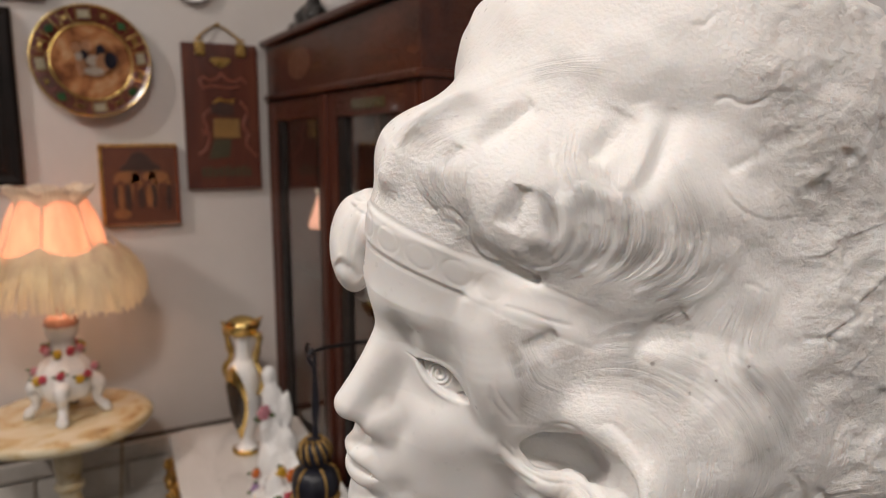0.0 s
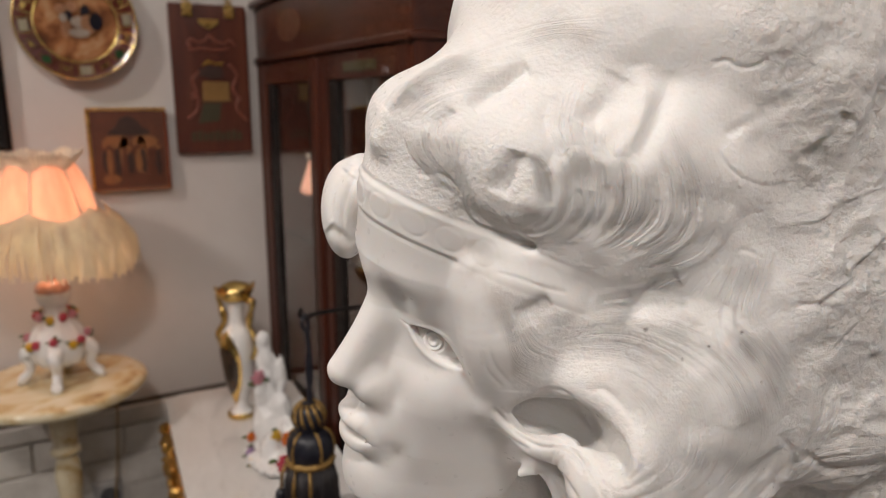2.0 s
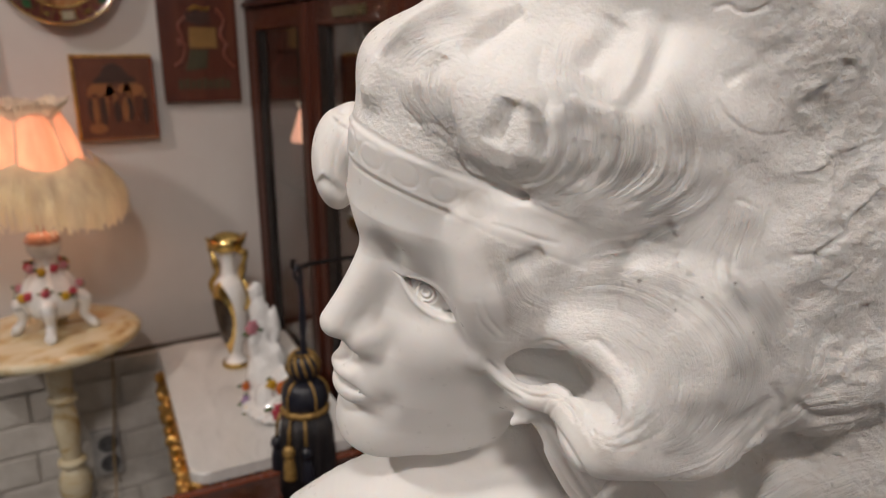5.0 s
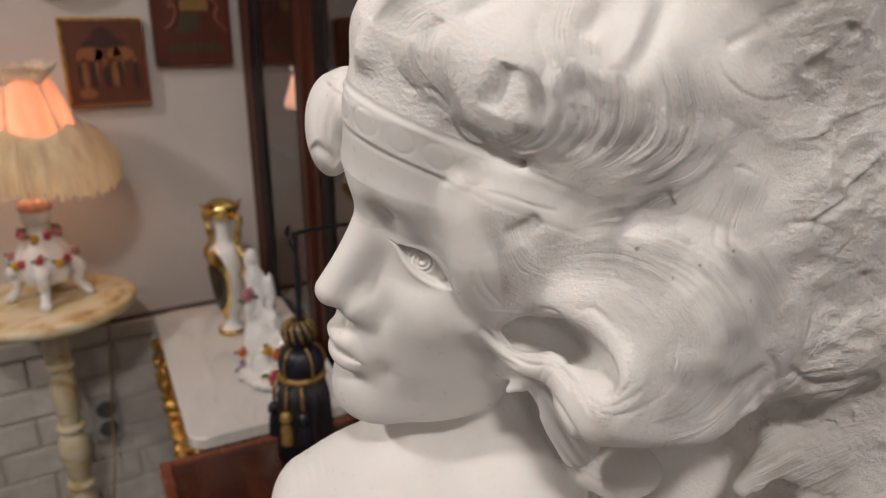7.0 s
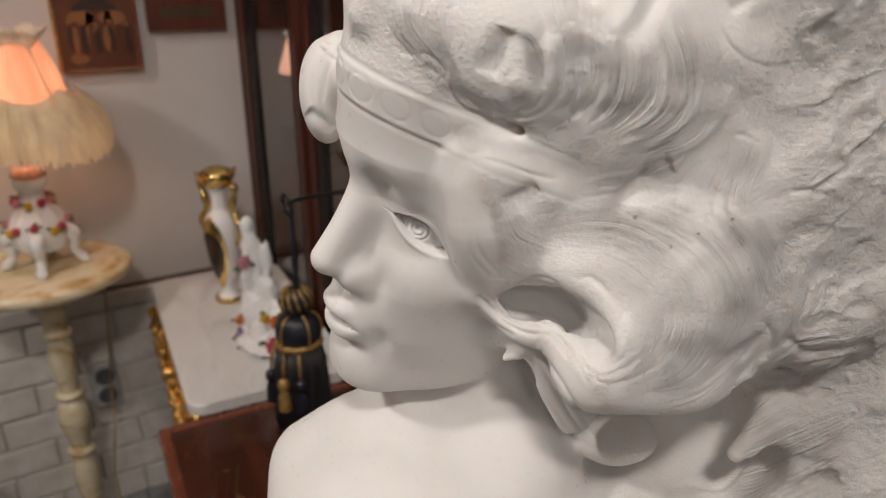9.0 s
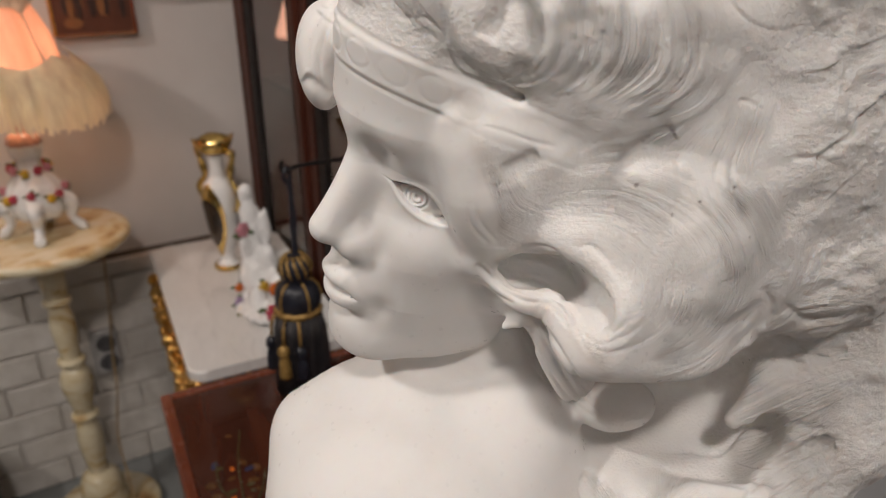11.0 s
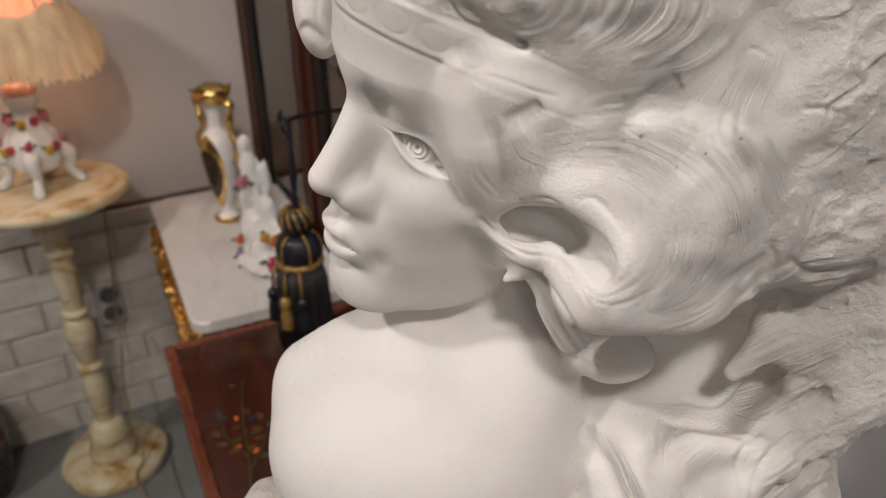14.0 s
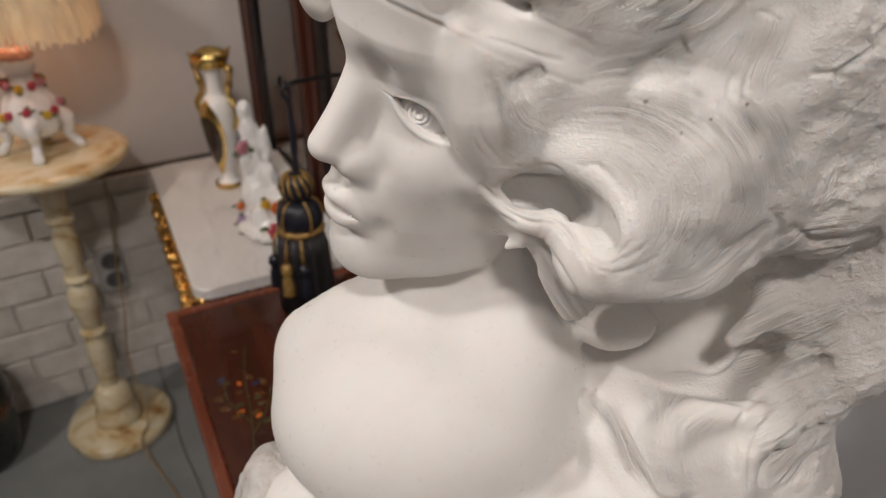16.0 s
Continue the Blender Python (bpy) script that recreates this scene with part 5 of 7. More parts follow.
def waves():
    """Guides of the combed waves, each from one border to the other."""
    # the big wave beside the cheek
    sheet([[(0.0053, -0.0723, 0.5898), (0.0206, -0.0875, 0.5965), (0.0328, -0.0974, 0.5854), (0.0335, -0.1042, 0.5691), (0.0233, -0.1039, 0.5554)],
           [(-0.0094, -0.0599, 0.5983), (0.0252, -0.0895, 0.6104), (0.0491, -0.1002, 0.5933), (0.0503, -0.1054, 0.5665), (0.0299, -0.1052, 0.5442), (0.0169, -0.0979, 0.542)],
           [(-0.0305, -0.077, 0.615), (0.0243, -0.0877, 0.6277), (0.0635, -0.1, 0.6091), (0.0759, -0.1003, 0.5772), (0.0648, -0.099, 0.5458), (0.031, -0.1028, 0.5368)],
           [(-0.0197, -0.0841, 0.6341), (0.0304, -0.0808, 0.6438), (0.0791, -0.0895, 0.6301), (0.1068, -0.0878, 0.5944), (0.1369, -0.029, 0.5287), (0.1234, 0.0024, 0.4734), (0.0971, 0.055, 0.4297)],
           [(-0.0019, -0.0808, 0.6424), (0.0338, -0.0764, 0.6511), (0.0899, -0.0798, 0.6424), (0.1401, -0.0526, 0.5896), (0.1509, -0.0443, 0.5449), (0.1463, -0.0143, 0.4906)]], 58, 0.8, 0.16)
    sheet([[(0.0302, -0.0871, 0.6291), (0.0279, -0.0824, 0.6415), (0.0398, -0.0765, 0.6506), (0.0572, -0.0746, 0.6593)], [(0.0541, -0.0899, 0.6317), (0.0486, -0.0843, 0.6437), (0.06, -0.0769, 0.6538), (0.0763, -0.0686, 0.6646)],
           [(0.084, -0.0902, 0.6241), (0.0775, -0.0833, 0.6419), (0.0868, -0.0708, 0.6584), (0.0968, -0.055, 0.6734)], [(0.1222, -0.0658, 0.6053), (0.1029, -0.0754, 0.6364), (0.1111, -0.0636, 0.6551), (0.1198, -0.0492, 0.6692)]], 26, 1.0)
    # arcs that fall from the crown behind the curl
    sheet([[(-0.0157, -0.1004, 0.7244), (-0.0111, -0.0983, 0.7061), (-0.0158, -0.0926, 0.689), (-0.0304, -0.0894, 0.6814)],
           [(-0.0057, -0.0873, 0.744), (0.0022, -0.0978, 0.7165), (0.0015, -0.0917, 0.6917), (-0.0145, -0.0857, 0.6779)],
           [(0.0154, -0.0898, 0.7391), (0.0248, -0.0955, 0.7111), (0.0224, -0.0863, 0.6852), (0.0003, -0.0756, 0.6699)],
           [(0.0341, -0.0881, 0.7416), (0.051, -0.0877, 0.7076), (0.0516, -0.0762, 0.6805), (0.0229, -0.0675, 0.663)],
           [(0.0602, -0.082, 0.7389), (0.0991, -0.0272, 0.6876), (0.0718, -0.0684, 0.6655), (0.0345, -0.0723, 0.655)]], 44, 1.15)
    # the curl
    sheet([[(-0.0317, -0.1047, 0.7242), (-0.0243, -0.103, 0.717), (-0.024, -0.1, 0.7042), (-0.0336, -0.0973, 0.6958), (-0.0418, -0.0977, 0.6993)],
           [(-0.0317, -0.1028, 0.73), (-0.0168, -0.1007, 0.7193), (-0.0149, -0.0972, 0.6993), (-0.0307, -0.0917, 0.685), (-0.0481, -0.0953, 0.6933)]], 8, 1.0)
    # locks over the brow
    sheet([[(-0.0912, -0.0746, 0.7506), (-0.0885, -0.0886, 0.7279), (-0.0762, -0.0922, 0.7115), (-0.0531, -0.0912, 0.6847)],
           [(-0.0751, -0.0841, 0.752), (-0.0767, -0.0938, 0.7282), (-0.0642, -0.0964, 0.7115), (-0.0489, -0.0935, 0.6895)],
           [(-0.0537, -0.0943, 0.745), (-0.0586, -0.0996, 0.7258), (-0.0534, -0.0985, 0.7061), (-0.0417, -0.0938, 0.6896)]], 16, 0.7)
    sheet([[(-0.1021, -0.0621, 0.7506), (-0.0686, -0.0545, 0.7726), (-0.0237, -0.0634, 0.7889), (0.0169, -0.0805, 0.7925)],
           [(-0.1008, -0.0759, 0.733), (-0.0843, -0.0756, 0.755), (-0.0506, -0.0766, 0.7636), (-0.0099, -0.0741, 0.7708)],
           [(-0.0895, -0.0877, 0.7206), (-0.0691, -0.093, 0.7422), (-0.0451, -0.0871, 0.752), (-0.022, -0.0827, 0.7548)]], 20, 0.7)
    sheet([[(-0.01, -0.0767, 0.7621), (-0.0159, -0.0941, 0.7395), (-0.0091, -0.0991, 0.7204)], [(0.0234, -0.0813, 0.7647), (0.0139, -0.0915, 0.7367), (0.0121, -0.097, 0.7174)], [(0.0455, -0.0837, 0.7618), (0.0338, -0.0899, 0.7366), (0.0401, -0.0916, 0.7142)]], 18, 0.8)
    # hair at the temple
    sheet([[(-0.0546, -0.0804, 0.6437), (-0.0482, -0.0748, 0.6181), (-0.0416, -0.0616, 0.5909), (-0.0274, -0.0512, 0.572)],
           [(-0.0435, -0.081, 0.6485), (-0.0365, -0.0804, 0.6265), (-0.0294, -0.067, 0.6035), (-0.0078, -0.0497, 0.5878)],
           [(-0.0273, -0.0801, 0.6498), (-0.0195, -0.0836, 0.6308), (-0.0043, -0.0841, 0.6216), (0.0136, -0.0852, 0.6189)]], 18, 0.8)
    # chiselled hair down the block
    sheet([[(0.1039, -0.0887, 0.6014), (0.1341, -0.0347, 0.5398), (0.1375, -0.0059, 0.4944)], [(0.1414, -0.0532, 0.5899), (0.1464, -0.0453, 0.5531), (0.1479, -0.0189, 0.5064)], [(0.1634, -0.0586, 0.5887), (0.163, -0.051, 0.5561), (0.1528, -0.0278, 0.515)]], 14, 1.5)
    sheet([[(0.1482, -0.0221, 0.5104), (0.1562, -0.0444, 0.5427), (0.1905, -0.0531, 0.5558)], [(0.1327, -0.0274, 0.4689), (0.1705, -0.0227, 0.4943), (0.2276, -0.0156, 0.4982)], [(0.1288, -0.0519, 0.447), (0.1676, -0.0483, 0.4633), (0.2351, -0.0107, 0.4626)],
           [(0.1298, -0.0726, 0.426), (0.1667, -0.0651, 0.4391), (0.227, -0.0308, 0.4431)], [(0.1411, -0.0904, 0.3957), (0.1684, -0.0806, 0.4063), (0.2078, -0.059, 0.4217)], [(0.1686, -0.0925, 0.3549), (0.1822, -0.085, 0.3742), (0.1989, -0.0753, 0.3855)]], 34, 2.2, 0.22)
    sheet([[(0.0663, -0.0491, 0.412), (0.0777, -0.0765, 0.3964), (0.0854, -0.0925, 0.3571)], [(0.1175, -0.0707, 0.4257), (0.0926, -0.0765, 0.4094), (0.0924, -0.0886, 0.3907), (0.1105, -0.0995, 0.3655)], [(0.1461, -0.0789, 0.4171), (0.1256, -0.0878, 0.4031), (0.1289, -0.0993, 0.3681)]], 20, 0.8)
    sheet([[(0.0377, -0.0324, 0.3914), (0.0541, -0.0588, 0.3839), (0.0641, -0.0785, 0.3661), (0.0788, -0.0907, 0.3521)], [(0.0596, -0.0372, 0.4066), (0.0678, -0.0711, 0.3936), (0.0785, -0.0861, 0.3746), (0.0874, -0.0932, 0.3551)]], 8, 1.6)


build_bust(2)
# ---- ceiling lights over the shop floor, unseen; the third fitting goes with the added fill ----
def ceiling_light(x, y, r):
    e = thing("ceiling_light", "round white ceiling fitting, out of view, at a spot or the added fill", "ceiling light", (x, y, TOP), group="ceiling spotlights")
    part("housing", lathe_bm([(r + 0.03, -0.006), (r + 0.03, -0.001)], 40), CEIL, e)
    part("rim", lathe_bm([(r + 0.008, -0.016), (r + 0.016, -0.012), (r + 0.022, -0.006)], 40, ring=True), BRASS, e)
    return e


for x, y, watts in SPOTS:
    ceiling_light(x, y, 0.13)


# ---- onyx pedestal table ----
def round_table():
    e = thing("pedestal_table", "round honey onyx pedestal table with turned column", "table", (-0.010, 1.69, 0))
    rnd = random.Random(4)
    waves = [(rnd.randint(3, 11), rnd.random() * 6, rnd.uniform(0.0006, 0.0018)) for _ in range(7)]
    wob = lambda a, k: sum(h * math.sin(n * a + f) for n, f, h in waves)
    part("tabletop", lathe_bm([(0.164, 0.772), (0.174, 0.776), (0.180, 0.784), (0.180, 0.792), (0.174, 0.799), (0.164, 0.800)], 96, wob=wob), ONYX, e, "thin pale onyx slab with rough edge", True)
    part("capital", lathe_bm([(0.05, 0.772), (0.045, 0.758), (0.028, 0.748)], 32), ONYX, e)
    segs = [(0.642, 0.750, 0.024, 0.029), (0.486, 0.630, 0.021, 0.028), (0.330, 0.470, 0.022, 0.036), (0.150, 0.314, 0.022, 0.031)]
    for z0, z1, a, b in segs:
        h = z1 - z0
        part("shaft", lathe_bm(smooth_profile([(a, z0), (a * 1.05, z0 + 0.1 * h), (b, z0 + 0.55 * h), (b * 0.92, z0 + 0.8 * h), (a, z1 - 0.04 * h), (a, z1)]), 32), ONYX, e, smooth=True)
    for z in (0.636, 0.478, 0.322):
        part("collar", lathe_bm(smooth_profile([(0.022, z - 0.009), (0.030, z - 0.006), (0.032, z), (0.030, z + 0.006), (0.022, z + 0.009)], 4), 32), ONYX, e, smooth=True)
    part("foot_collar", lathe_bm(smooth_profile([(0.058, 0.034), (0.060, 0.055), (0.050, 0.085), (0.052, 0.110), (0.040, 0.140), (0.024, 0.152)], 4), 40), ONYX, e, smooth=True)
    part("base", lathe_bm([(0.126, 0.0), (0.131, 0.006), (0.131, 0.026), (0.126, 0.034), (0.05, 0.036)], 72, wob=lambda a, k: 0.6 * wob(a, k)), ONYX, e, "round onyx foot slab", True)
    return e


round_table()


def flower(name, parent, c, r, material, seed, leaf=True, label=""):
    """A modelled rose: petals round a bud."""
    bm = bmesh.new()
    rnd = random.Random(seed)
    blob_bm(c, (r * 0.5, r * 0.5, r * 0.5), bm, 1)
    for ring, n in ((0.55, 5), (0.85, 6)):
        for i in range(n):
            a = 2 * math.pi * (i + ring) / n
            dx, dz = math.cos(a) * r * ring * 0.75, math.sin(a) * r * ring * 0.75
            blob_bm((c[0] + dx * 0.85, c[1] - r * (0.35 - 0.3 * ring) + dx * 0.3, c[2] + dz), (r * 0.42, r * 0.30, r * 0.42), bm, 1, 0.3, rnd.random() * 9)
    ob = part(name, bm, material, parent, label, True)
    if leaf:
        bm = bmesh.new()
        for i in range(3):
            a = rnd.random() * 6.3
            blob_bm((c[0] + math.cos(a) * r * 1.15, c[1] + 0.2 * r, c[2] + math.sin(a) * r * 1.0), (r * 0.55, r * 0.2, r * 0.32), bm, 1, 0.4, i)
        part("leaf", bm, LEAF, parent, smooth=True)
    return ob


# ---- porcelain lamp with fringed shade ----
def table_lamp():
    e = thing("table_lamp", "flowered porcelain table lamp with pink fringed silk shade, lit", "lamp", (0.0, 1.69, 0.800))
    part("body", lathe_bm(smooth_profile([(0.024, 0.035), (0.046, 0.045), (0.056, 0.075), (0.050, 0.110), (0.034, 0.135), (0.024, 0.150), (0.022, 0.172)], 5), 40, lobes=8, depth=0.05), PORCELAIN, e, "white porcelain body with rococo swirls", True)
    for i in range(4):
        a = math.pi / 4 + i * math.pi / 2 + 0.62
        c, s = math.cos(a), math.sin(a)
        line = smooth_profile([(0.040 * c, 0.040 * s, 0.085), (0.064 * c, 0.064 * s, 0.065), (0.058 * c, 0.058 * s, 0.035), (0.074 * c, 0.074 * s, 0.012), (0.084 * c, 0.084 * s, 0.012)], 5)
        part("foot", tube_bm(line, 0.016, 10, taper=lambda t: 1.0 - 0.45 * t + 0.15 * math.sin(t * 9)), PORCELAIN, e, smooth=True)
    part("neck", lathe_bm(smooth_profile([(0.022, 0.168), (0.030, 0.180), (0.033, 0.195), (0.028, 0.207)], 5), 32), PORCELAIN, e, smooth=True)
    part("bulb_cup", lathe_bm(smooth_profile([(0.029, 0.198), (0.033, 0.205), (0.027, 0.220), (0.014, 0.228), (0.010, 0.260)], 5), 32, lobes=10, depth=0.04), PINK_CHINA, e, "pink glowing ruffled porcelain cup", True)
    rnd = random.Random(11)
    for i in range(9):
        a = i * 2 * math.pi / 9 + 0.2
        flower("flower", e, (0.036 * math.cos(a), 0.036 * math.sin(a), 0.150 + rnd.uniform(-0.006, 0.006)), 0.0105, (YELLOW, ROSE, PALE_ROSE)[i % 3], i, i % 2 == 0)
    for i in range(4):
        a = i * math.pi / 2 + 0.62
        for k, mt in enumerate((YELLOW, ROSE)):
            flower("flower", e, (0.060 * math.cos(a + 0.16 * (k * 2 - 1)), 0.060 * math.sin(a + 0.16 * (k * 2 - 1)), 0.092 + 0.006 * k), 0.0105, mt, 20 + i * 2 + k, k == 0)
    for i in range(4):
        a = i * math.pi / 2 + 0.62 + math.pi / 4
        flower("flower", e, (0.058 * math.cos(a), 0.058 * math.sin(a), 0.104), 0.010, (ROSE, PALE_ROSE)[i % 2], 40 + i, True)
    # shade: eight gores with a deep notch between them
    def gore(a):
        return abs(math.cos(3 * a + 0.75))
    bm = bmesh.new()
    seg, rows = 192, 14
    grid = []
    for k in range(rows + 1):
        t = k / rows
        ring = []
        for i in range(seg):
            a = 2 * math.pi * i / seg
            low = 0.368 - 0.022 * gore(a)
            z = low + (0.462 + 0.012 * gore(a) - low) * t
            r = 0.104 - 0.038 * t ** 0.72 + 0.012 * math.sin(t * math.pi) * gore(a)
            r += 0.006 * (gore(a) - 0.6)
            ring.append(bm.verts.new((r * math.cos(a), r * math.sin(a), z)))
        grid.append(ring)
    for a, b in zip(grid, grid[1:]):
        for i in range(seg):
            bm.faces.new((a[i], a[(i + 1) % seg], b[(i + 1) % seg], b[i]))
    shade = part("shade", bm, PINK_SILK, e, "pink silk shade with scalloped gores", True)
    # ribs between the gores
    for i in range(6):
        a = (math.pi / 2 + i * math.pi - 0.75) / 3
        pts = [((0.104 - 0.038 * t ** 0.72) * math.cos(a), (0.104 - 0.038 * t ** 0.72) * math.sin(a), 0.362 + 0.100 * t) for t in [k / 10 for k in range(11)]]
        part("piping", tube_bm(pts, 0.0025, 6), CREAM_LACE, shade, smooth=True)
    # ruffle at the top and braid along the scallops
    rnd = random.Random(3)
    bm = bmesh.new()
    prev = None
    n = 260
    for i in range(n + 1):
        a = 2 * math.pi * i / n
        w = 0.005 * math.sin(i * 1.35) + rnd.uniform(-0.0022, 0.0022)
        base = 0.462 + 0.010 * gore(a)
        col = [bm.verts.new((r * math.cos(a), r * math.sin(a), z)) for r, z in ((0.066, base - 0.004), (0.069 + w * 0.5, base + 0.008), (0.075 + w, base + 0.018 + rnd.uniform(-0.003, 0.004)), (0.080 + w * 1.4, base + 0.026 + rnd.uniform(-0.005, 0.006)))]
        if prev:
            for k in range(3):
                bm.faces.new((prev[k], col[k], col[k + 1], prev[k + 1]))
        prev = col
    part("ruffle", bm, CREAM_LACE, e, "frayed cream lace ruffle", True)
    # fringe: layered strands hanging from the scallops
    bm = bmesh.new()
    for layer in range(3):
        for i in range(230):
            a = 2 * math.pi * (i + layer / 3) / 230 + rnd.uniform(-0.006, 0.006)
            g = gore(a)
            r0, z0 = 0.106 + 0.004 * g + 0.004 * layer, 0.374 - 0.020 * g - 0.006 * layer + 0.024 * (layer == 2)
            z1 = 0.258 + 0.010 * math.sin(3 * a + 1) + rnd.uniform(-0.010, 0.012)
            rr = 0.160 + 0.006 * layer + rnd.uniform(-0.006, 0.006)
            w = 0.0026
            col = []
            for t in (0, 0.25, 0.55, 0.8, 1.0):
                r = r0 + (rr - r0) * math.sin(min(1, t * 1.25) * math.pi / 2)
                z = z0 + (z1 - z0) * t
                d = w * (1 - 0.5 * t) / r
                col.append((bm.verts.new((r * math.cos(a - d), r * math.sin(a - d), z)), bm.verts.new(((r + 0.002) * math.cos(a + d), (r + 0.002) * math.sin(a + d), z))))
            for (p, q), (s, u) in zip(col, col[1:]):
                bm.faces.new((p, q, u, s))
    tagged(part("fringe", bm, FRINGE, e, "long cream silk fringe", True), kind="stuff")
    return e


table_lamp()


# ---- wall pictures ----
def poly_bm(points, y0, thick=0.0012, bm=None):
    """A flat painted or inlaid shape on a panel that faces the room."""
    bm = bm or bmesh.new()
    front = [bm.verts.new((x, y0 - thick, z)) for x, z in points]
    back = [bm.verts.new((x, y0, z)) for x, z in points]
    n = len(points)
    bm.faces.new(front)
    for i in range(n):
        bm.faces.new((front[i], back[i], back[(i + 1) % n], front[(i + 1) % n]))
    bmesh.ops.recalc_face_normals(bm, faces=bm.faces)
    return bm


def oval(cx, cz, rx, rz, n=18):
    return [(cx + rx * math.cos(2 * math.pi * i / n), cz + rz * math.sin(2 * math.pi * i / n)) for i in range(n)]


def icon():
    e = thing("wooden_icon", "small brown painted wooden icon with worn gilt edge", "icon", (0.1965, WALL_Y, 1.284))
    part("board", box_bm((-0.086, -0.026, -0.097), (0.086, -0.004, 0.097), 0.002), ICON_BASE, e)
    part("gilt_edge", box_bm((-0.0895, -0.027, -0.098), (-0.082, -0.003, 0.0985), 0.002), GILT, e, "worn gilded edge strip")
    part("top_edge", box_bm((-0.082, -0.027, 0.092), (0.087, -0.003, 0.0985), 0.002), GILT, e)
    part("right_edge", box_bm((0.082, -0.0275, -0.098), (0.0885, -0.003, 0.092), 0.002), TABLE_EDGE, e)
    part("bottom_edge", box_bm((-0.082, -0.0275, -0.100), (0.0885, -0.003, -0.094), 0.002), ICON_OCHRE, e)
    y = -0.0262
    part("painted_field", poly_bm([(-0.066, -0.085), (0.068, -0.085), (0.068, 0.082), (-0.066, 0.082)], y), ICON_BASE, e)
    y -= 0.0014
    part("painted_roof", poly_bm([(-0.045, 0.042), (-0.030, 0.052), (-0.018, 0.074), (0.000, 0.080), (0.020, 0.070), (0.030, 0.052), (0.046, 0.044), (0.046, 0.034), (-0.045, 0.034)], y), ICON_DARK, e)
    for cx, cz, rx, rz, mt in ((-0.030, 0.018, 0.030, 0.016, ICON_OCHRE), (0.034, 0.018, 0.030, 0.016, ICON_OCHRE), (-0.012, -0.010, 0.012, 0.044, ICON_OCHRE), (0.026, -0.012, 0.012, 0.046, ICON_OCHRE), (-0.045, -0.070, 0.02, 0.012, ICON_OCHRE)):
        part("painted_robe", poly_bm(oval(cx, cz, rx, rz), y - 0.0004), mt, e)
    rnd = random.Random(6)
    for i in range(9):
        cx = -0.058 + i * 0.0147 + rnd.uniform(-0.003, 0.003)
        cz = -0.036 + rnd.uniform(-0.010, 0.014)
        part("painted_niche", poly_bm(oval(cx, cz, 0.0062 + rnd.uniform(-0.001, 0.002), 0.030 + rnd.uniform(-0.010, 0.010)), y - 0.0022 - 0.0003 * (i % 3)), (ICON_DARK, ICON_OCHRE, ICON_DARK, ICON_BASE)[i % 4], e)
        part("painted_halo", poly_bm(oval(cx, cz + 0.036, 0.0055, 0.0055, 10), y - 0.0032 - 0.0003 * (i % 3)), (ICON_OCHRE, ICON_BASE)[i % 2], e)
    return e


icon()


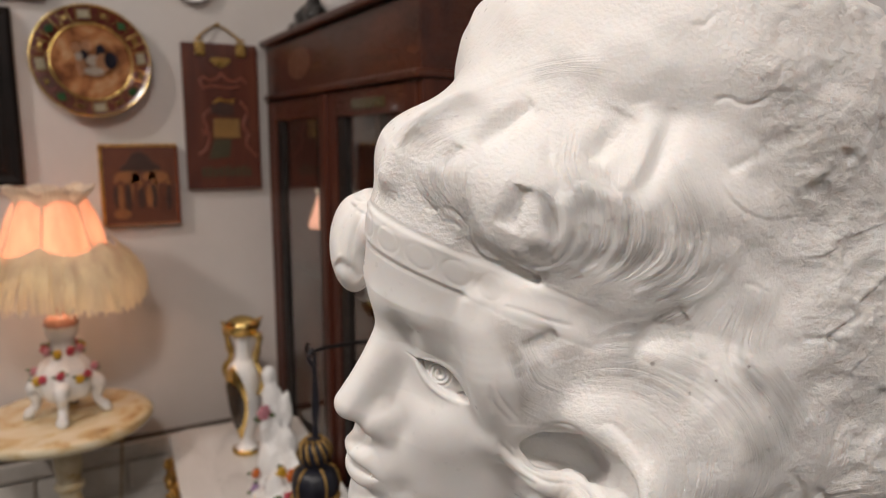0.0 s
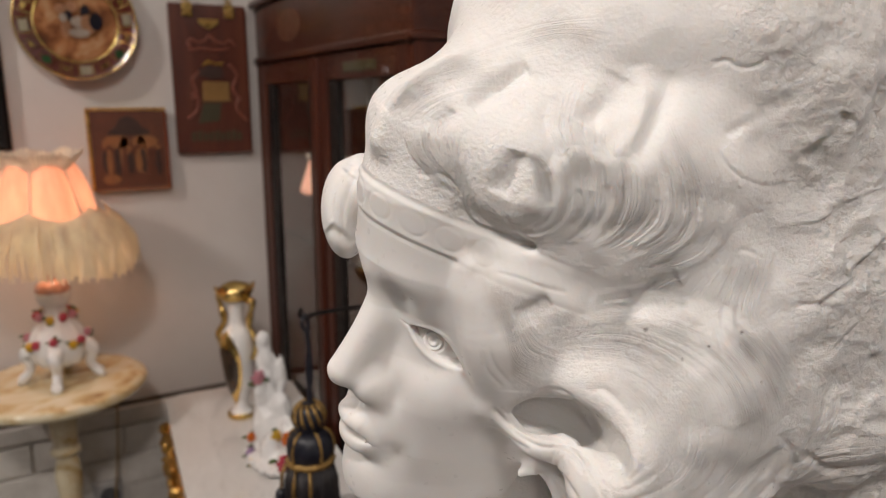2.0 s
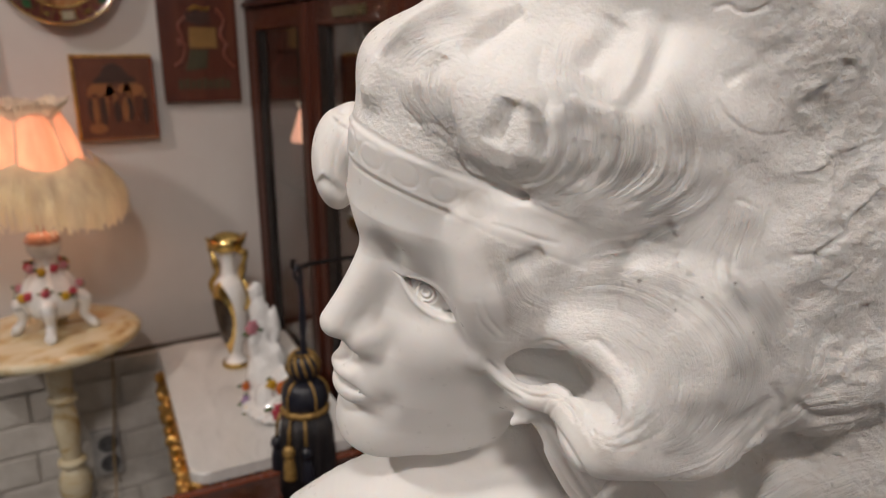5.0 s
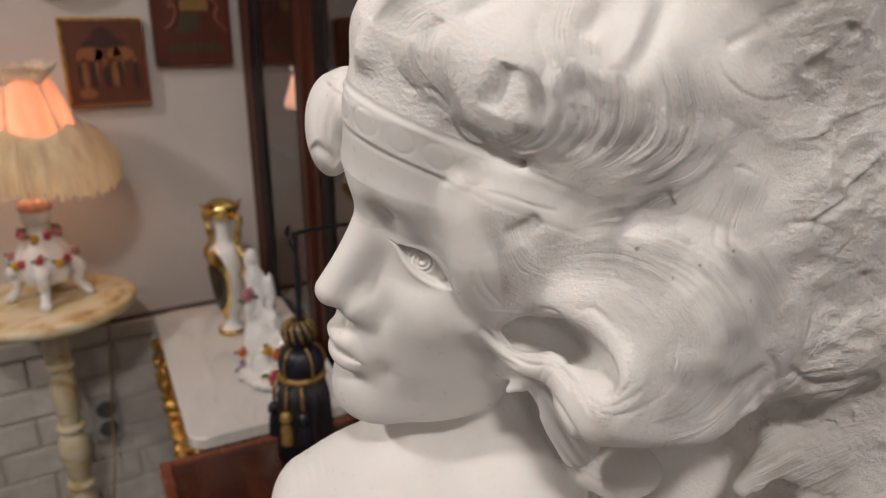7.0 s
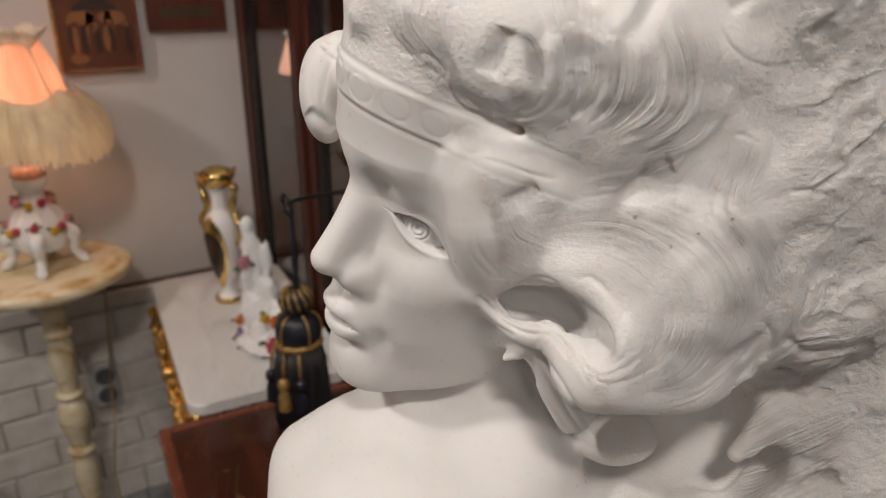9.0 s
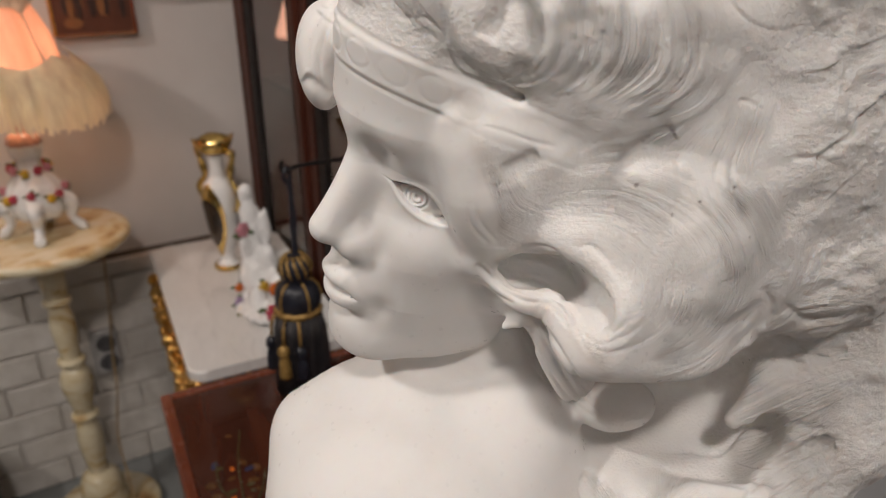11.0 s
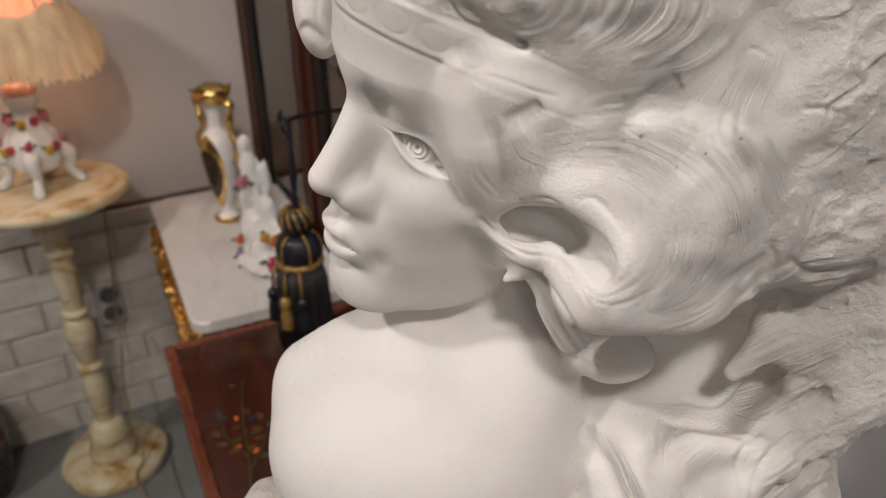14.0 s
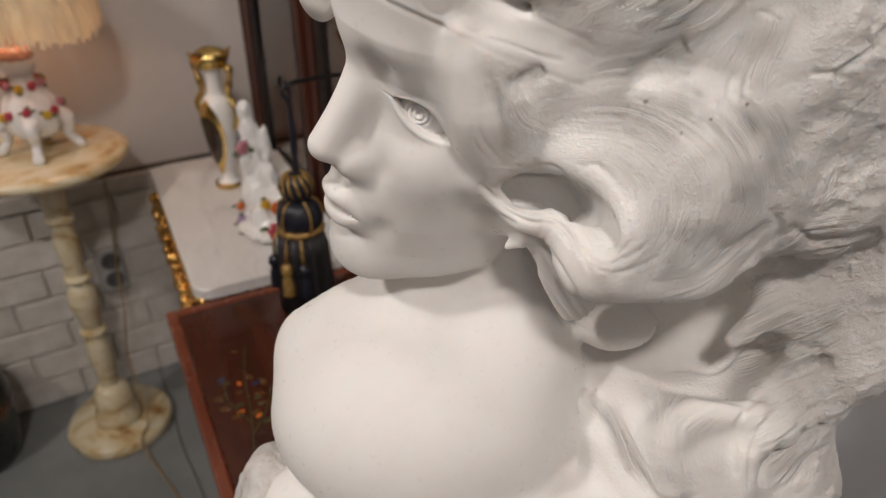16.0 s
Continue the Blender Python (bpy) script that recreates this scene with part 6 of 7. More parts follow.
def wall_panel():
    e = thing("carved_panel", "red mahogany carved panel hanging from a brass-fitted cord", "wall panel", (0.4005, WALL_Y, 1.449))
    part("board", box_bm((-0.0925, -0.024, -0.181), (0.0925, -0.004, 0.181), 0.0025), PANEL_RED, e)
    y = -0.0242
    for s in (-1, 1):
        lug = part("hanger", box_bm((s * 0.050 - 0.012, -0.032, 0.150), (s * 0.050 + 0.012, -0.022, 0.184), 0.003), BRASS, e, "brass hanging lug")
        part("ring", lathe_bm([(0.007, -0.003), (0.009, 0.0), (0.007, 0.003)], 16, (s * 0.052, -0.026, 0.190)), BRASS, lug, smooth=True)
    part("cord", tube_bm(smooth_profile([(-0.052, -0.022, 0.192), (-0.030, -0.014, 0.212), (0.0, -0.006, 0.226), (0.030, -0.014, 0.210), (0.052, -0.022, 0.190)], 5), 0.003, 8), GOLD_THREAD, e, "tan twisted cord", True)
    part("nail", lathe_bm([(0.005, -0.004), (0.006, 0.0), (0.004, 0.004)], 12, (0, -0.006, 0.229)), BRASS, e)
    part("crest", poly_bm([(-0.024, 0.146), (0.022, 0.146), (0.024, 0.138), (0.012, 0.128), (0.0, 0.122), (-0.014, 0.128), (-0.026, 0.138)], y, 0.004), BRASS, e, "brass crest plaque")
    for pts in ([(-0.055, 0.085), (-0.044, 0.098), (-0.030, 0.090), (-0.010, 0.096), (0.0, 0.108), (0.012, 0.094), (0.035, 0.090), (0.050, 0.098), (0.060, 0.084)],
                [(-0.050, 0.085), (-0.045, 0.072), (-0.020, 0.076), (0.010, 0.072), (0.045, 0.076)],
                [(-0.030, 0.020), (-0.048, 0.0), (-0.040, -0.030), (-0.052, -0.045)], [(-0.052, -0.030), (-0.036, -0.045), (-0.044, -0.078), (-0.064, -0.094)],
                [(0.044, 0.040), (0.062, 0.015), (0.050, -0.020), (0.066, -0.045)], [(0.066, -0.040), (0.056, -0.066), (0.072, -0.090), (0.082, -0.100)]):
        part("carved_scroll", tube_bm(smooth_profile([(x, y - 0.001, z) for x, z in pts], 5), 0.0032, 6), PANEL_PINK, e, smooth=True)
    part("dark_hat", poly_bm([(-0.030, 0.012), (-0.030, 0.030), (-0.018, 0.026), (-0.008, 0.038), (0.008, 0.030), (0.016, 0.036), (0.026, 0.028), (0.026, 0.008), (0.0, 0.002)], y, 0.003), ICON_DARK, e)
    part("gilt_crown", poly_bm([(-0.026, 0.034), (-0.008, 0.050), (0.010, 0.042), (0.030, 0.046), (0.024, 0.034), (0.0, 0.040)], y, 0.002), GILT, e)
    part("gold_plaque", poly_bm([(-0.024, -0.004), (0.040, -0.004), (0.040, -0.052), (-0.026, -0.052)], y, 0.0025), plain("dull_gold_inlay", (0.22, 0.12, 0.035), 0.4), e)
    part("dark_urn", poly_bm([(-0.024, -0.056), (0.018, -0.056), (0.012, -0.100), (-0.040, -0.106)], y, 0.0018), PANEL_GREEN, e)
    for i in range(9):
        part("lettering_bar", poly_bm([(-0.058 + i * 0.0142, -0.150), (-0.049 + i * 0.0142, -0.150), (-0.048 + i * 0.0142, -0.126 + 0.006 * math.sin(i * 2.1)), (-0.058 + i * 0.0142, -0.128)], y, 0.0016), PANEL_GREEN, e)
    return e


wall_panel()


def wall_plate():
    e = thing("wall_plate", "maroon and gold porcelain plate painted with a scene", "plate", (0.108, WALL_Y - 0.012, 1.570))
    e.matrix_world = pose(0.108, WALL_Y - 0.012, 1.570, 86, 0, 0)
    part("dish", lathe_bm(smooth_profile([(0.060, 0.0), (0.078, 0.002), (0.092, 0.012), (0.124, 0.024), (0.127, 0.026), (0.125, 0.029), (0.092, 0.018), (0.086, 0.012), (0.075, 0.0085), (0.02, 0.008)], 3), 72), PLATE_RED, e, smooth=True)
    part("rim", lathe_bm([(0.1235, 0.0262), (0.1275, 0.0262), (0.1275, 0.0300), (0.1235, 0.0302)], 72, ring=True), GOLD, e, "gilded rim", True)
    part("inner_ring", lathe_bm([(0.085, 0.0125), (0.089, 0.0150), (0.088, 0.0180), (0.083, 0.0140)], 72, ring=True), GOLD, e, smooth=True)
    part("painted_scene", lathe_bm([(0.0835, 0.0118), (0.0835, 0.0128), (0.01, 0.0105)], 64), PLATE_SCENE, e, "round painted scene in browns")
    def flat(pts, z, mt, name="painted_shape"):
        bm = bmesh.new()
        bm.faces.new([bm.verts.new((x, y, z)) for x, y in pts])
        bmesh.ops.solidify(bm, geom=bm.faces[:], thickness=0.0008)
        part(name, bm, mt, e)
    for cx, cy, rx, ry, mt, k in ((-0.018, 0.020, 0.011, 0.020, PAINT_DARK, 0), (-0.030, 0.030, 0.012, 0.011, PAINT_SKIN, 1), (-0.008, 0.036, 0.012, 0.012, PAINT_SKIN, 2), (0.020, 0.026, 0.010, 0.015, PAINT_DARK, 3), (0.006, 0.002, 0.018, 0.013, PAINT_WHITE, 4),
                                (-0.022, -0.012, 0.010, 0.022, PAINT_SKIN, 5), (0.024, -0.002, 0.016, 0.022, PAINT_SKIN, 6), (0.004, -0.022, 0.022, 0.010, PAINT_WHITE, 7), (0.040, 0.004, 0.014, 0.020, PAINT_DARK, 8), (-0.026, 0.010, 0.008, 0.010, PAINT_WHITE, 9)):
        flat(oval(cx, cy, rx, ry, 14), 0.0130 + 0.0009 * k, mt)
    for i in range(16):
        a = 2 * math.pi * i / 16 + 0.1
        c, s = math.cos(a), math.sin(a)
        w, h = (0.012, 0.015) if i % 2 == 0 else (0.009, 0.010)
        put = lambda u, v: (c * (0.107 + v) - s * u, s * (0.107 + v) + c * u)
        if i % 4 == 0:
            pts, mt = [put(-w, -h * 0.7), put(w, -h * 0.7), put(w, h * 0.7), put(-w, h * 0.7)], PLATE_CREAM
        elif i % 4 == 2:
            pts, mt = [put(-w, 0), put(0, -h * 0.8), put(w, 0), put(0, h * 0.8)], PLATE_GREEN
        else:
            pts, mt = oval(c * 0.107, s * 0.107, 0.006, 0.006, 12), GOLD
        bm = bmesh.new()
        bm.faces.new([bm.verts.new((x, y, 0.0262 + 0.0004 * (i % 2))) for x, y in pts])
        bmesh.ops.solidify(bm, geom=bm.faces[:], thickness=0.0012)
        part("cartouche", bm, mt, e)
        for u in (-1, 1):
            p0, p1 = put(u * w * 1.25, -0.016), put(u * w * 1.25, 0.014)
            part("gilt_line", tube_bm([(*p0, 0.0205), (*p1, 0.0278)], 0.0011, 5), GOLD, e)
    return e


wall_plate()


def frame_bm(x0, x1, z0, z1, w, y, depth):
    """A mitred picture frame with a stepped profile, facing the room."""
    bm = bmesh.new()
    prof = [(0.0, 0.0), (0.0, depth * 0.7), (0.18, depth), (0.45, depth * 0.72), (0.75, depth * 0.85), (1.0, depth * 0.4), (1.0, 0.0)]
    rings = []
    for t, d in prof:
        i = w * t
        rings.append([bm.verts.new(v) for v in ((x0 + i, y - d, z0 + i), (x1 - i, y - d, z0 + i), (x1 - i, y - d, z1 - i), (x0 + i, y - d, z1 - i))])
    for a, b in zip(rings, rings[1:]):
        for k in range(4):
            bm.faces.new((a[k], a[(k + 1) % 4], b[(k + 1) % 4], b[k]))
    return bm


def picture(label, x0, x1, z0, z1, w, material, inner, place, rot=0.0):
    e = thing("framed_picture", label, "picture", place, rot)
    part("frame", frame_bm(x0, x1, z0, z1, w, -0.002, 0.032), material, e)
    if inner is not None:
        part("inner_slip", frame_bm(x0 + w - 0.004, x1 - w + 0.004, z0 + w - 0.004, z1 - w + 0.004, 0.010, -0.002, 0.012), inner, e)
    part("canvas", box_bm((x0 + w - 0.002, -0.010, z0 + w - 0.002), (x1 - w + 0.002, -0.004, z1 - w + 0.002)), CANVAS, e)
    return e


picture("dark wooden framed painting with thin gilt slip", -0.30, 0.0, 0.0, 0.39, 0.052, EBONY, GILT, (-0.047, WALL_Y, 1.290))
picture("small gilt framed picture hung high on the wall", -0.16, 0.0, 0.0, 0.22, 0.03, GILT, None, (0.022, WALL_Y, 1.704))
picture("ornate gilt frame hanging on the grey side wall", -0.56, 0.0, 0.0, 0.60, 0.075, GILT, None, (SIDE_X - 0.001, 0.56, 1.50), -90.0)


def saucer():
    e = thing("wall_saucer", "small white saucer with dark rim hung on the wall", "saucer")
    e.matrix_world = pose(0.345, WALL_Y - 0.006, 1.772, 88, 0, 0)
    part("dish", lathe_bm(smooth_profile([(0.02, 0.0), (0.036, 0.004), (0.050, 0.012), (0.048, 0.014), (0.03, 0.008)], 3), 40), PORCELAIN, e, smooth=True)
    part("rim", lathe_bm([(0.047, 0.0115), (0.0515, 0.012), (0.0515, 0.015), (0.047, 0.0148)], 40, ring=True), ICON_DARK, e)


saucer()


# ---- vitrine ----
def vitrine():
    X = 0.521
    e = thing("display_cabinet", "tall polished mahogany display cabinet with glazed doors", "cabinet", (0, 0, 0))
    y0, y1, zb, zt = 1.012, 1.893, 0.10, 1.64
    back = SIDE_X - 0.004
    part("side_panel", box_bm((X + 0.004, y0, zb), (back, y0 + 0.022, 1.50), 0.002), MAHOGANY_UP, e)
    part("side_panel", box_bm((X + 0.004, y1 - 0.022, zb), (back, y1, 1.50), 0.002), MAHOGANY_UP, e)
    # its pale colour stands in for the wall mirrored in the doors
    part("back_panel", box_bm((back - 0.015, y0 + 0.024, zb), (back, y1 - 0.024, 1.50)), SHELF_LINING, e)
    part("bottom_board", box_bm((X + 0.004, y0 + 0.024, zb), (back - 0.017, y1 - 0.024, zb + 0.03)), MAHOGANY, e)
    part("plinth", box_bm((X - 0.006, y0 - 0.006, 0.0), (back, y1, zb), 0.004), MAHOGANY, e)
    part("frieze", box_bm((X, y0, 1.505), (back, y1, 1.625), 0.002), MAHOGANY, e, "wide mahogany frieze with faded oval inlay")
    part("moulding", box_bm((X - 0.010, y0 - 0.008, 1.492), (back, y1, 1.506), 0.004), MAHOGANY, e)
    part("cornice", box_bm((X - 0.018, y0 - 0.016, 1.626), (back, y1, 1.644), 0.006, seg=3), MAHOGANY, e)
    bm = bmesh.new()
    n = 24
    loops = [[bm.verts.new((x, 1.62 + 0.085 * math.cos(2 * math.pi * i / n), 1.565 + 0.036 * math.sin(2 * math.pi * i / n))) for i in range(n)] for x in (X + 0.001, X - 0.0015)]
    bm.faces.new(loops[1])
    for i in range(n):
        bm.faces.new((loops[0][i], loops[0][i - 1], loops[1][i - 1], loops[1][i]))
    bmesh.ops.recalc_face_normals(bm, faces=bm.faces)
    part("oval_inlay", bm, plain("faded_green_inlay", (0.10, 0.035, 0.018), 0.4), e, "dark green oval inlay")
    for z in (0.62, 1.05):
        part("shelf", box_bm((X + 0.05, y0 + 0.024, z), (back - 0.017, y1 - 0.024, z + 0.008)), GLASS, e)
    part("inside_divider", box_bm((X + 0.06, 1.30, zb + 0.03), (X + 0.075, 1.33, 1.49)), EBONY, e)

    def door(a, b, left):
        d = part("door", box_bm((X, a, zb + 0.004), (X + 0.022, a + 0.040, 1.488), 0.002), MAHOGANY_UP, e, "glazed mahogany door, closed")
        part("stile", box_bm((X, b - 0.040, zb + 0.004), (X + 0.022, b, 1.488), 0.002), MAHOGANY_UP, d)
        part("rail", box_bm((X + 0.0005, a + 0.041, 1.440), (X + 0.0215, b - 0.041, 1.488), 0.002), MAHOGANY, d)
        part("rail", box_bm((X + 0.0005, a + 0.041, zb + 0.004), (X + 0.0215, b - 0.041, 0.19), 0.002), MAHOGANY, d)
        for lo, hi in ((a + 0.041, a + 0.060), (b - 0.085, b - 0.041)):
            part("ebony_slip", box_bm((X + 0.003, lo, 0.192), (X + 0.020, hi, 1.438), 0.002), EBONY, d, "black slip beside the glass")
        pane = part("pane", box_bm((X + 0.010, a + 0.061, 0.192), (X + 0.013, b - 0.086, 1.438)), GLASS, d)
        pane.visible_shadow = False
        return d
    door(1.457, 1.868, True)
    door(1.030, 1.432, False)
    part("meeting_bead", lathe_bm([(0.010, 0.0), (0.011, 0.002), (0.011, 1.376), (0.010, 1.378)], 16, (X + 0.002, 1.4445, zb + 0.008)), MAHOGANY_UP, e)
    part("corner_stile", box_bm((X - 0.002, 1.869, zb), (X + 0.020, y1, 1.490), 0.002), MAHOGANY_UP, e)
    part("lintel_ornament", box_bm((X - 0.002, 1.15, 1.452), (X + 0.001, 1.30, 1.470), 0.001), INLAY_GREEN, e)
    return e


vitrine()


def on_cabinet():
    e = thing("black_carving", "black carved reclining ornament lying on the cabinet", "carving", (0.585, 1.70, 1.644))
    fused("body", ((0, 0.12, 0.012, 0.030, 0.05, 0.016), (0, 0.07, 0.022, 0.034, 0.05, 0.024), (0, 0.02, 0.035, 0.036, 0.045, 0.036), (0.005, -0.03, 0.050, 0.034, 0.036, 0.042), (0, -0.05, 0.03, 0.038, 0.04, 0.032)), 0.012, 0.005, 0.004, BLACK, e)
    e = thing("crystal_bowl", "cut glass bowl standing on top of the cabinet", "bowl", (0.60, 1.545, 1.644))
    part("bowl", lathe_bm(smooth_profile([(0.028, 0.0), (0.030, 0.006), (0.020, 0.016), (0.042, 0.040), (0.060, 0.085), (0.056, 0.085), (0.036, 0.042), (0.008, 0.022)], 4), 40, lobes=20, depth=0.02), PORCELAIN, e, smooth=True)
    e = thing("gilt_box", "small gilt box standing on top of the cabinet", "box", (0.70, 1.72, 1.644))
    part("body", box_bm((-0.05, -0.05, 0.0), (0.05, 0.05, 0.07), 0.004), GILT, e)
    part("lid", box_bm((-0.052, -0.052, 0.071), (0.052, 0.052, 0.088), 0.006), GILT, e)


on_cabinet()

# things inside the cabinet
for k, (y, z, r, mt) in enumerate(((1.12, 0.628, 0.045, PORCELAIN), (1.22, 0.628, 0.036, PALE_ROSE), (1.10, 1.058, 0.04, PINK_CHINA), (1.24, 1.058, 0.04, ORANGE), (1.62, 0.628, 0.05, PORCELAIN))):
    e = thing("porcelain_pot", "small glazed porcelain pot on a cabinet shelf", "pot", (0.74, y, z), group="pots in the cabinet")
    part("body", lathe_bm(smooth_profile([(r * 0.6, 0.0), (r, r * 0.9), (r * 0.8, r * 1.9), (r * 0.45, r * 2.3), (r * 0.6, r * 2.6)], 5), 32), mt, e, smooth=True)
    part("lid", lathe_bm(smooth_profile([(r * 0.62, r * 2.6), (r * 0.5, r * 2.9), (r * 0.1, r * 3.1), (r * 0.14, r * 3.3), (r * 0.05, r * 3.5)], 4), 24), GOLD, e, smooth=True)


def reflection_lamp(x, y):
    """A little lamp added on the upper glass shelf as the table lamp's door reflection."""
    e = thing("reflection_lamp", "added small pink lamp standing in for the table lamp's reflection in the glass", "lamp", (x, y, 1.058), group="lamps in the cabinet")
    part("foot", lathe_bm(smooth_profile([(0.030, 0.0), (0.032, 0.006), (0.014, 0.020), (0.018, 0.045), (0.010, 0.070), (0.006, 0.125)], 4), 24), PORCELAIN, e, smooth=True)
    shade = part("shade", lathe_bm([(0.060, 0.115), (0.058, 0.130), (0.046, 0.165), (0.036, 0.195), (0.034, 0.195), (0.044, 0.165), (0.056, 0.130), (0.058, 0.115)], 36, lobes=9, depth=0.03, ring=True), REFLECTION_GLOW, e, "pink shade glowing as the table lamp's reflection", True)
    part("ruffle", lathe_bm([(0.034, 0.196), (0.040, 0.204), (0.043, 0.212), (0.037, 0.205)], 48, lobes=16, depth=0.06, ring=True), CREAM_LACE, shade, smooth=True)
    return e


reflection_lamp(0.625, 1.70)
reflection_lamp(0.665, 1.555)


# ---- console with a marble top ----
def console():
    e = thing("marble_console", "console with grey-veined white marble top and gilt mounts", "console", (0.170, 1.172, 0.0), -4.0)
    w, l = 0.315, 0.625
    part("top", slab_bm(rounded_rect(0, 0, w, l, 0.035, 8), 0.650, 0.672, 0.006), WHITE_MARBLE, e, "white marble slab with rounded corners")
    part("body", box_bm((0.030, 0.030, 0.12), (w - 0.010, l - 0.02, 0.600), 0.006), MAHOGANY, e)
    part("apron", box_bm((0.018, 0.018, 0.600), (w - 0.008, l - 0.012, 0.649), 0.008), GILT, e, "gilded apron under the slab")
    rnd = random.Random(8)
    for k in range(4):
        y = 0.07 + k * 0.145
        lumps = [(-0.004 + rnd.uniform(-0.010, 0.008), y + rnd.uniform(-0.06, 0.06), 0.636 - rnd.random() ** 1.3 * 0.10, rnd.uniform(0.006, 0.012), rnd.uniform(0.008, 0.016), rnd.uniform(0.007, 0.015)) for _ in range(34)]
        lumps.append((0.010, y, 0.610, 0.014, 0.070, 0.040))
        fused("gilt_mount", lumps, 0.004, 0.0032, 0.002, GILT, e, "chased gilt bronze leaf mount")
    for x, y in ((0.045, 0.045), (w - 0.04, 0.045), (0.045, l - 0.04), (w - 0.04, l - 0.04)):
        line = smooth_profile([(x, y, 0.60), (x - 0.015, y, 0.40), (x + 0.010, y, 0.20), (x - 0.012, y, 0.012)], 5)
        part("leg", tube_bm(line, 0.022, 10, taper=lambda t: 1 - 0.45 * t), GILT, e, smooth=True)
    return e


console()


def vase():
    e = thing("gilt_vase", "white porcelain vase with gilt handles and dark painted panel", "vase", (0.360, 1.595, 0.672))
    prof = smooth_profile([(0.029, 0.0), (0.030, 0.008), (0.017, 0.022), (0.016, 0.040), (0.028, 0.075), (0.036, 0.130), (0.040, 0.178), (0.033, 0.208), (0.019, 0.226), (0.016, 0.255), (0.021, 0.278), (0.036, 0.293)], 6)
    part("body", lathe_bm(prof, 48), PORCELAIN, e, smooth=True)
    part("foot", lathe_bm([(0.029, 0.0), (0.033, 0.003), (0.033, 0.010), (0.028, 0.012)], 40), GOLD, e, smooth=True)
    bm = bmesh.new()
    prev = None
    for i in range(65):
        a = 2 * math.pi * i / 64
        up = 0.010 * abs(math.cos(2 * a + 0.4)) + 0.006 * max(0, math.cos(a + 0.5))
        col = [bm.verts.new((r * math.cos(a), r * math.sin(a), z)) for r, z in ((0.031, 0.284), (0.040, 0.294 + up * 0.5), (0.046, 0.306 + up), (0.039, 0.304 + up), (0.030, 0.290))]
        if prev:
            for k in range(4):
                bm.faces.new((prev[k], col[k], col[k + 1], prev[k + 1]))
        prev = col
    part("rim", bm, GOLD, e, "wavy gilded rim", True)
    # painted panel with gilt surround, turned to the window side
    def patch(half, z0, z1, off, mt, name, label, az=math.radians(206)):
        bm = bmesh.new()
        rows, cols, grid = 14, 12, []
        zs, rs = [p[1] for p in prof], [p[0] for p in prof]
        for j in range(rows + 1):
            v = j / rows
            z = z0 + (z1 - z0) * v
            r = float(np.interp(z, zs, rs)) + off
            wd = half * math.sqrt(max(0.02, 1 - (2 * v - 1) ** 2))
            grid.append([bm.verts.new((r * math.cos(az + wd * (2 * i / cols - 1)), r * math.sin(az + wd * (2 * i / cols - 1)), z)) for i in range(cols + 1)])
        for a, b in zip(grid, grid[1:]):
            for i in range(cols):
                bm.faces.new((a[i], a[i + 1], b[i + 1], b[i]))
        part(name, bm, mt, e, label, True)
    patch(1.05, 0.034, 0.214, 0.0012, GOLD, "cartouche", "gilded oval surround")
    patch(0.86, 0.062, 0.180, 0.0026, VASE_DARK, "painted_panel", "dark painted oval scene")
    for s, az in ((1, -1.05), (-1, 2.09)):
        c, q = math.cos(az), math.sin(az)
        line = smooth_profile([(0.030 * c, 0.030 * q, 0.286), (0.054 * c, 0.054 * q, 0.284), (0.046 * c, 0.046 * q, 0.255), (0.040 * c, 0.040 * q, 0.225), (0.060 * c, 0.060 * q, 0.190), (0.046 * c, 0.046 * q, 0.150)], 6)
        part("handle", tube_bm(line, 0.0075, 10, taper=lambda t: 0.8 + 0.4 * math.sin(t * 10) ** 2), GOLD, e, "gilded scroll handle", True)
    return e


vase()


def figurine():
    """Porcelain group as one plain body, flowers set on it."""
    e = thing("porcelain_figurine", "white porcelain figurine strewn with modelled flowers", "figurine", (0.360, 1.37, 0.672))
    lumps = ((0, -0.03, 0.014, 0.052, 0.085, 0.016), (0.005, 0.02, 0.055, 0.034, 0.036, 0.05), (0.012, 0.035, 0.120, 0.026, 0.026, 0.050), (0.014, 0.045, 0.185, 0.022, 0.020, 0.036), (0.012, 0.05, 0.236, 0.015, 0.015, 0.020),
             (0.040, 0.03, 0.155, 0.012, 0.013, 0.045), (-0.010, 0.02, 0.14, 0.010, 0.012, 0.040), (0.035, -0.03, 0.05, 0.026, 0.036, 0.040), (-0.012, -0.045, 0.035, 0.020, 0.026, 0.032), (0.03, 0.0, 0.10, 0.02, 0.02, 0.034), (0.012, -0.095, 0.024, 0.026, 0.030, 0.026))

    fused("body", lumps, 0.012, 0.0035, 0.0022, PORCELAIN, e)
    for x, y, z, r, mt, k in ((-0.012, 0.012, 0.172, 0.017, PALE_ROSE, 1), (-0.034, 0.010, 0.046, 0.011, ORANGE, 2), (-0.042, -0.01, 0.024, 0.012, LILAC, 3), (-0.044, -0.030, 0.012, 0.010, YELLOW, 4), (0.002, -0.050, 0.064, 0.014, YELLOW, 5), (0.020, -0.062, 0.060, 0.015, ORANGE, 6), (-0.004, -0.118, 0.040, 0.019, ROSE, 7)):
        flower("flower", e, (x, y, z), r, mt, 60 + k, True)
    return e


figurine()


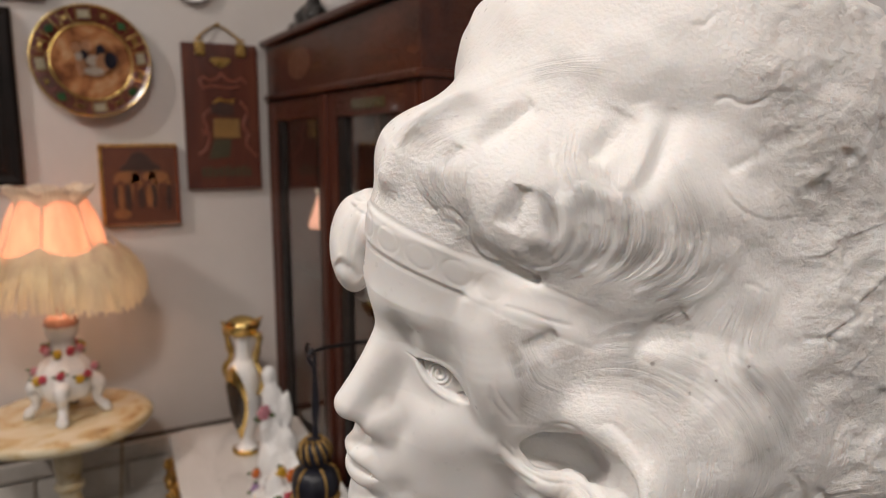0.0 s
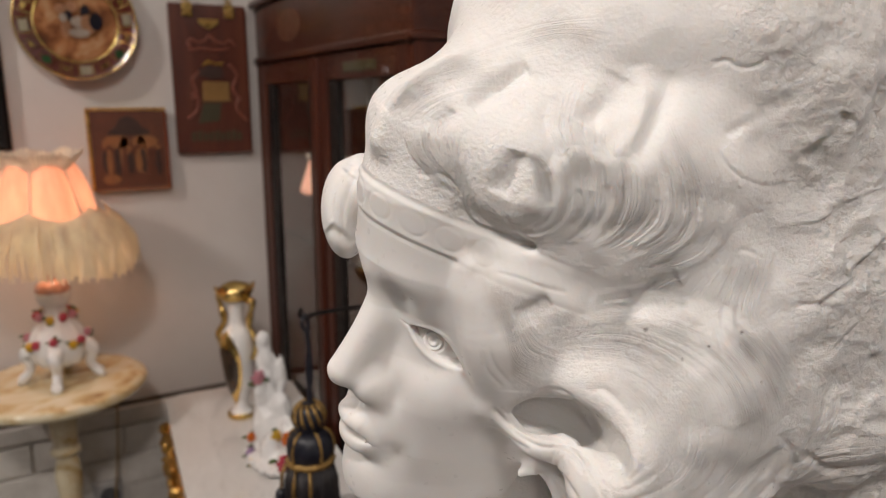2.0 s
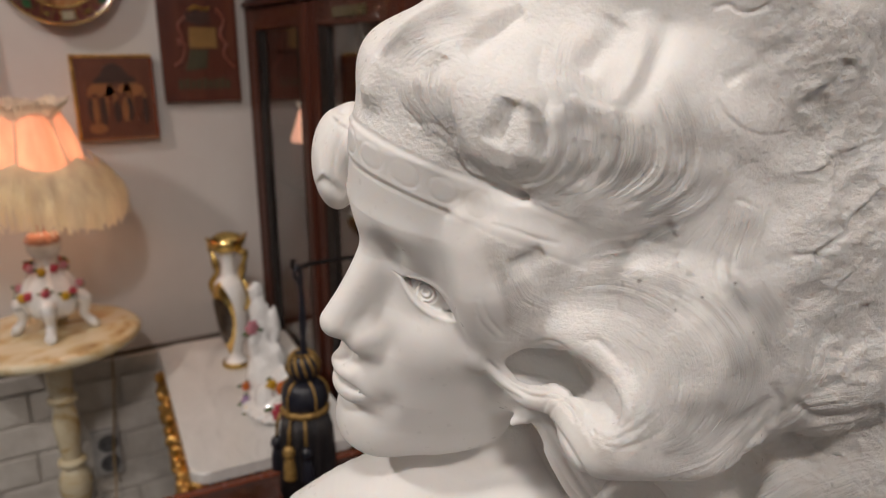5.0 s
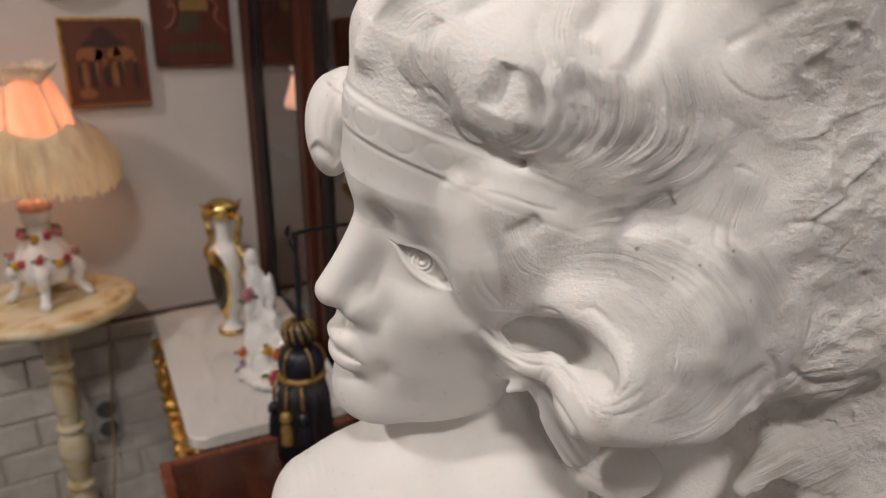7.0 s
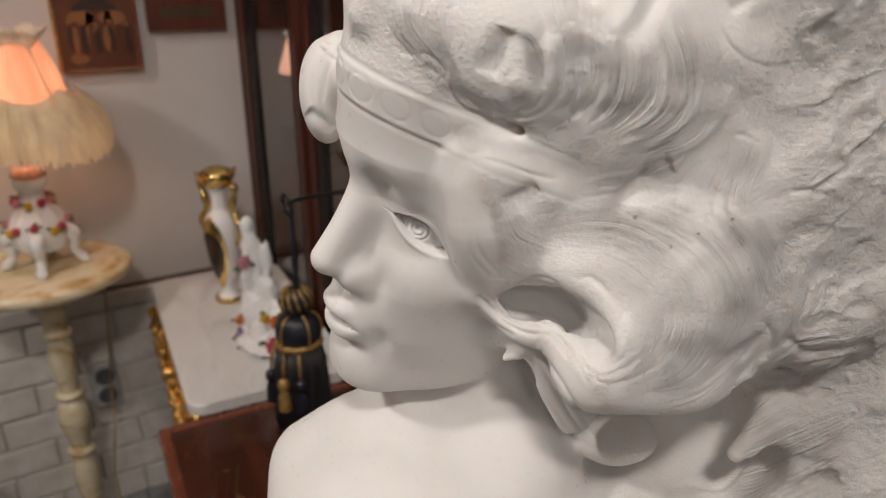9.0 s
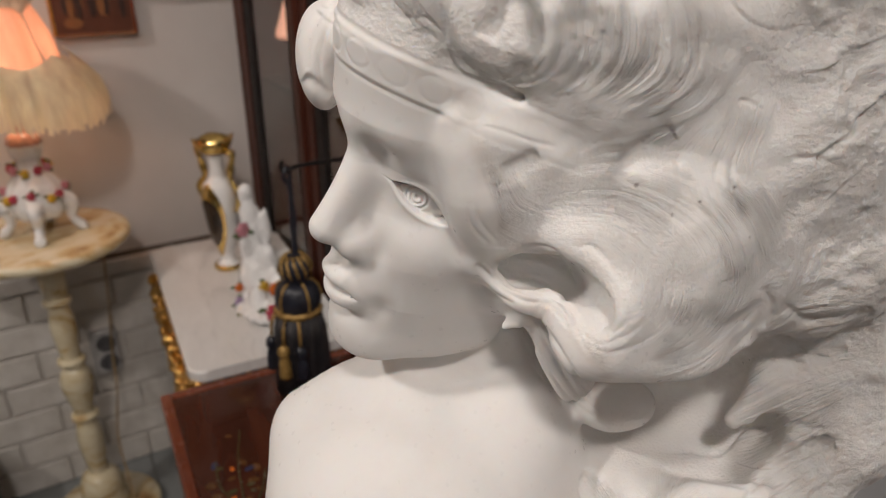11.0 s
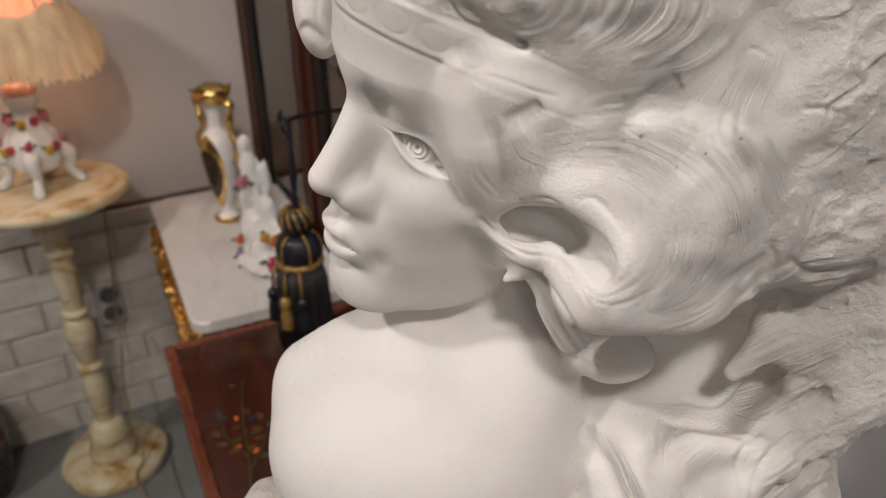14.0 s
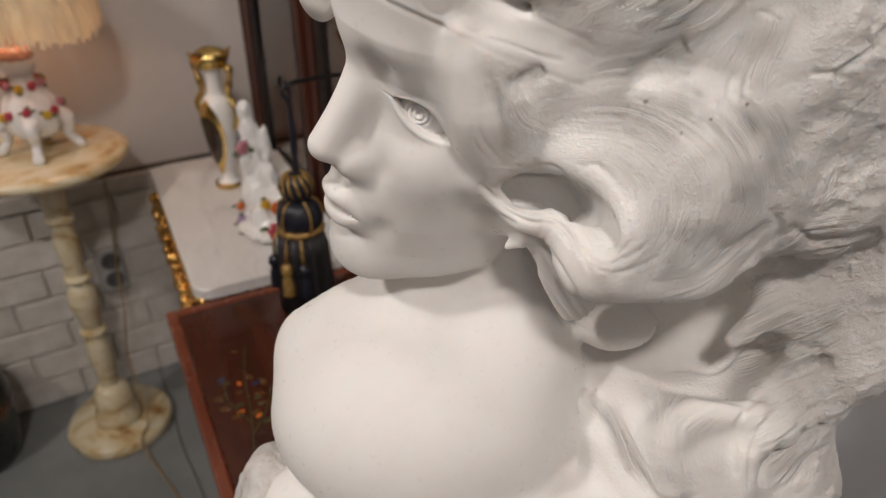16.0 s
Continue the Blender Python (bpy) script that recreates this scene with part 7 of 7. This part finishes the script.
# ---- tassel on its hook ----
def tassel():
    e = thing("curtain_tassel", "large navy and gold passementerie tassel hanging from a hook", "tassel", (0.342, 1.045, 0.0))
    part("hook", tube_bm(smooth_profile([(0.180, -0.005, 1.066), (0.10, 0.0, 1.068), (0.020, 0.0, 1.068), (0.0, 0.0, 1.062), (-0.008, 0.0, 1.070), (-0.004, 0.0, 1.080)], 5), 0.0035, 8), EBONY, e, "black iron hook arm", True)
    for s in (-1, 1):
        line = smooth_profile([(0.0, 0.0, 1.070), (0.006 * s, 0.003 * s, 1.055), (0.004, 0.0, 1.03), (0.004 + 0.0035 * s, 0.002 * s, 0.97), (0.003 - 0.002 * s, 0.0, 0.93), (0.003, 0, 0.912)], 6)
        part("cord", tube_bm(line, 0.0034, 8), NAVY, e, smooth=True)
    part("ball", lathe_bm(smooth_profile([(0.006, 0.922), (0.020, 0.915), (0.026, 0.898), (0.022, 0.880), (0.014, 0.874)], 5), 32, lobes=12, depth=0.05), NAVY, e, smooth=True)
    for i in range(12):
        a = 2 * math.pi * i / 12
        pts = [((r + 0.001) * math.cos(a + t), (r + 0.001) * math.sin(a + t), z) for r, z, t in ((0.012, 0.921, 0.0), (0.022, 0.912, 0.15), (0.0265, 0.898, 0.3), (0.0225, 0.886, 0.45))]
        part("gold_twist", tube_bm(pts, 0.0028, 6), GOLD_THREAD, e, smooth=True)
    part("head", lathe_bm(smooth_profile([(0.014, 0.876), (0.030, 0.868), (0.038, 0.848), (0.036, 0.830), (0.030, 0.822)], 5), 36, lobes=24, depth=0.015), NAVY, e, smooth=True)
    for i in range(5):
        a = 2 * math.pi * i / 5 + 3.6
        pts = [((r + 0.001) * math.cos(a), (r + 0.001) * math.sin(a), z) for r, z in ((0.016, 0.876), (0.0305, 0.868), (0.0385, 0.848), (0.0365, 0.830), (0.034, 0.822))]
        part("gold_stripe", tube_bm(smooth_profile(pts, 3), 0.0022, 6), GOLD_THREAD, e, smooth=True)
    part("collar", lathe_bm([(0.034, 0.816), (0.040, 0.819), (0.040, 0.825), (0.034, 0.828)], 36, lobes=18, depth=0.03), GOLD_THREAD, e, smooth=True)
    part("skirt_core", lathe_bm([(0.034, 0.664), (0.042, 0.70), (0.038, 0.80), (0.030, 0.818)], 36), SKIRT, e)
    rnd = random.Random(2)
    bm = bmesh.new()
    for i in range(170):
        a = 2 * math.pi * i / 170
        r = 0.043 + rnd.uniform(-0.003, 0.004)
        pts = [(0.035 * math.cos(a), 0.035 * math.sin(a), 0.818), ((r - 0.003) * math.cos(a), (r - 0.003) * math.sin(a), 0.78), (r * math.cos(a), r * math.sin(a), 0.72), ((r + rnd.uniform(-0.004, 0.004)) * math.cos(a), (r + 0.001) * math.sin(a), 0.662 + rnd.uniform(-0.003, 0.010))]
        tube_bm(pts, 0.0017, 4, bm)
    tagged(part("skirt", bm, SKIRT, e, "dark bullion fringe skirt", True), kind="stuff")
    for i, a in enumerate((3.75, 4.35, 2.9)):
        c, s = math.cos(a), math.sin(a)
        part("small_cord", tube_bm([(0.040 * c, 0.040 * s, 0.818), (0.047 * c, 0.047 * s, 0.80), (0.049 * c, 0.049 * s, 0.775)], 0.003, 6), GOLD_THREAD, e, smooth=True)
        part("small_tassel", lathe_bm(smooth_profile([(0.004, 0.776), (0.009, 0.770), (0.010, 0.760), (0.007, 0.754), (0.010, 0.740), (0.011, 0.715)], 4), 16, (0.050 * c, 0.050 * s, 0)), GOLD_THREAD if i == 0 else NAVY, e, smooth=True)
    return e


tassel()


# ---- inlaid table that carries the bust ----
def display_table():
    e = thing("inlaid_table", "dark lacquered mahogany table with floral marquetry top", "table", (0.086, 0.711, 0.0), -3.6)
    lo, hi = (0.0, -0.95), (0.48, 0.462)
    part("top", box_bm((lo[0] + 0.020, lo[1] + 0.02, 0.622), (hi[0], hi[1] - 0.020, 0.6480), 0.0015), TABLE_TOP, e, "glossy dark top")
    part("banding", box_bm((lo[0], lo[1], 0.618), (lo[0] + 0.0198, hi[1], 0.650), 0.004), TABLE_EDGE, e, "red mahogany edge banding")
    part("banding", box_bm((lo[0] + 0.020, hi[1] - 0.0198, 0.618), (hi[0], hi[1], 0.650), 0.004), TABLE_EDGE, e)
    part("apron", box_bm((lo[0] + 0.03, lo[1] + 0.04, 0.50), (hi[0] - 0.03, hi[1] - 0.04, 0.617), 0.003), MAHOGANY, e)
    for x in (lo[0] + 0.045, hi[0] - 0.06):
        for y in (lo[1] + 0.07, hi[1] - 0.06):
            part("leg", lathe_bm(smooth_profile([(0.018, 0.0), (0.024, 0.03), (0.016, 0.06), (0.026, 0.30), (0.034, 0.50)], 4), 20, (x, y, 0)), MAHOGANY, e, smooth=True)
    rnd = random.Random(9)
    stems = ([(0.060, 0.06), (0.075, 0.14), (0.085, 0.22), (0.105, 0.30)], [(0.065, 0.09), (0.10, 0.14), (0.12, 0.19)], [(0.07, 0.12), (0.05, 0.18), (0.055, 0.24)])
    for st in stems:
        part("inlaid_stem", tube_bm([(x, y, 0.6484) for x, y in smooth_profile(st, 4)], 0.0016, 5), INLAY_GREEN, e)
    for i in range(26):
        st = stems[i % 3]
        x, y = smooth_profile(st, 8)[rnd.randrange(3, 8 * (len(st) - 1))]
        x, y = x + rnd.uniform(-0.016, 0.016), y + rnd.uniform(-0.016, 0.016)
        r, a = rnd.uniform(0.005, 0.010), rnd.random() * 3.1
        pts = [(x + r * math.cos(t) * math.cos(a) - 0.6 * r * math.sin(t) * math.sin(a), y + r * math.cos(t) * math.sin(a) + 0.6 * r * math.sin(t) * math.cos(a)) for t in [2 * math.pi * k / 10 for k in range(10)]]
        part("inlaid_petal", slab_bm(pts, 0.6478, 0.6486 + 0.0001 * (i % 4)), (INLAY_GOLD, INLAY_GOLD, INLAY_GREEN, ORANGE if i % 8 == 3 else INLAY_BLUE)[i % 4], e)
    return e


display_table()


# ---- socket, flex and floor things ----
def socket():
    y = WALL_Y - 0.030
    e = thing("double_socket", "off-white double wall socket on the brick", "socket", (0.070, y, 0.377))
    part("plate", box_bm((-0.034, -0.012, -0.062), (0.034, 0.012, 0.068), 0.005), PLASTIC, e)
    for z in (0.032, -0.024):
        d = part("outlet", lathe_bm([(0.023, 0.0), (0.024, 0.004), (0.019, 0.005), (0.018, 0.001)], 28), SOCKET_DARK, e)
        d.matrix_basis = pose(0.004, -0.012, z, 90, 0, 0)
        for s in (-1, 1):
            h = part("pin_hole", lathe_bm([(0.0028, 0.0), (0.0028, 0.0012)], 10), BLACK, d)
            h.matrix_basis = pose(s * 0.0095, 0, 0.0048)


socket()
e = thing("lamp_flex", "gold twisted lamp flex trailing over table foot and floor", "cable")
part("cable", tube_bm(smooth_profile([(0.10, 1.80, 0.795), (0.115, 1.835, 0.74), (0.10, 1.845, 0.52), (0.085, 1.84, 0.40), (0.075, 1.80, 0.30), (0.050, 1.70, 0.22), (0.052, 1.66, 0.12), (0.050, 1.61, 0.050), (0.028, 1.575, 0.042), (0.022, 1.545, 0.030), (0.036, 1.50, 0.004), (0.060, 1.38, 0.004), (0.075, 1.20, 0.004), (0.10, 0.95, 0.004)], 6), 0.0026, 8), CABLE, e, smooth=True)
e = thing("grey_flex", "thin grey flex lying on the grey floor", "cable")
part("cable", tube_bm(smooth_profile([(0.125, 1.88, 0.004), (0.120, 1.70, 0.004), (0.110, 1.52, 0.004), (0.115, 1.40, 0.004), (0.12, 1.2, 0.004), (0.14, 0.9, 0.004)], 5), 0.0022, 6), GREY_CABLE, e, smooth=True)


def dark_urn():
    e = thing("black_urn", "squat black lacquered urn standing on the floor", "urn", (-0.335, 1.74, 0.0))
    part("body", lathe_bm(smooth_profile([(0.07, 0.0), (0.085, 0.02), (0.100, 0.10), (0.108, 0.20), (0.09, 0.28), (0.06, 0.31)], 5), 40), BLACK, e, smooth=True)
    part("band", lathe_bm([(0.1075, 0.165), (0.110, 0.168), (0.110, 0.186), (0.1075, 0.189)], 40), PLATE_RED, e)
    part("rim", lathe_bm([(0.06, 0.308), (0.07, 0.314), (0.068, 0.324), (0.056, 0.326)], 40), BLACK, e, smooth=True)


dark_urn()

# ---- wainscot of whitewashed brick along the picture wall ----
tagged(part("ledge_strip", box_bm((LEFT_X, WALL_Y - 0.026, 0.588), (SIDE_X, WALL_Y - 0.0005, 0.630), 0.004), MORTAR), "white painted ledge along the top of the brickwork", "ledge", kind="structure")
tagged(part("ledge_gap", box_bm((LEFT_X, WALL_Y - 0.012, 0.631), (SIDE_X, WALL_Y - 0.0005, 0.640)), plain("grimy_gap", (0.10, 0.08, 0.065), 0.7)), "grimy dark joint above the ledge", "trim", kind="structure")
wain = tagged(part("wall_wainscot", box_bm((LEFT_X, WALL_Y - 0.012, 0.0), (SIDE_X, WALL_Y - 0.0006, 0.5875)), MORTAR), "low wall of whitewashed bricks", "wall", kind="structure")


def brick_mesh(k, length):
    rnd = random.Random(k)
    bm = box_bm((0, -0.007, 0), (length - 0.008, 0.002, 0.0755), 0.0035)
    for v in bm.verts:
        v.co += Vector((rnd.uniform(-1, 1), rnd.uniform(-1, 1), rnd.uniform(-1, 1))) * 0.0011
    me = bpy.data.meshes.new("brick")
    bm.to_mesh(me)
    bm.free()
    me.materials.append(BRICK)
    return me


wholes = [brick_mesh(k, 0.205) for k in range(7)]
rnd = random.Random(5)
for row in range(7):
    x = -1.30 + (0.1025 if row % 2 else 0.0) + rnd.uniform(-0.01, 0.01)
    while x < 0.50:
        b = new("brick", rnd.choice(wholes))
        b.parent = wain
        b.location = (x, WALL_Y - 0.012 - rnd.uniform(0, 0.002), 0.002 + row * 0.0836)
        x += 0.205
